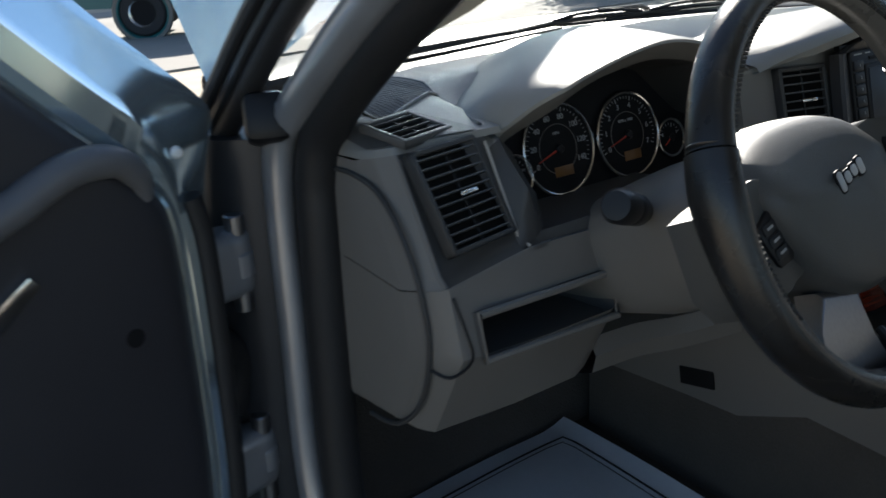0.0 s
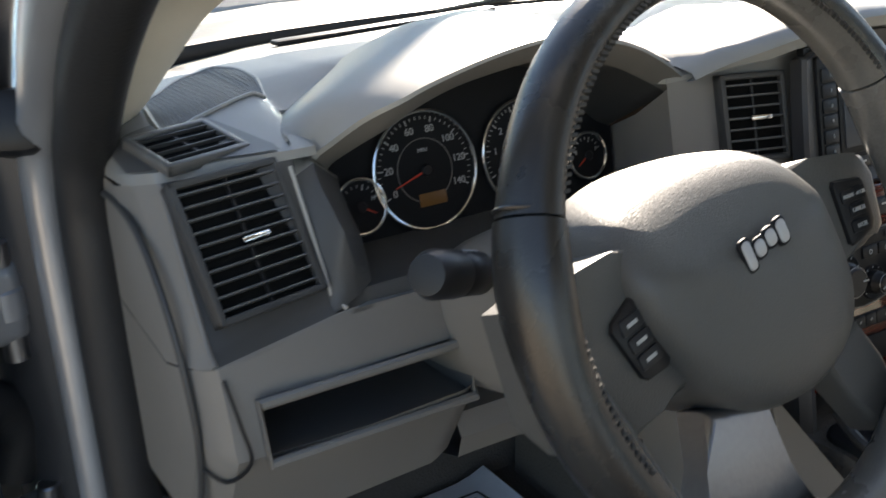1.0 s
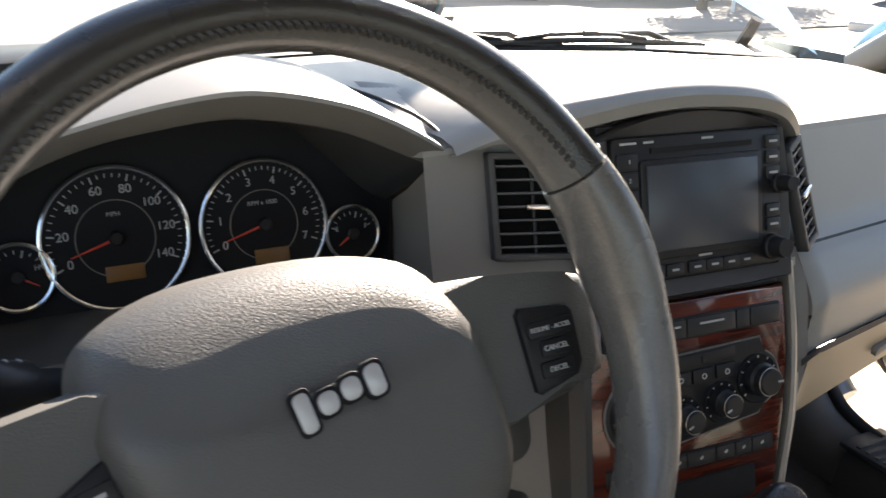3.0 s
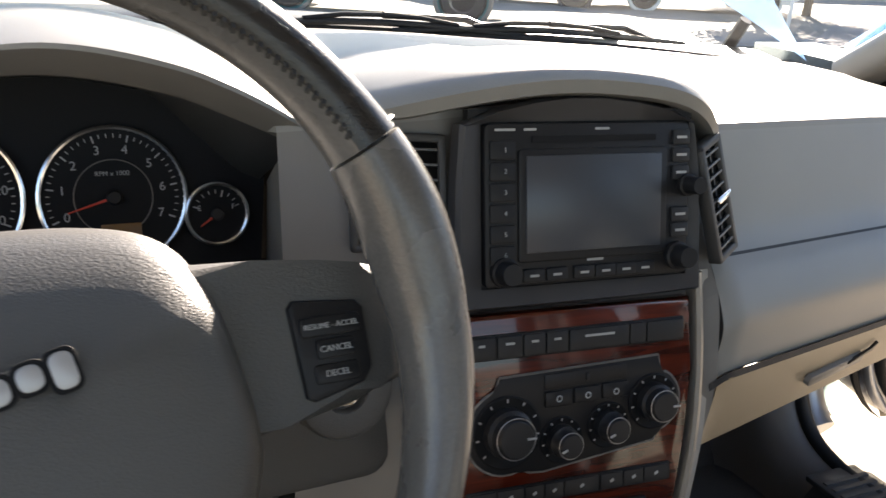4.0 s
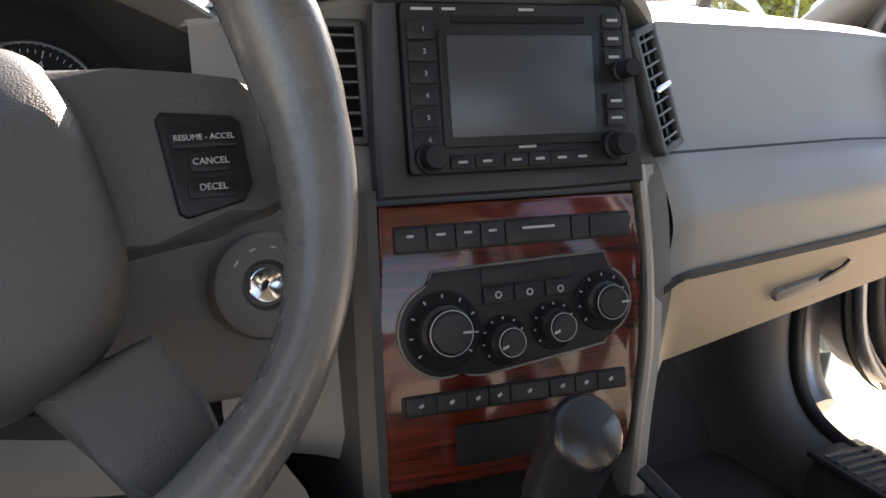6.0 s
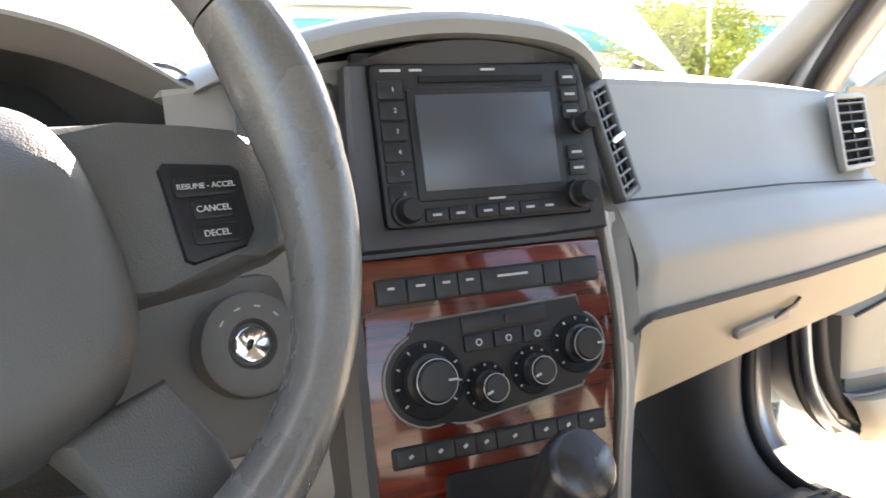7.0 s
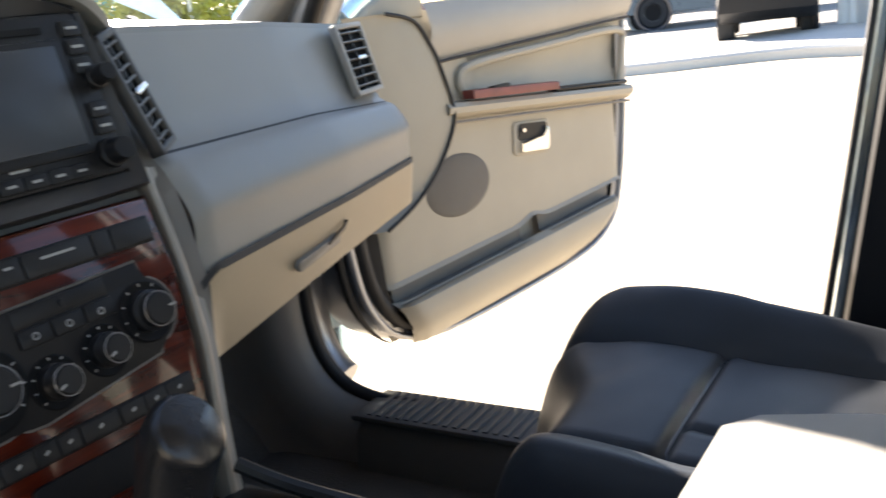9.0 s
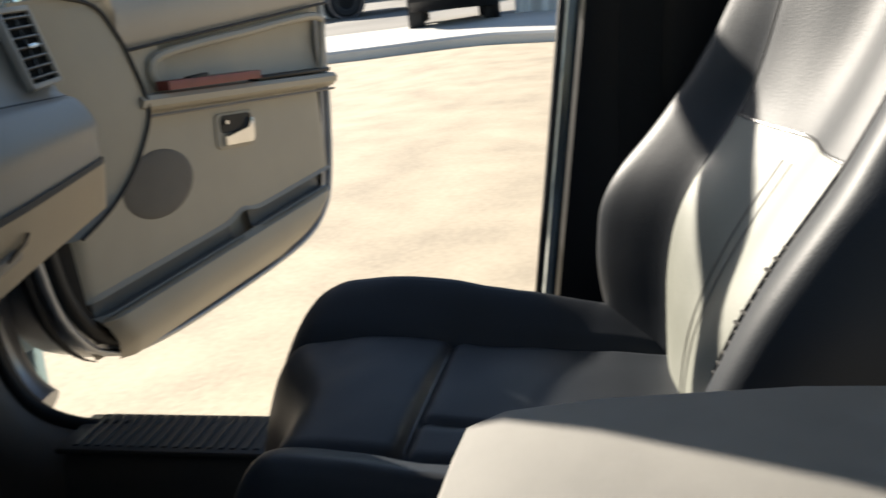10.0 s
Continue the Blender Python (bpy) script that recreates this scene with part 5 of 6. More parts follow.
sl = part("slider", box((0.072, 0.012, 0.002), pose(-0.004, 0.035, 0.0165, 0, 0, 1.5), 0.0006), M_BLACK, heater, "black slide control")
part("slider_knob", box((0.0035, 0.006, 0.002), pose(-0.003, 0.035, 0.018), 0.0008), M_SATIN, sl)
for k in range(3):
    key = part("key", prism(rounded(0.023, 0.0125, 0.0012, 2, -0.028 + 0.025 * k, 0.0205 + 0.0006 * k), 0.0165, 0.0185, None, 0.0008), M_BLACK, heater)
    part("mark", torus(0.0022, 0.0006, pose(-0.028 + 0.025 * k, 0.0205, 0.0187), 14, 5), M_INK, key)
for x, y, r, turn in ((-0.071, -0.001, 0.027, 0), (-0.0255, -0.0125, 0.0175, 200), (0.0155, -0.006, 0.0175, 200), (0.057, 0.008, 0.0215, 0)):
    w = part("knob_well", lathe([(r * 1.06, 0.016), (r * 1.06, 0.0175), (r, 0.0182), (r * 0.9, 0.0172), (r * 0.7, 0.0168), (0, 0.0168)], pose(x, y, 0), 40), M_FACE, heater, "black knob surround")
    kb = part("knob", lathe([(r * 0.72, 0.016), (r * 0.70, 0.024), (r * 0.60, 0.026), (r * 0.57, 0.033), (r * 0.50, 0.0355), (0, 0.036)], pose(x, y, 0), 36), M_SATIN, heater, "charcoal turning knob")
    part("knob_ring", torus(r * 0.585, 0.0004, pose(x, y, 0.0332), 36, 6), M_STEEL, kb, "thin steel ring")
    part("pointer", box((r * 0.28, 0.0016, 0.0008), pose(x + r * 0.42 * math.cos(radians(turn)), y + r * 0.42 * math.sin(radians(turn)), 0.0361, 0, 0, turn)), M_INK, kb)
    for k in range(9):
        a = radians(-40 + 32.5 * k)
        part("mark", box((r * 0.10, 0.0012, 0.0004), pose(x + r * 0.92 * math.cos(a), y + r * 0.92 * math.sin(a), 0.0182, 0, 0, math.degrees(a))), M_INK, w)

# ---- console, selector, armrest ----
tunnel = thing("centre_console", "taupe centre console with a black tray top", "console")
bm = loft([[(x * w, y, z) for x, z in ((-1, 0.40), (-1, z1 - 0.03), (-0.92, z1), (0.92, z1), (1, z1 - 0.03), (1, 0.40))] for y, w, z1 in ((0.62, 0.13, 0.66), (0.45, 0.135, 0.70), (0.25, 0.135, 0.74), (0.10, 0.125, 0.745), (-0.1, 0.12, 0.72), (-0.35, 0.12, 0.715), (-0.75, 0.12, 0.715))], closed=True, cap=True)
part("body", bm, M_CARPET, tunnel, "dark carpeted console side")
part("top_plate", prism(rounded(0.215, 0.34, 0.02, 4, 0.0, -0.03), 0.735, 0.752, None, 0.004), M_BLACK, tunnel, "glossy black top plate")
for x in (-0.107, 0.107):
    part("rail", tube(catmull([(x * 0.9, 0.13, 0.775), (x, 0.08, 0.758), (x, -0.05, 0.752), (x, -0.20, 0.748)], 5), 0.006, 8), M_SATIN, tunnel)
for y in (-0.09, -0.155):
    part("cup_well", lathe([(0.036, 0.757), (0.033, 0.753), (0.030, 0.749), (0, 0.7525)], pose(0.055, y, 0.001), 28), M_FACE, tunnel, "dark cup well")
part("stack_cubby", prism(rounded(0.12, 0.03, 0.004, 2, -0.006, -0.085), 0.010, 0.0165, SM, 0.002), M_FACE, tunnel, "dark open cubby")
part("side_panel", loft([[(-0.142, 0.62, 0.56), (-0.142, 0.40, 0.578), (-0.142, 0.30, 0.584), (-0.142, 0.19, 0.632), (-0.140, 0.06, 0.625)], [(-0.150, 0.62, 0.66), (-0.150, 0.40, 0.70), (-0.150, 0.30, 0.72), (-0.150, 0.20, 0.74), (-0.145, 0.08, 0.74)], [(-0.185, 0.58, 0.82), (-0.185, 0.40, 0.82), (-0.183, 0.30, 0.82), (-0.18, 0.24, 0.82), (-0.16, 0.16, 0.80)]]), M_GREY, tunnel, "grey side panel under the dashboard")
part("fuse_slot", box((0.004, 0.064, 0.028), pose(-0.147, 0.374, 0.619, -12, 3, 0), 0.001), M_FACE, tunnel, "black slot in the side panel")
sel = thing("gear_selector", "black leather gear selector with chrome button", "gear selector")
part("gaiter", lathe([(0.040, 0.0), (0.032, 0.012), (0.022, 0.022), (0.016, 0.035), (0, 0.035)], pose(-0.038, 0.080, 0.750), 24), M_RUBBER, sel, "black gaiter")
g = catmull([(-0.032, 0.076, 0.755), (-0.028, 0.069, 0.79), (-0.024, 0.061, 0.823), (-0.021, 0.053, 0.850), (-0.019, 0.045, 0.868), (-0.018, 0.036, 0.876)], 5)
part("grip", tube(g, [float(np.interp(k, (0, 8, 16, 20, 22.5, 24, 24.6, 25), (0.021, 0.0225, 0.0245, 0.0250, 0.0245, 0.021, 0.015, 0.004))) for k in range(26)], 18, None, True, 1.0), M_LEATHER, sel, "black leather grip")
part("button", disc(0.008, 0.007, 0.010, basis((-0.001, 0.054, 0.848), (0, 1, 0), (0, 0, 1), (1, 0, 0)), 16, None, 0.002), M_CHROME, sel, "chrome release button")
arm = thing("armrest", "grey fabric-covered centre armrest lid", "armrest")
bm = bmesh.new()
secs = []
for y, k, z1 in ((-0.222, 0.90, 0.837), (-0.230, 0.97, 0.852), (-0.250, 1.0, 0.860), (-0.30, 1.0, 0.868), (-0.40, 1.0, 0.876), (-0.58, 1.0, 0.878), (-0.60, 0.95, 0.87)):
    secs.append([Vector((0.018 + k * x, y, z)) for x, z in ((-0.118, 0.78), (-0.122, z1 - 0.03), (-0.115, z1 - 0.01), (-0.095, z1), (0.0, z1 + 0.002), (0.10, z1), (0.120, z1 - 0.01), (0.127, z1 - 0.03), (0.122, 0.78))])
part("lid", loft(secs, closed=True, cap=True, bm=bm), M_CLOTH, arm, "grey woven lid cover")
part("box", box((0.225, 0.38, 0.10), pose(0.018, -0.42, 0.735), 0.01), M_GREY, arm, "grey plastic bin")

# ---- passenger seat ----
seat = thing("passenger_seat", "slate leather passenger seat with stitched panels", "car seat")
SX = 0.432


def nose_at(x):
    """Front edge of the cushion, drawn back towards the tunnel and bulging at the outer side."""
    f = (x - SX) / 0.222
    return 0.035 - 0.12 * max(0, -f - 0.55) ** 1.6 + 0.070 * math.sin(0.5 * math.pi * min(1, max(0, f + 0.25) / 0.85)) ** 2 - 0.25 * max(0, f - 0.78) ** 2


def cush(x, y):
    """Height of the seat cushion."""
    f = (x - SX) / 0.222
    rear = 1 - 0.7 * min(1, max(0, (-y - 0.12) / 0.24)) ** 1.3 if f > 0 else 1
    bol = 0.046 * rear * math.sin(0.5 * math.pi * min(1, max(0, (abs(f) - 0.52) / 0.34))) ** 1.2 * (1.0 if f > 0 else 0.75)
    side = -0.16 * max(0, (abs(f) - 0.80) / 0.20) ** 2.2
    nose = nose_at(x)
    roll = 0.075 + 0.045 * min(1, max(0, (f - 0.4) / 0.5))
    frontroll = -0.13 * max(0, (y - nose + roll) / roll) ** 2.4
    puff = 0.010 * math.cos(f * 1.6) + 0.006 * math.sin(math.pi * min(1, max(0, (0.02 - y) / 0.17)))
    seam = -0.007 * math.exp(-((y + 0.125) / 0.006) ** 2) * (abs(f) < 0.54)
    seam2 = -0.009 * math.exp(-((abs(f) - 0.53) / 0.026) ** 2)
    seam3 = -0.005 * math.exp(-((x - 0.375) / 0.005) ** 2) * (y < -0.128)
    wrinkle = 0.0016 * noise.noise((x * 18, y * 26, 2.0))
    return 0.706 + bol + side + frontroll + puff + seam + seam2 + seam3 + wrinkle - 0.05 * max(0, -y - 0.05)


xs = [SX - 0.222 + 0.444 * i / 72 for i in range(73)]
ys = rng(0.035, -0.11, 28) + [-0.116, -0.120, -0.123, -0.126, -0.129, -0.132, -0.136] + rng(-0.15, -0.42, 16)
part("cushion", loft([[Vector((x, q, max(0.55, cush(x, q)))) for x, q in ((x, y + (nose_at(x) - 0.035) * max(0, (y + 0.11) / 0.145)) for x in xs)] for y in ys]), M_SEAT, seat, "slate leather seat cushion")
part("skirt", loft([[Vector((x, y, 0.48)), Vector((x, y, 0.60))] for x, y in ((SX - 0.215, -0.40), (SX - 0.215, -0.02), (SX - 0.17, 0.03), (SX + 0.17, 0.03), (SX + 0.215, -0.02), (SX + 0.215, -0.40))]), M_SEAT, seat)
part("base", box((0.36, 0.40, 0.12), pose(SX, -0.20, 0.50), 0.02), M_BLACK, seat, "black seat base")
for s in (-1, 1):
    q = SX + s * 0.53 * 0.222
    part("piping", tube([Vector((q, y, cush(q, y) + 0.0012)) for y in rng(0.03, -0.38, 24)], 0.0014, 6), M_LEATHER, seat, "dark seam")
part("piping", tube([Vector((x, -0.125, cush(x, -0.125) + 0.0012)) for x in rng(SX - 0.115, SX + 0.115, 12)], 0.0013, 6), M_LEATHER, seat, "dark seam")
BZ = (0.58, 0.69, 0.75, 0.79, 0.85, 0.88, 0.92, 0.97, 1.03, 1.15, 1.25, 1.30)
B_MID = (-0.382, -0.382, -0.388, -0.400, -0.430, -0.449, -0.476, -0.505, -0.533, -0.570, -0.605, -0.65)
B_OUT = (-0.362, -0.362, -0.362, -0.363, -0.376, -0.394, -0.428, -0.449, -0.464, -0.50, -0.545, -0.61)
R_OUT = (-0.35, -0.312, -0.299, -0.30, -0.308, -0.338, -0.372, -0.405, -0.434, -0.485, -0.54, -0.61)
R_IN = (-0.37, -0.358, -0.368, -0.385, -0.412, -0.429, -0.456, -0.486, -0.517, -0.558, -0.598, -0.65)


def back_row(z):
    """The backrest's front face across its width at height z."""
    mid, out, ro, ri = (0.03 + sum(float(np.interp(z + dz, BZ, q)) for dz in (-0.032, -0.02, -0.01, 0, 0.01, 0.02, 0.032)) / 7 for q in (B_MID, B_OUT, R_OUT, R_IN))
    k = float(np.interp(z, (0.58, 0.93, 1.05, 1.2, 1.3), (1, 1, 0.86, 0.70, 0.55)))
    pts = ((0.205, ri - 0.13), (0.212, ri - 0.06), (0.228, ri - 0.012), (0.250, ri), (0.285, ri - 0.006), (0.318, mid - 0.004), (0.332, mid - 0.006), (0.375, mid + 0.003), (0.432, mid + 0.004), (0.49, 0.5 * (mid + out) + 0.003), (0.540, out - 0.006), (0.552, out - 0.004), (0.585, 0.45 * out + 0.55 * ro), (0.615, ro), (0.638, ro - 0.012), (0.655, ro - 0.06), (0.660, ro - 0.13))
    return catmull([(SX + (x - SX) * k, y, z) for x, y in pts], 4)


rows = [back_row(z) for z in rng(0.58, 1.30, 72)]
ztop = 35
part("centre_panel", loft([r[25:43] for r in rows[:ztop + 1]]), M_SEATIN, seat, "centre panel of the backrest, leather paled as sunlit")
part("head_panel", loft([r[25:43] for r in rows[ztop:]]), M_SEAT, seat, "slate leather upper panel")
part("bolster", loft([r[:26] for r in rows]), M_SEAT, seat, "slate leather side bolster")
part("bolster", loft([r[42:] for r in rows]), M_SEAT, seat, "slate leather side bolster")
for c in (25, 42):
    part("piping", tube([r[c] + Vector((0, 0.0005, 0)) for r in rows[8:64]], 0.0016, 6), M_LEATHER, seat, "dark seam")
part("piping", tube([p + Vector((0, 0.0005, 0)) for p in rows[ztop][25:43]], 0.0016, 6), M_LEATHER, seat, "dark seam")
for dx in (0, 1):
    part("seam_line", tube([r[32 + dx] * 1.0 + Vector((0, 0.0006, 0)) for r in rows[10:34]], 0.0005, 6), M_GREY, seat, "stitched centre seam")
part("backrest_shell", loft([[Vector((SX + 0.215 * k * c, -0.47 - 0.30 * (z - 0.70) - 0.03 * sn, z)) for c, sn in ((-1, -1), (-0.9, 0.5), (0, 1), (0.9, 0.5), (1, -1))] for z, k in ((0.58, 1), (0.9, 1), (1.05, 0.88), (1.2, 0.72), (1.29, 0.56))]), M_BLACK, seat, "black backrest shell")
for k in range(20):
    p = rows[int(15 + k * 0.8)][24]
    part("stitch", box((0.008, 0.0022, 0.0024), pose(p.x, p.y + 0.0012, 0.58 + 0.01 * (15 + k * 0.8), -15, 0, 20)), M_STITCH, seat)
part("recliner", lathe([(0.0, 0), (0.032, 0), (0.032, 0.02), (0.02, 0.026), (0, 0.026)], basis((SX + 0.215, -0.42, 0.66), (0, 1, 0), (0, 0, 1), (1, 0, 0)), 24), M_BLACK, seat)
head = thing("headrest", "slate leather headrest on two posts", "headrest")
part("pad", loft([[Vector((SX + 0.13 * k * c, -0.635 + 0.05 * sn, z)) for c, sn in [(math.cos(a) * 1.0, math.sin(a)) for a in (2 * math.pi * j / 20 for j in range(20))]] for z, k in ((1.34, 0.7), (1.36, 0.95), (1.44, 1.0), (1.50, 0.95), (1.53, 0.6))], closed=True, cap=True), M_SEAT, head)
for s in (-1, 1):
    part("post", tube([(SX + s * 0.06, -0.60, 1.22), (SX + s * 0.06, -0.635, 1.36)], 0.007, 8), M_CHROME, head)
belt = thing("seat_belt", "black seat belt hanging at the centre pillar", "seat belt")
bm = loft([[Vector((0.700, y - 0.02, z)), Vector((0.698, y + 0.025, z))] for y, z in ((-0.345, 1.45), (-0.335, 1.2), (-0.32, 0.95), (-0.315, 0.7), (-0.32, 0.52))])
bmesh.ops.solidify(bm, geom=list(bm.faces), thickness=0.002)
part("webbing", bm, M_RUBBER, belt, "black webbing")
part("guide", box((0.02, 0.07, 0.04), pose(0.705, -0.34, 1.42), 0.006), M_BLACK, belt)


# ---- doors ----
def passenger_door():
    """A front door, standing open. x runs from the hinge to the lock edge, y away from the cabin, z up."""
    d = thing("passenger_door", "open passenger door with pale taupe trim", "car door", "front doors")
    d.matrix_world = basis((0.868, 0.487, 0.02), (0.978, -0.207, 0), (0.207, 0.978, 0), (0, 0, 1))
    # painted shell
    prof = catmull([(-0.11, 0, 1.05), (-0.115, 0, 0.85), (-0.11, 0, 0.70), (-0.085, 0, 0.595), (-0.02, 0, 0.525), (0.10, 0, 0.498), (0.34, 0, 0.502), (0.56, 0, 0.520), (0.66, 0, 0.56), (0.705, 0, 0.63), (0.74, 0, 0.80), (0.76, 0, 1.04)], 4)
    c = Vector((0.35, 0, 0.85))
    bm = loft([[p + (c - p) * k + Vector((0, yy, 0)) for p in prof] for yy, k in ((0.13, 0.06), (0.115, 0.0), (0.05, 0.0), (0.030, 0.008), (0.018, 0.03), (0.016, 0.09))])
    part("shell", bm, M_JAMB, d, "pale painted door shell")
    part("outer_skin", loft([[Vector((x, 0.13 + 0.02 * math.sin(math.pi * (z - 0.45) / 0.6), z)) for x in (-0.09, 0.2, 0.5, 0.735)] for z in (0.54, 0.6, 0.75, 0.9, 1.04)]), M_PAINT, d)
    part("door_seal", tube([p + (c - p) * 0.03 + Vector((0, 0.040, 0)) for p in prof], 0.010, 8), M_RUBBER, d, "black rubber seal")
    part("front_seal", tube([p + (c - p) * 0.075 + Vector((0, 0.016, 0)) for p in prof[2:20]], 0.013, 10), M_RUBBER, d, "black rubber front seal")
    part("shell_rim", tube([p + (c - p) * 0.022 + Vector((0, 0.014, 0)) for p in prof], [0.009 if k < 15 else 0.0055 for k in range(len(prof))], 10), M_JAMB, d, "pale painted rounded rim")
    part("outer_seal", tube([p + (c - p) * -0.012 + Vector((0, 0.024, 0)) for p in prof[:17]], [0.008 if k < 12 else 0.008 - 0.0015 * (k - 11) for k in range(17)], 8), M_RUBBER, d, "thin black outer seal")
    # trim panel: outline follows the dashboard's side at its front edge
    def front(z):
        return float(np.interp(z, (0.50, 0.60, 0.618, 0.72, 0.80, 0.90, 0.98, 1.05, 1.075), (0.02, -0.03, -0.04, -0.045, -0.06, -0.06, -0.05, -0.02, 0.02)))

    def rear(z):
        return float(np.interp(z, (0.50, 0.53, 0.57, 0.62, 0.70, 1.0, 1.08), (0.45, 0.56, 0.635, 0.675, 0.70, 0.735, 0.74)))

    def face(x, z):
        y = -0.004
        if z < 0.60:
            y -= 0.022 * min(1, (0.60 - z) / 0.012)
        y += 0.03 * max(0, (0.545 - z) / 0.04)
        e = min(x - front(z), rear(z) - x)
        y += 0.016 * max(0, 1 - e / 0.02)
        return y

    lower = [0.508, 0.516, 0.53, 0.55, 0.575, 0.59, 0.598]
    nx = 44
    rows = []
    for z in lower:
        rows.append([Vector((front(z) + (rear(z) - front(z)) * i / nx, face(front(z) + (rear(z) - front(z)) * i / nx, z), z + 0.05 * (front(z) + (rear(z) - front(z)) * i / nx))) for i in range(nx + 1)])
    part("map_pocket", loft(rows), M_DOOR, d, "pale taupe map pocket wall")
    rows = []
    for q in (0, 0.03, 0.08, 0.3, 0.55, 0.8, 1.0):
        row = []
        for i in range(nx + 1):
            x = front(0.70) + (rear(0.70) - front(0.70)) * i / nx
            zb = 0.622 + 0.05 * x + 0.012 * math.exp(-((x - 0.366) / 0.03) ** 2)
            z = zb + (0.868 - zb) * q
            row.append(Vector((x, face(x, 0.70) + 0.010 - 0.006 * (q == 0), z)))
        rows.append(row)
    part("trim_panel", loft(rows), M_DOOR, d, "pale taupe moulded trim")
    part("trim_backing", loft([[Vector((front(z) - 0.03, 0.030, z)), Vector((rear(z) - 0.004, 0.030, z))] for z in rng(0.52, 1.06, 12)]), M_DOOR, d)
    # black strip stands for the shade in the gap beside the trim
    part("trim_side", loft([[Vector((front(z) + 0.004, 0.006, z)), Vector((front(z) - 0.010, 0.012, z)), Vector((front(z) - 0.034, 0.026, z))] for z in rng(0.55, 1.05, 22)]), M_RUBBER, d, "side of the trim, blackened for shade")
    # open map pockets, greyed inside for shade, parted by a rounded post
    for x0, x1 in ((-0.02, 0.335), (0.395, 0.645)):
        pk = [Vector((x0 + (x1 - x0) * k / 12, 0, 0.598 + 0.05 * (x0 + (x1 - x0) * k / 12))) for k in range(13)]
        part("pocket", loft([[p + Vector((0, -0.020, 0.0005)), p + Vector((0, 0.0, -0.006)), p + Vector((0, 0.014, -0.004)), p + Vector((0, 0.016, 0.03))] for p in pk]), M_GREY, d, "pocket opening with shade in its grey")
    # armrest ledge
    arm_line = [Vector((0.13 + 0.585 * k / 10, 0, 0.895 - 0.05 * k / 10 + 0.0)) for k in range(11)]
    part("armrest", loft([[p + Vector((0, 0.012, -0.022)), p + Vector((0, -0.010, -0.018)), p + Vector((0, -0.024, -0.008)), p + Vector((0, -0.026, 0.002)), p + Vector((0, -0.020, 0.009)), p + Vector((0, 0.02, 0.012))] for p in arm_line]), M_DOOR, d, "taupe armrest ledge")
    part("ledge_line", tube([p + Vector((0, -0.014, -0.024)) for p in arm_line], 0.0028, 6), M_GREY, d)
    part("wood_strip", prism([(0.19, -0.030), (0.44, -0.030), (0.44, -0.004), (0.19, -0.004)], -0.004, 0.011, Matrix(((1, 0, 0, 0), (0, 1, 0, 0), (-0.076, 0, 1, 0.922 - 0.0), (0, 0, 0, 1))), 0.002), M_REDWOOD, d, "red-brown wood switch strip")
    sw = part("window_switch", box((0.05, 0.014, 0.008), pose(0.27, -0.022, 0.913), 0.002), M_BLACK, d, "black window switch")
    part("pull_cup", box((0.26, 0.026, 0.008), pose(0.575, -0.006, 0.873, 0, 4.4, 0), 0.003), M_BLACK, d, "dark pull cup")
    # recessed upper panel and belt pad
    rows = []
    for q in range(7):
        t = q / 6
        rows.append([Vector((0.15 + 0.585 * i / 20, 0.012 + 0.014 * math.sin(math.pi * t), (0.905 - 0.055 * i / 20) * (1 - t) + (0.975 + 0.02 * i / 20) * t)) for i in range(21)])
    part("upper_panel", loft(rows), M_DOOR, d, "pale taupe recessed panel")
    rim_l = catmull([(0.205, -0.004, 0.905), (0.19, -0.004, 0.935), (0.23, -0.004, 0.958), (0.45, -0.004, 0.967), (0.70, -0.004, 0.972), (0.718, -0.004, 0.93), (0.70, -0.004, 0.862)], 5)
    part("recess_rim", tube([p + Vector((0, 0.006, 0)) for p in rim_l], 0.008, 8), M_DOOR, d)
    rows = []
    for t in (0, 0.1, 0.3, 0.6, 0.85, 1.0):
        rows.append([Vector((0.115 + 0.63 * i / 20, 0.012 - 0.030 * math.sin(math.pi * min(1, t * 0.75 + 0.1)), (0.975 + 0.022 * i / 20) * (1 - t) + (1.072 + 0.012 * i / 20) * t)) for i in range(21)])
    part("belt_pad", loft(rows), M_TAUPE, d, "taupe padded belt line")
    part("belt_joint", tube([Vector((0.115 + 0.63 * i / 20, -0.004, 0.973 + 0.022 * i / 20)) for i in range(21)], 0.003, 6), M_RUBBER, d)
    # fore panel that meets the dashboard, edged with a black lip
    lip = catmull([(0.02, -0.012, 1.062), (0.075, -0.018, 1.045), (0.108, -0.02, 1.0), (0.122, -0.022, 0.965), (0.142, -0.022, 0.90), (0.135, -0.022, 0.86), (0.09, -0.02, 0.80), (0.03, -0.018, 0.755), (-0.035, -0.014, 0.725)], 5)
    part("lip_seal", tube(lip, 0.0032, 8), M_RUBBER, d, "black sealing lip")
    part("fore_panel", loft([[p + Vector((0.004, 0.004, 0)), p + Vector((-0.004, 0.002, 0)), Vector((min(p.x - 0.02, 0.01), -0.004, p.z)), Vector((-0.06, 0.004, p.z))] for p in lip]), M_DOOR, d, "pale taupe fore panel")
    back = [Vector((p.x + 0.002, 0.004, p.z)) for p in lip]
    part("mid_panel", loft([[p, Vector((p.x + 0.10, 0.008, p.z))] for p in back]), M_DOOR, d)
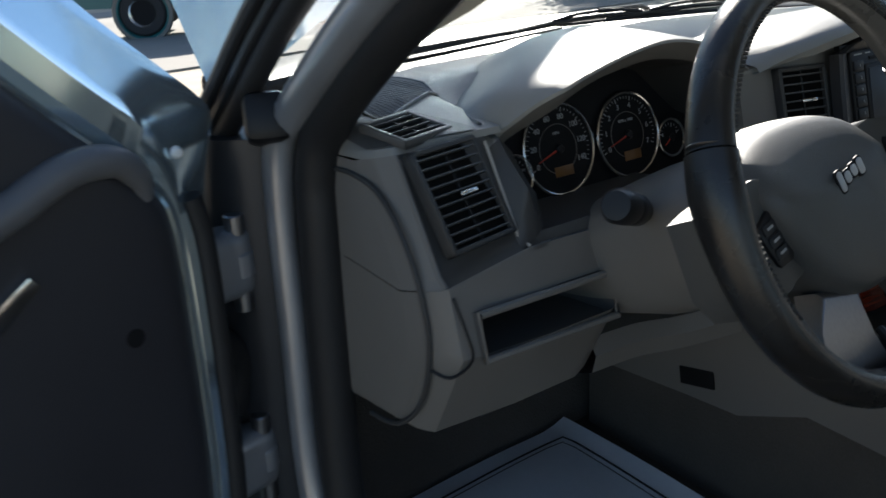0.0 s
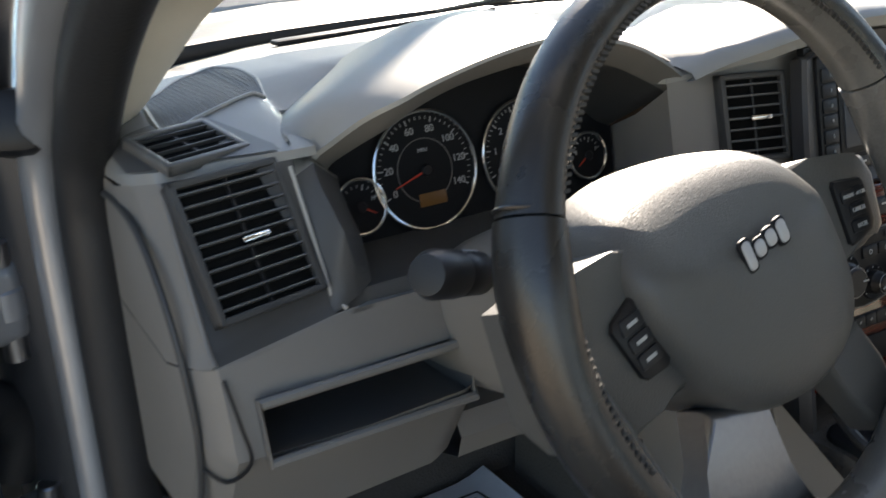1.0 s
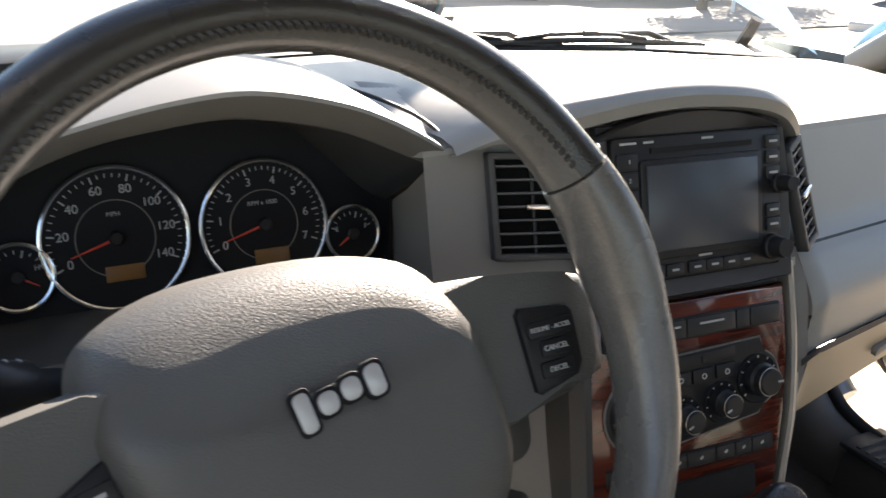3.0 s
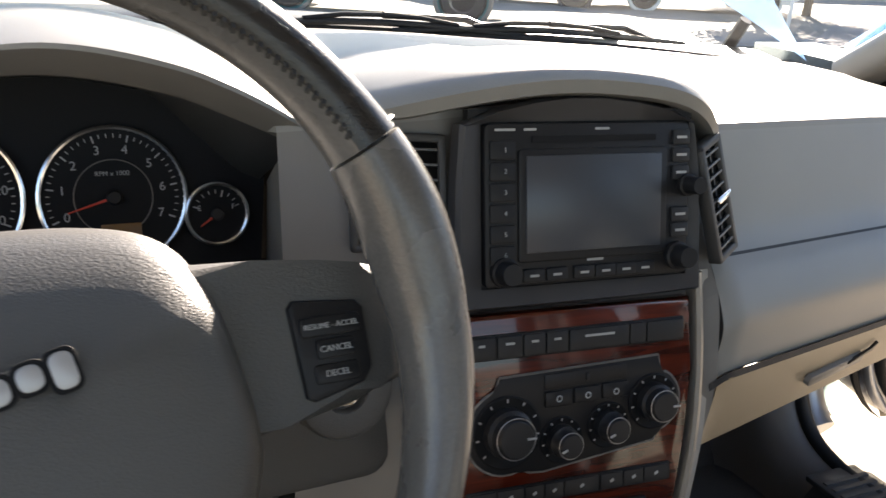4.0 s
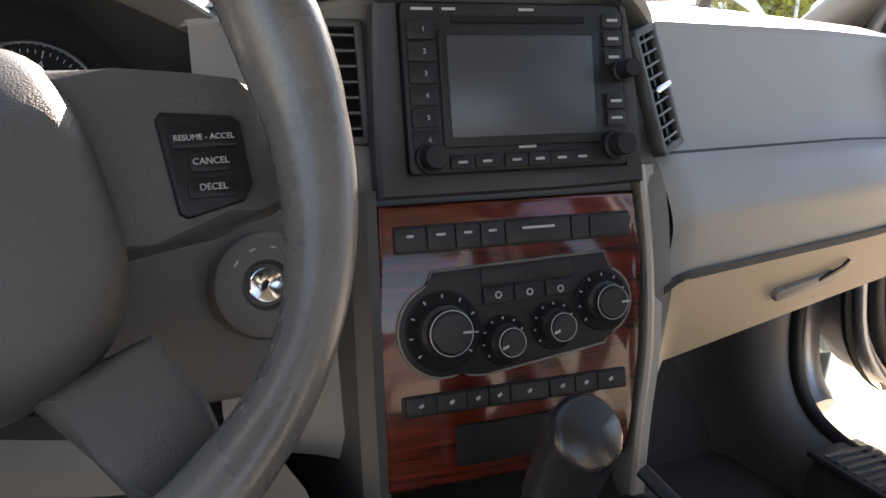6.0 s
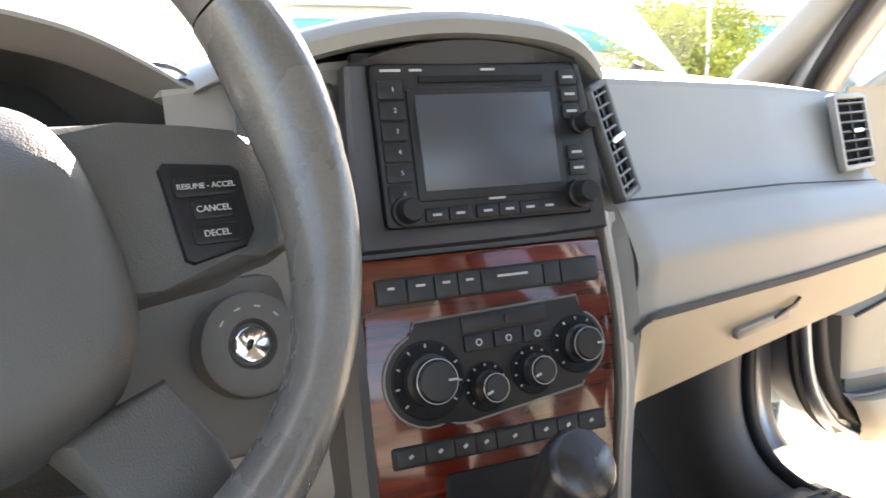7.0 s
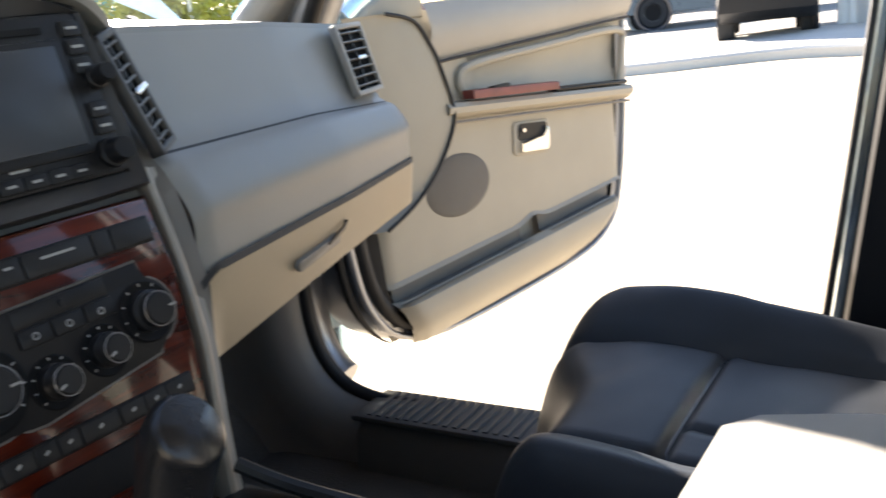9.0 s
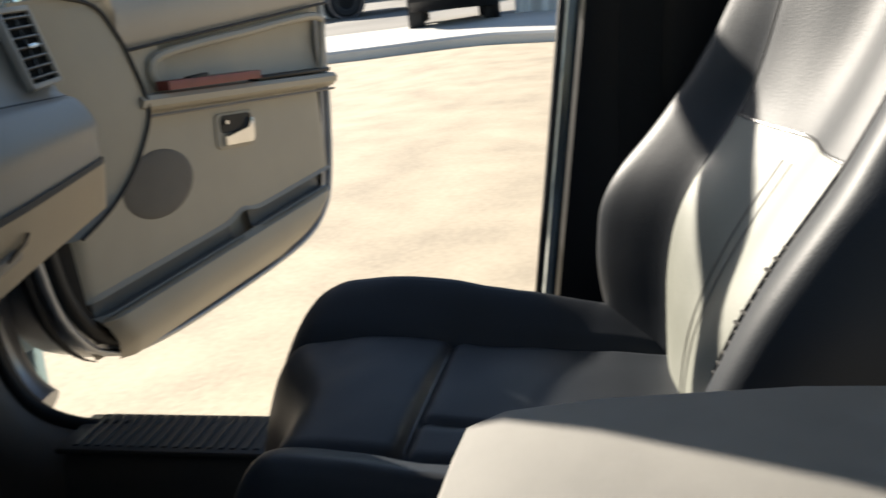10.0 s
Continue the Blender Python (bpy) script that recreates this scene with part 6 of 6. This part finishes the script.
    # loudspeaker grille
    sp = part("speaker_grille", lathe([(0.0, 0.006), (0.05, 0.0055), (0.075, 0.0045), (0.084, 0.002), (0.088, -0.002)], basis((0.165, 0.008, 0.756), (1, 0, 0), (0, 0, 1), (0, -1, 0)) @ Matrix.Diagonal((1.02, 0.66, 1, 1)), 44), M_MESH, d, "grey round loudspeaker grille")
    # inner release
    hm = basis((0.384, 0.004, 0.801), (1, 0, -0.1), (0.1, 0, 1), (0, -1, 0))
    hb = part("release_bezel", prism(rounded(0.114, 0.064, 0.012, 4), -0.004, 0.002, hm, 0.002), M_DOOR, d, "taupe release bezel")
    part("release_bowl", prism(rounded(0.092, 0.032, 0.010, 4, 0.0, 0.012), 0.001, 0.0035, hm), M_BLACK, hb, "dark release bowl")
    part("release_handle", prism([(-0.042, -0.026), (0.040, -0.026), (0.046, -0.018), (0.047, 0.018), (0.034, 0.020), (0.030, -0.002), (-0.042, -0.006)], 0.002, 0.011, hm, 0.004), M_CHROME, hb, "bright chrome release handle")
    part("lock_pin", disc(0.004, 0.004, 0.006, hm @ pose(-0.034, 0.016, 0.004), 12), M_CHROME, hb)
    # raked window frame
    fr = catmull([(-0.03, 0.04, 1.06), (0.06, 0.035, 1.12), (0.22, 0.03, 1.25), (0.42, 0.02, 1.42), (0.60, 0.01, 1.54), (0.80, 0.0, 1.60), (1.0, 0.0, 1.60)], 5)
    part("window_frame", sweep(fr, rounded(0.05, 0.035, 0.012, 2)), M_PAINT, d, "painted window frame")
    part("frame_seal", tube([p + Vector((0.02, -0.012, -0.02)) for p in fr], 0.012, 8), M_RUBBER, d)
    part("rear_frame", tube([(0.75, 0.04, 1.05), (0.84, 0.03, 1.3), (1.0, 0.0, 1.6)], 0.022, 8), M_BLACK, d)
    part("sail", prism([(-0.03, 1.05), (0.12, 1.05), (0.12, 1.085), (0.06, 1.10), (0.0, 1.075)], -0.002, 0.02, basis((0, 0.02, 0), (1, 0, 0), (0, 0, 1), (0, -1, 0)), 0.006), M_DOOR, d, "taupe corner cover")
    for z in (0.62, 0.93):
        hg = part("hinge", box((0.10, 0.05, 0.06), pose(-0.10, 0.155, z), 0.012), M_SHADEPAINT, d, "painted steel hinge")
        part("hinge_pin", disc(0.011, 0.011, 0.09, pose(-0.135, 0.155, z - 0.045), 14, None, 0.002), M_STEEL, hg)
    bl = catmull([(-0.105, 0.11, 0.80), (-0.13, 0.125, 0.78), (-0.145, 0.14, 0.72), (-0.13, 0.15, 0.66)], 5)
    part("cable_boot", tube(bl, 0.022, 10), M_RUBBER, d, "black cable boot")
    part("check_strap", box((0.14, 0.012, 0.03), pose(-0.14, 0.12, 0.79, 0, 0, 6), 0.003), M_STEEL, d)
    return d


passenger_door()


def driver_door():
    """The driver's door, standing open: trim darkened for shade up to the raked frame, painted flange, seal and hinges.
    """
    d = thing("driver_door", "open driver door with trim darkened for shade", "car door", "front doors")
    d.matrix_world = basis((-0.877, 0.466, 0.03), (-0.978, -0.207, 0), (-0.207, 0.978, 0), (0, 0, 1))
    edge = catmull([(0.554, 0, 0.470), (0.254, 0, 0.455), (0.062, 0, 0.465), (0.018, 0, 0.520), (0.005, 0, 0.655), (-0.000, 0, 0.755), (-0.000, 0, 0.939), (0.004, 0, 0.998), (0.012, 0, 1.022), (0.028, 0, 1.043), (0.055, 0, 1.073), (0.095, 0, 1.113), (0.304, 0, 1.318), (0.504, 0, 1.450), (0.754, 0, 1.500)], 6)
    lip = catmull([(0.554, 0, 0.450), (0.254, 0, 0.435), (0.054, 0, 0.440), (-0.002, 0, 0.500), (-0.015, 0, 0.655), (-0.019, 0, 0.755), (-0.021, 0, 0.939), (-0.014, 0, 1.003), (-0.005, 0, 1.034), (0.007, 0, 1.070), (0.026, 0, 1.107), (0.074, 0, 1.153), (0.284, 0, 1.355), (0.504, 0, 1.490), (0.754, 0, 1.540)], 6)
    rim_ = catmull([(0.554, 0, 0.420), (0.254, 0, 0.400), (0.030, 0, 0.410), (-0.042, 0, 0.480), (-0.051, 0, 0.655), (-0.054, 0, 0.755), (-0.053, 0, 0.939), (-0.062, 0, 1.020), (-0.080, 0, 1.085), (-0.066, 0, 1.112), (-0.019, 0, 1.156), (0.041, 0, 1.212), (0.254, 0, 1.420), (0.504, 0, 1.555), (0.754, 0, 1.600)], 6)
    bm = loft([[a + Vector((0, 0.010, 0)), a * 0.6 + b * 0.4 + Vector((0, -0.001, 0)), b + Vector((0, 0.002, 0)), b * 0.8 + c * 0.2 + Vector((0, 0.016, 0)), b * 0.2 + c * 0.8 + Vector((0, 0.026, 0)), c + Vector((0, 0.034, 0)), c + Vector((0, 0.09, 0))] for a, b, c in zip(edge, lip, rim_)])
    part("shell", bm, M_PAINT, d, "pale painted door shell and window frame")
    part("outer_skin", loft([[Vector((x, 0.10 + 0.03 * math.sin(math.pi * (z - 0.45) / 0.6), z)) for x in (-0.08, 0.2, 0.5, 0.82)] for z in (0.45, 0.6, 0.75, 0.9, 1.04)]), M_PAINT, d)
    low = [p + Vector((-0.014, 0.010, 0)) for p in lip[14:45]]
    part("door_seal", tube(low, 0.013, 10), M_RUBBER, d, "black rubber door seal")
    # trim: one moulded panel with the sail corner running up the frame
    def rear(z):
        return float(np.interp(z, (0.45, 0.52, 0.60, 1.10, 1.14, 1.20, 1.30), (0.55, 0.70, 0.78, 0.80, 0.45, 0.36, 0.42)))

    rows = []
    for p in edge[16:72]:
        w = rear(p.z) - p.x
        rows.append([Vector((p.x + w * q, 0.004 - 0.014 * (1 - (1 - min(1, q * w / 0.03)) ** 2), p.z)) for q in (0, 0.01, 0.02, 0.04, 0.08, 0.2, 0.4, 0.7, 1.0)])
    part("trim_panel", loft(rows), M_SHADETRIM, d, "moulded trim with shade in its colour")
    roll = catmull([(0.030, 0.0, 1.030), (0.037, -0.006, 1.054), (0.058, -0.011, 1.075), (0.085, -0.013, 1.081), (0.111, -0.014, 1.079), (0.140, -0.015, 1.069), (0.168, -0.017, 1.058), (0.25, -0.02, 1.035), (0.40, -0.02, 1.018), (0.734, -0.02, 1.01)], 5)
    # paler grey along the roll is its highlight, put into the colour
    part("belt_roll", tube(roll, [float(np.interp(k, (0, 6, 14, 45), (0.008, 0.014, 0.017, 0.018))) for k in range(len(roll))], 12), M_GREYTRIM, d, "padded roll with its highlight in the grey")
    part("screw_hole", disc(0.010, 0.010, 0.002, basis((0.071, -0.0095, 0.896), (1, 0, 0), (0, 0, 1), (0, -1, 0)), 16), M_FACE, d, "dark screw hole")
    for x, z in ((0.002, 1.056), (-0.019, 1.064)):
        part("clip", disc(0.007, 0.005, 0.006, basis((x, 0.012, z), (1, 0, 0), (0, 0, 1), (0, -1, 0)), 12, None, 0.001), M_WHITE, d, "white plastic clip")
    part("release_handle", prism([(-0.03, -0.012), (0.035, -0.012), (0.038, 0.010), (-0.03, 0.004)], 0.010, 0.018, basis((0.185, 0, 0.975), (0.8, 0, -0.6), (0.6, 0, 0.8), (0, -1, 0)), 0.003), M_CHROME, d, "bright chrome release handle")
    for z in (0.64, 0.905):
        hg = part("hinge", box((0.085, 0.05, 0.085), pose(-0.080, 0.065, z), 0.016, 3), M_JAMB, d, "painted steel hinge")
        part("hinge_pin", disc(0.012, 0.012, 0.12, pose(-0.105, 0.055, z - 0.06), 14, None, 0.002), M_STEEL, hg)
        part("knuckle", disc(0.018, 0.018, 0.03, pose(-0.105, 0.055, z - 0.015), 16, None, 0.003), M_JAMB, hg)
    part("cable_boot", tube(catmull([(-0.046, 0.06, 0.803), (-0.078, 0.075, 0.795), (-0.098, 0.085, 0.755), (-0.082, 0.09, 0.707)], 5), 0.026, 12), M_RUBBER, d, "black cable boot")
    part("check_strap", box((0.12, 0.012, 0.03), pose(-0.10, 0.05, 0.55, 0, 0, 6), 0.003), M_STEEL, d)
    return d


driver_door()

# ---- driver's footwell ----
def mat_z(x, y):
    """Height of the creased paper mat on the carpet."""
    return 0.430 + 0.006 * math.sin(9 * x + 7 * y) + 0.018 * max(0, (x + 0.25) / 0.07) ** 2


bm = loft([[Vector((-0.66 + 0.475 * i / 20, 0.628 - 0.44 * j / 20, mat_z(-0.66 + 0.475 * i / 20, 0.628 - 0.44 * j / 20))) for i in range(21)] for j in range(21)])
bmesh.ops.solidify(bm, geom=list(bm.faces), thickness=0.002)
mat_ = part("floor_mat", bm, M_PAPER)
tagged(mat_, "white paper floor mat with a printed border line", "floor mat")
for d, w in ((0.034, 0.0022), (0.044, 0.0011)):
    line = [Vector((-0.64 + (0.455 - d) * k / 12, 0.628 - d, 0)) for k in range(12)] + [Vector((-0.185 - d - 0.004, 0.628 - d - 0.004, 0))] + [Vector((-0.185 - d, 0.628 - d - 0.36 * k / 12, 0)) for k in range(1, 13)]
    part("border_line", tube([Vector((p.x, p.y, mat_z(p.x, p.y) + 0.0018)) for p in line], w, 6, None, True, 0.3), M_SATIN, mat_, "dark printed border line")
pedals = thing("brake_pedal", "black rubber brake pedal below the dashboard", "pedal")
part("pad", box((0.13, 0.02, 0.07), pose(-0.36, 0.56, 0.60, 25, 0, 0), 0.008), M_RUBBER, pedals)
part("arm", tube([(-0.35, 0.57, 0.61), (-0.33, 0.64, 0.72), (-0.33, 0.68, 0.90)], 0.012, 8), M_BLACK, pedals)
rel = thing("bonnet_release", "black release lever on the kick panel", "lever")
part("lever", box((0.012, 0.05, 0.09), pose(-0.70, 0.50, 0.66), 0.006), M_BLACK, rel)


# ---- vehicles on the street ----
def road_wheel(parent, x, y, r, w, m=M_CHROME):
    t = part("wheel", lathe([(r * 0.62, -w / 2), (r * 0.93, -w / 2), (r, -w / 2 + 0.03), (r, w / 2 - 0.03), (r * 0.93, w / 2), (r * 0.62, w / 2)], basis((x, y, r), (1, 0, 0), (0, 0, 1), (0, -1, 0)), 28), M_TYRE, parent, "black tyre")
    part("rim", lathe([(0, w * 0.30), (r * 0.16, w * 0.32), (r * 0.2, w * 0.18), (r * 0.5, w * 0.25), (r * 0.62, w * 0.48), (r * 0.62, -w * 0.4)], basis((x, y, r), (1, 0, 0), (0, 0, 1), (0, -1, 0)), 24), m, t, "bright wheel rim")
    for k in range(5):
        a = 2 * math.pi * k / 5
        part("rim_hole", disc(r * 0.09, r * 0.09, 0.01, basis((x + r * 0.38 * math.cos(a), y - w * 0.22, r + r * 0.38 * math.sin(a)), (1, 0, 0), (0, 0, 1), (0, -1, 0)), 8), M_FACE, t)


def vehicle(name, label, category, m, paint, length, width, side, wheels, r, glass):
    """A parked vehicle: x forward, its near side at y = 0. side: outline in x, z. glass: window outlines."""
    v = thing(name, label, category)
    v.matrix_world = m
    secs = []
    for y, k in ((0.0, 0.93), (0.06, 1.0), (width / 2, 1.03), (width - 0.06, 1.0), (width, 0.93)):
        secs.append([Vector((x, y + (0.22 * max(0, z - 1.05) * (1 if y < width / 2 else -1) if y != width / 2 else 0), 0.55 + (z - 0.55) * (1 if z < 1 else 0.98 + 0.02 * k))) for x, z in side])
    part("body", loft(secs, closed=True, cap=True), paint, v)
    for x in wheels:
        part("arch", torus(r * 1.16, 0.05, basis((x, -0.01, r), (1, 0, 0), (0, 0, 1), (0, -1, 0)), 28, 6), paint, v)
        part("arch_well", disc(r * 1.12, r * 1.12, 0.02, basis((x, 0.0, r), (1, 0, 0), (0, 0, 1), (0, -1, 0)), 24), M_FACE, v)
        road_wheel(v, x, 0.06, r, 0.24)
        road_wheel(v, x, width - 0.06, r, 0.24)
    for g in glass:
        part("window", prism(g, 0, 0.01, basis((0, 0.10, 0), (1, 0, 0), (0, 0.2, 0.98), (0, -0.98, 0.2))), M_GLASSCAR, v, "dark side window")
    return v


truck_side = [(-1.15, 0.62), (-1.15, 1.12), (-0.9, 1.14), (0.62, 1.12), (0.70, 1.60), (0.85, 1.68), (1.6, 1.67), (1.75, 1.62), (2.2, 1.16), (2.6, 1.10), (3.1, 1.05), (3.38, 0.98), (3.46, 0.80), (3.46, 0.55), (3.1, 0.42), (-0.9, 0.45)]
tr = vehicle("pickup_truck", "teal pickup truck parked on the street", "pickup truck", pose(3.85, 14.6, fall(14.0) + 0.03, 0, 0, -32), M_TEAL, 5.2, 1.6, truck_side, (0.0, 2.83), 0.36, [[(0.82, 1.14), (0.86, 1.58), (1.62, 1.58), (2.02, 1.16)]])
part("bumper", box((0.18, 1.62, 0.20), pose(3.50, 0.80, 0.55), 0.05), M_CHROME, tr, "chrome front bumper")
part("headlight", box((0.08, 0.34, 0.17), pose(3.42, 0.22, 0.84), 0.03), M_WHITE, tr, "clear headlight")
part("indicator", box((0.10, 0.06, 0.16), pose(3.36, 0.02, 0.85), 0.02), mat("amber lens", (0.7, 0.25, 0.03), 0.2, bump=0), tr, "amber corner lamp")
part("grille", box((0.05, 0.9, 0.22), pose(3.45, 0.80, 0.84), 0.02), M_BLACK, tr)
for x in (0.0, 2.83):
    part("flare", torus(0.44, 0.045, basis((x, -0.02, 0.36), (1, 0, 0), (0, 0, 1), (0, -1, 0)), 28, 6), M_GREY, tr, "grey wheel arch flare")
part("door_line", box((0.012, 0.008, 0.55), pose(0.72, -0.002, 0.85)), M_BLACK, tr)
part("door_line", box((0.012, 0.008, 0.55), pose(2.05, -0.002, 0.82)), M_BLACK, tr)
part("step", box((1.6, 0.08, 0.06), pose(1.4, -0.03, 0.42), 0.02), M_BLACK, tr)
sedan = [(-2.2, 0.45), (-2.25, 0.85), (-1.6, 0.98), (-1.0, 1.38), (0.4, 1.42), (1.2, 1.0), (2.1, 0.86), (2.25, 0.5), (1.9, 0.28), (-1.9, 0.28)]
suv = [(-2.2, 0.5), (-2.25, 1.0), (-2.0, 1.68), (0.5, 1.72), (1.1, 1.15), (2.1, 1.02), (2.25, 0.55), (1.9, 0.35), (-1.9, 0.35)]
vehicle("parked_car", "dark blue parked car across the street", "car", pose(9.6, 17.6, fall(17.6) + 0.03, 0, 0, -38), M_DARK, 4.5, 1.75, sedan, (-1.35, 1.35), 0.31, [[(-1.3, 1.0), (-0.9, 1.32), (0.3, 1.35), (0.9, 1.0)]])
vehicle("parked_car", "white parked car across the street", "car", pose(13.5, 16.0, fall(16.0) + 0.03, 0, 0, -20), M_WHITE, 4.5, 1.75, sedan, (-1.35, 1.35), 0.31, [[(-1.3, 1.0), (-0.9, 1.32), (0.3, 1.35), (0.9, 1.0)]])
vehicle("parked_car", "dark red parked car on the yard", "car", pose(19.5, 12.6, fall(12.6) + 0.03, 0, 0, -60), mat("dark red paint", (0.16, 0.02, 0.02), 0.3, coat=1, bump=0.02), 4.5, 1.75, suv, (-1.35, 1.35), 0.36, [[(-1.8, 1.1), (-1.7, 1.6), (0.3, 1.62), (0.9, 1.1)]])
vehicle("parked_car", "black off-road car by the pale wall", "car", pose(15.2, 2.19, fall(2.9) + 0.025, 0, 0, 11.5), M_BLACK, 4.0, 1.25, suv, (-1.25, 1.25), 0.36, [[(-1.8, 1.1), (-1.7, 1.6), (0.3, 1.62), (0.9, 1.1)]])
vehicle("parked_car", "white parked car at the far yard", "car", pose(23.5, 9.0, fall(9.0) + 0.025, 0, 0, -70), M_WHITE, 4.5, 1.75, suv, (-1.35, 1.35), 0.36, [[(-1.8, 1.1), (-1.7, 1.6), (0.3, 1.62), (0.9, 1.1)]])
vehicle("parked_car", "dark parked car at the far yard", "car", pose(22.5, 5.6, fall(5.6) + 0.025, 0, 0, -75), M_DARK, 4.5, 1.75, suv, (-1.35, 1.35), 0.36, [[(-1.8, 1.1), (-1.7, 1.6), (0.3, 1.62), (0.9, 1.1)]])

# ---- far buildings and tree ----
wall = thing("pale_wall", "pale grey corrugated metal wall by the yard", "wall")
bm = bmesh.new()
pts = []
for k in range(121):
    q = k / 120
    pts.append((14.2 - 3.6 * q, 1.55 - 8 * q, 0.03 * (1 if (k // 2) % 2 else -1)))
loft([[Vector((x + d, y, 0.0)), Vector((x + d, y, 2.6))] for x, y, d in pts], bm=bm)
part("sheet", bm, M_WHITE, wall)
part("foot", prism([(14.3, 1.6), (10.6, -6.5), (10.8, -6.5), (14.5, 1.6)], 0, 0.16), M_CONCRETE, wall)
part("corner_post", box((0.12, 0.12, 2.7), pose(14.2, 1.6, 1.35), 0.02), M_WHITE, wall)
SHOP_Z = fall(30.0)
shop = thing("shop_building", "pale shop building with a teal fascia", "building")
part("wall", box((26, 6, 4.6), pose(24, 33, SHOP_Z + 2.3), 0.05), M_CONCRETE, shop)
part("roof", box((27, 7, 0.3), pose(24, 33, SHOP_Z + 4.75), 0.05), M_CONCRETE, shop)
part("fascia", box((26.4, 0.5, 1.1), pose(24, 29.8, SHOP_Z + 3.6), 0.05), mat("teal sign paint", (0.01, 0.30, 0.30), 0.4), shop, "teal painted fascia")
for k in range(6):
    wn = part("window", box((2.6, 0.08, 1.8), pose(14 + 4 * k, 29.97, SHOP_Z + 1.5), 0.02), M_GLASSCAR, shop, "dark shop window")
    part("frame", box((2.8, 0.06, 0.10), pose(14 + 4 * k, 29.95, SHOP_Z + 2.45), 0.01), M_WHITE, wn)
house = thing("far_house", "pale low house beyond the yard", "house")
part("wall", box((8, 16, 3.4), pose(40, 6, 1.7), 0.05), M_CONCRETE, house)
part("roof", prism([(-4.4, 0), (4.4, 0), (0, 1.6)], -8.4, 8.4, basis((40, 6, 3.4), (1, 0, 0), (0, 0, 1), (0, -1, 0))), M_GREY, house)
for k in range(4):
    part("window", box((0.1, 1.4, 1.2), pose(35.96, 0.5 + 3.6 * k, 1.7), 0.02), M_GLASSCAR, house, "dark window")


def tree(x, y, h, r, seed):
    rs = random.Random(seed)
    t = thing("tree", "small leafy street tree with yellow-green leaves", "tree")
    t.matrix_world = pose(x, y, fall(y))
    bm = tube(catmull([(0, 0, 0), (0.04, 0.02, h * 0.25), (-0.03, 0.05, h * 0.5), (0.05, 0, h * 0.8)], 4), [0.11 - 0.007 * k for k in range(13)], 8)
    limbs = []
    for k in range(9):
        a = rs.uniform(0, 6.28)
        z0 = h * rs.uniform(0.3, 0.6)
        e = Vector((math.cos(a) * r * 0.75, math.sin(a) * r * 0.75, z0 + h * rs.uniform(0.15, 0.35)))
        tube([(0, 0, z0), e * 0.5 + Vector((0, 0, z0 * 0.5)), e], [0.05, 0.03, 0.012], 6, bm)
        limbs.append(e)
    part("trunk", bm, M_BARK, t)
    bm = bmesh.new()
    for k in range(5200):
        e = rs.choice(limbs) if k % 3 else Vector((0, 0, h * rs.uniform(0.5, 1)))
        p = e + Vector((rs.gauss(0, r * 0.3), rs.gauss(0, r * 0.3), rs.gauss(0, h * 0.11)))
        d1 = Vector((rs.gauss(0, 1), rs.gauss(0, 1), rs.gauss(0, 1))).normalized() * rs.uniform(0.04, 0.075)
        d2 = d1.cross(Vector((rs.gauss(0, 1), rs.gauss(0, 1), rs.gauss(0, 1)))).normalized() * rs.uniform(0.03, 0.05)
        bm.faces.new([bm.verts.new(p + q) for q in (d1, d2, -d1, -d2)])
    part("crown", bm, M_LEAF, t, "", False)["kind"] = "stuff"


tree(12.5, 13.3, 2.5, 0.95, 3)
tree(16.5, 16.0, 3.4, 1.2, 8)
tree(20.0, 22.0, 5.0, 1.8, 5)
pole = thing("sign_pole", "thin white metal pole by the street", "pole")
part("pole", tube([(12.6, 12.6, fall(12.6)), (12.65, 12.6, 3.2)], 0.035, 8), M_WHITE, pole)
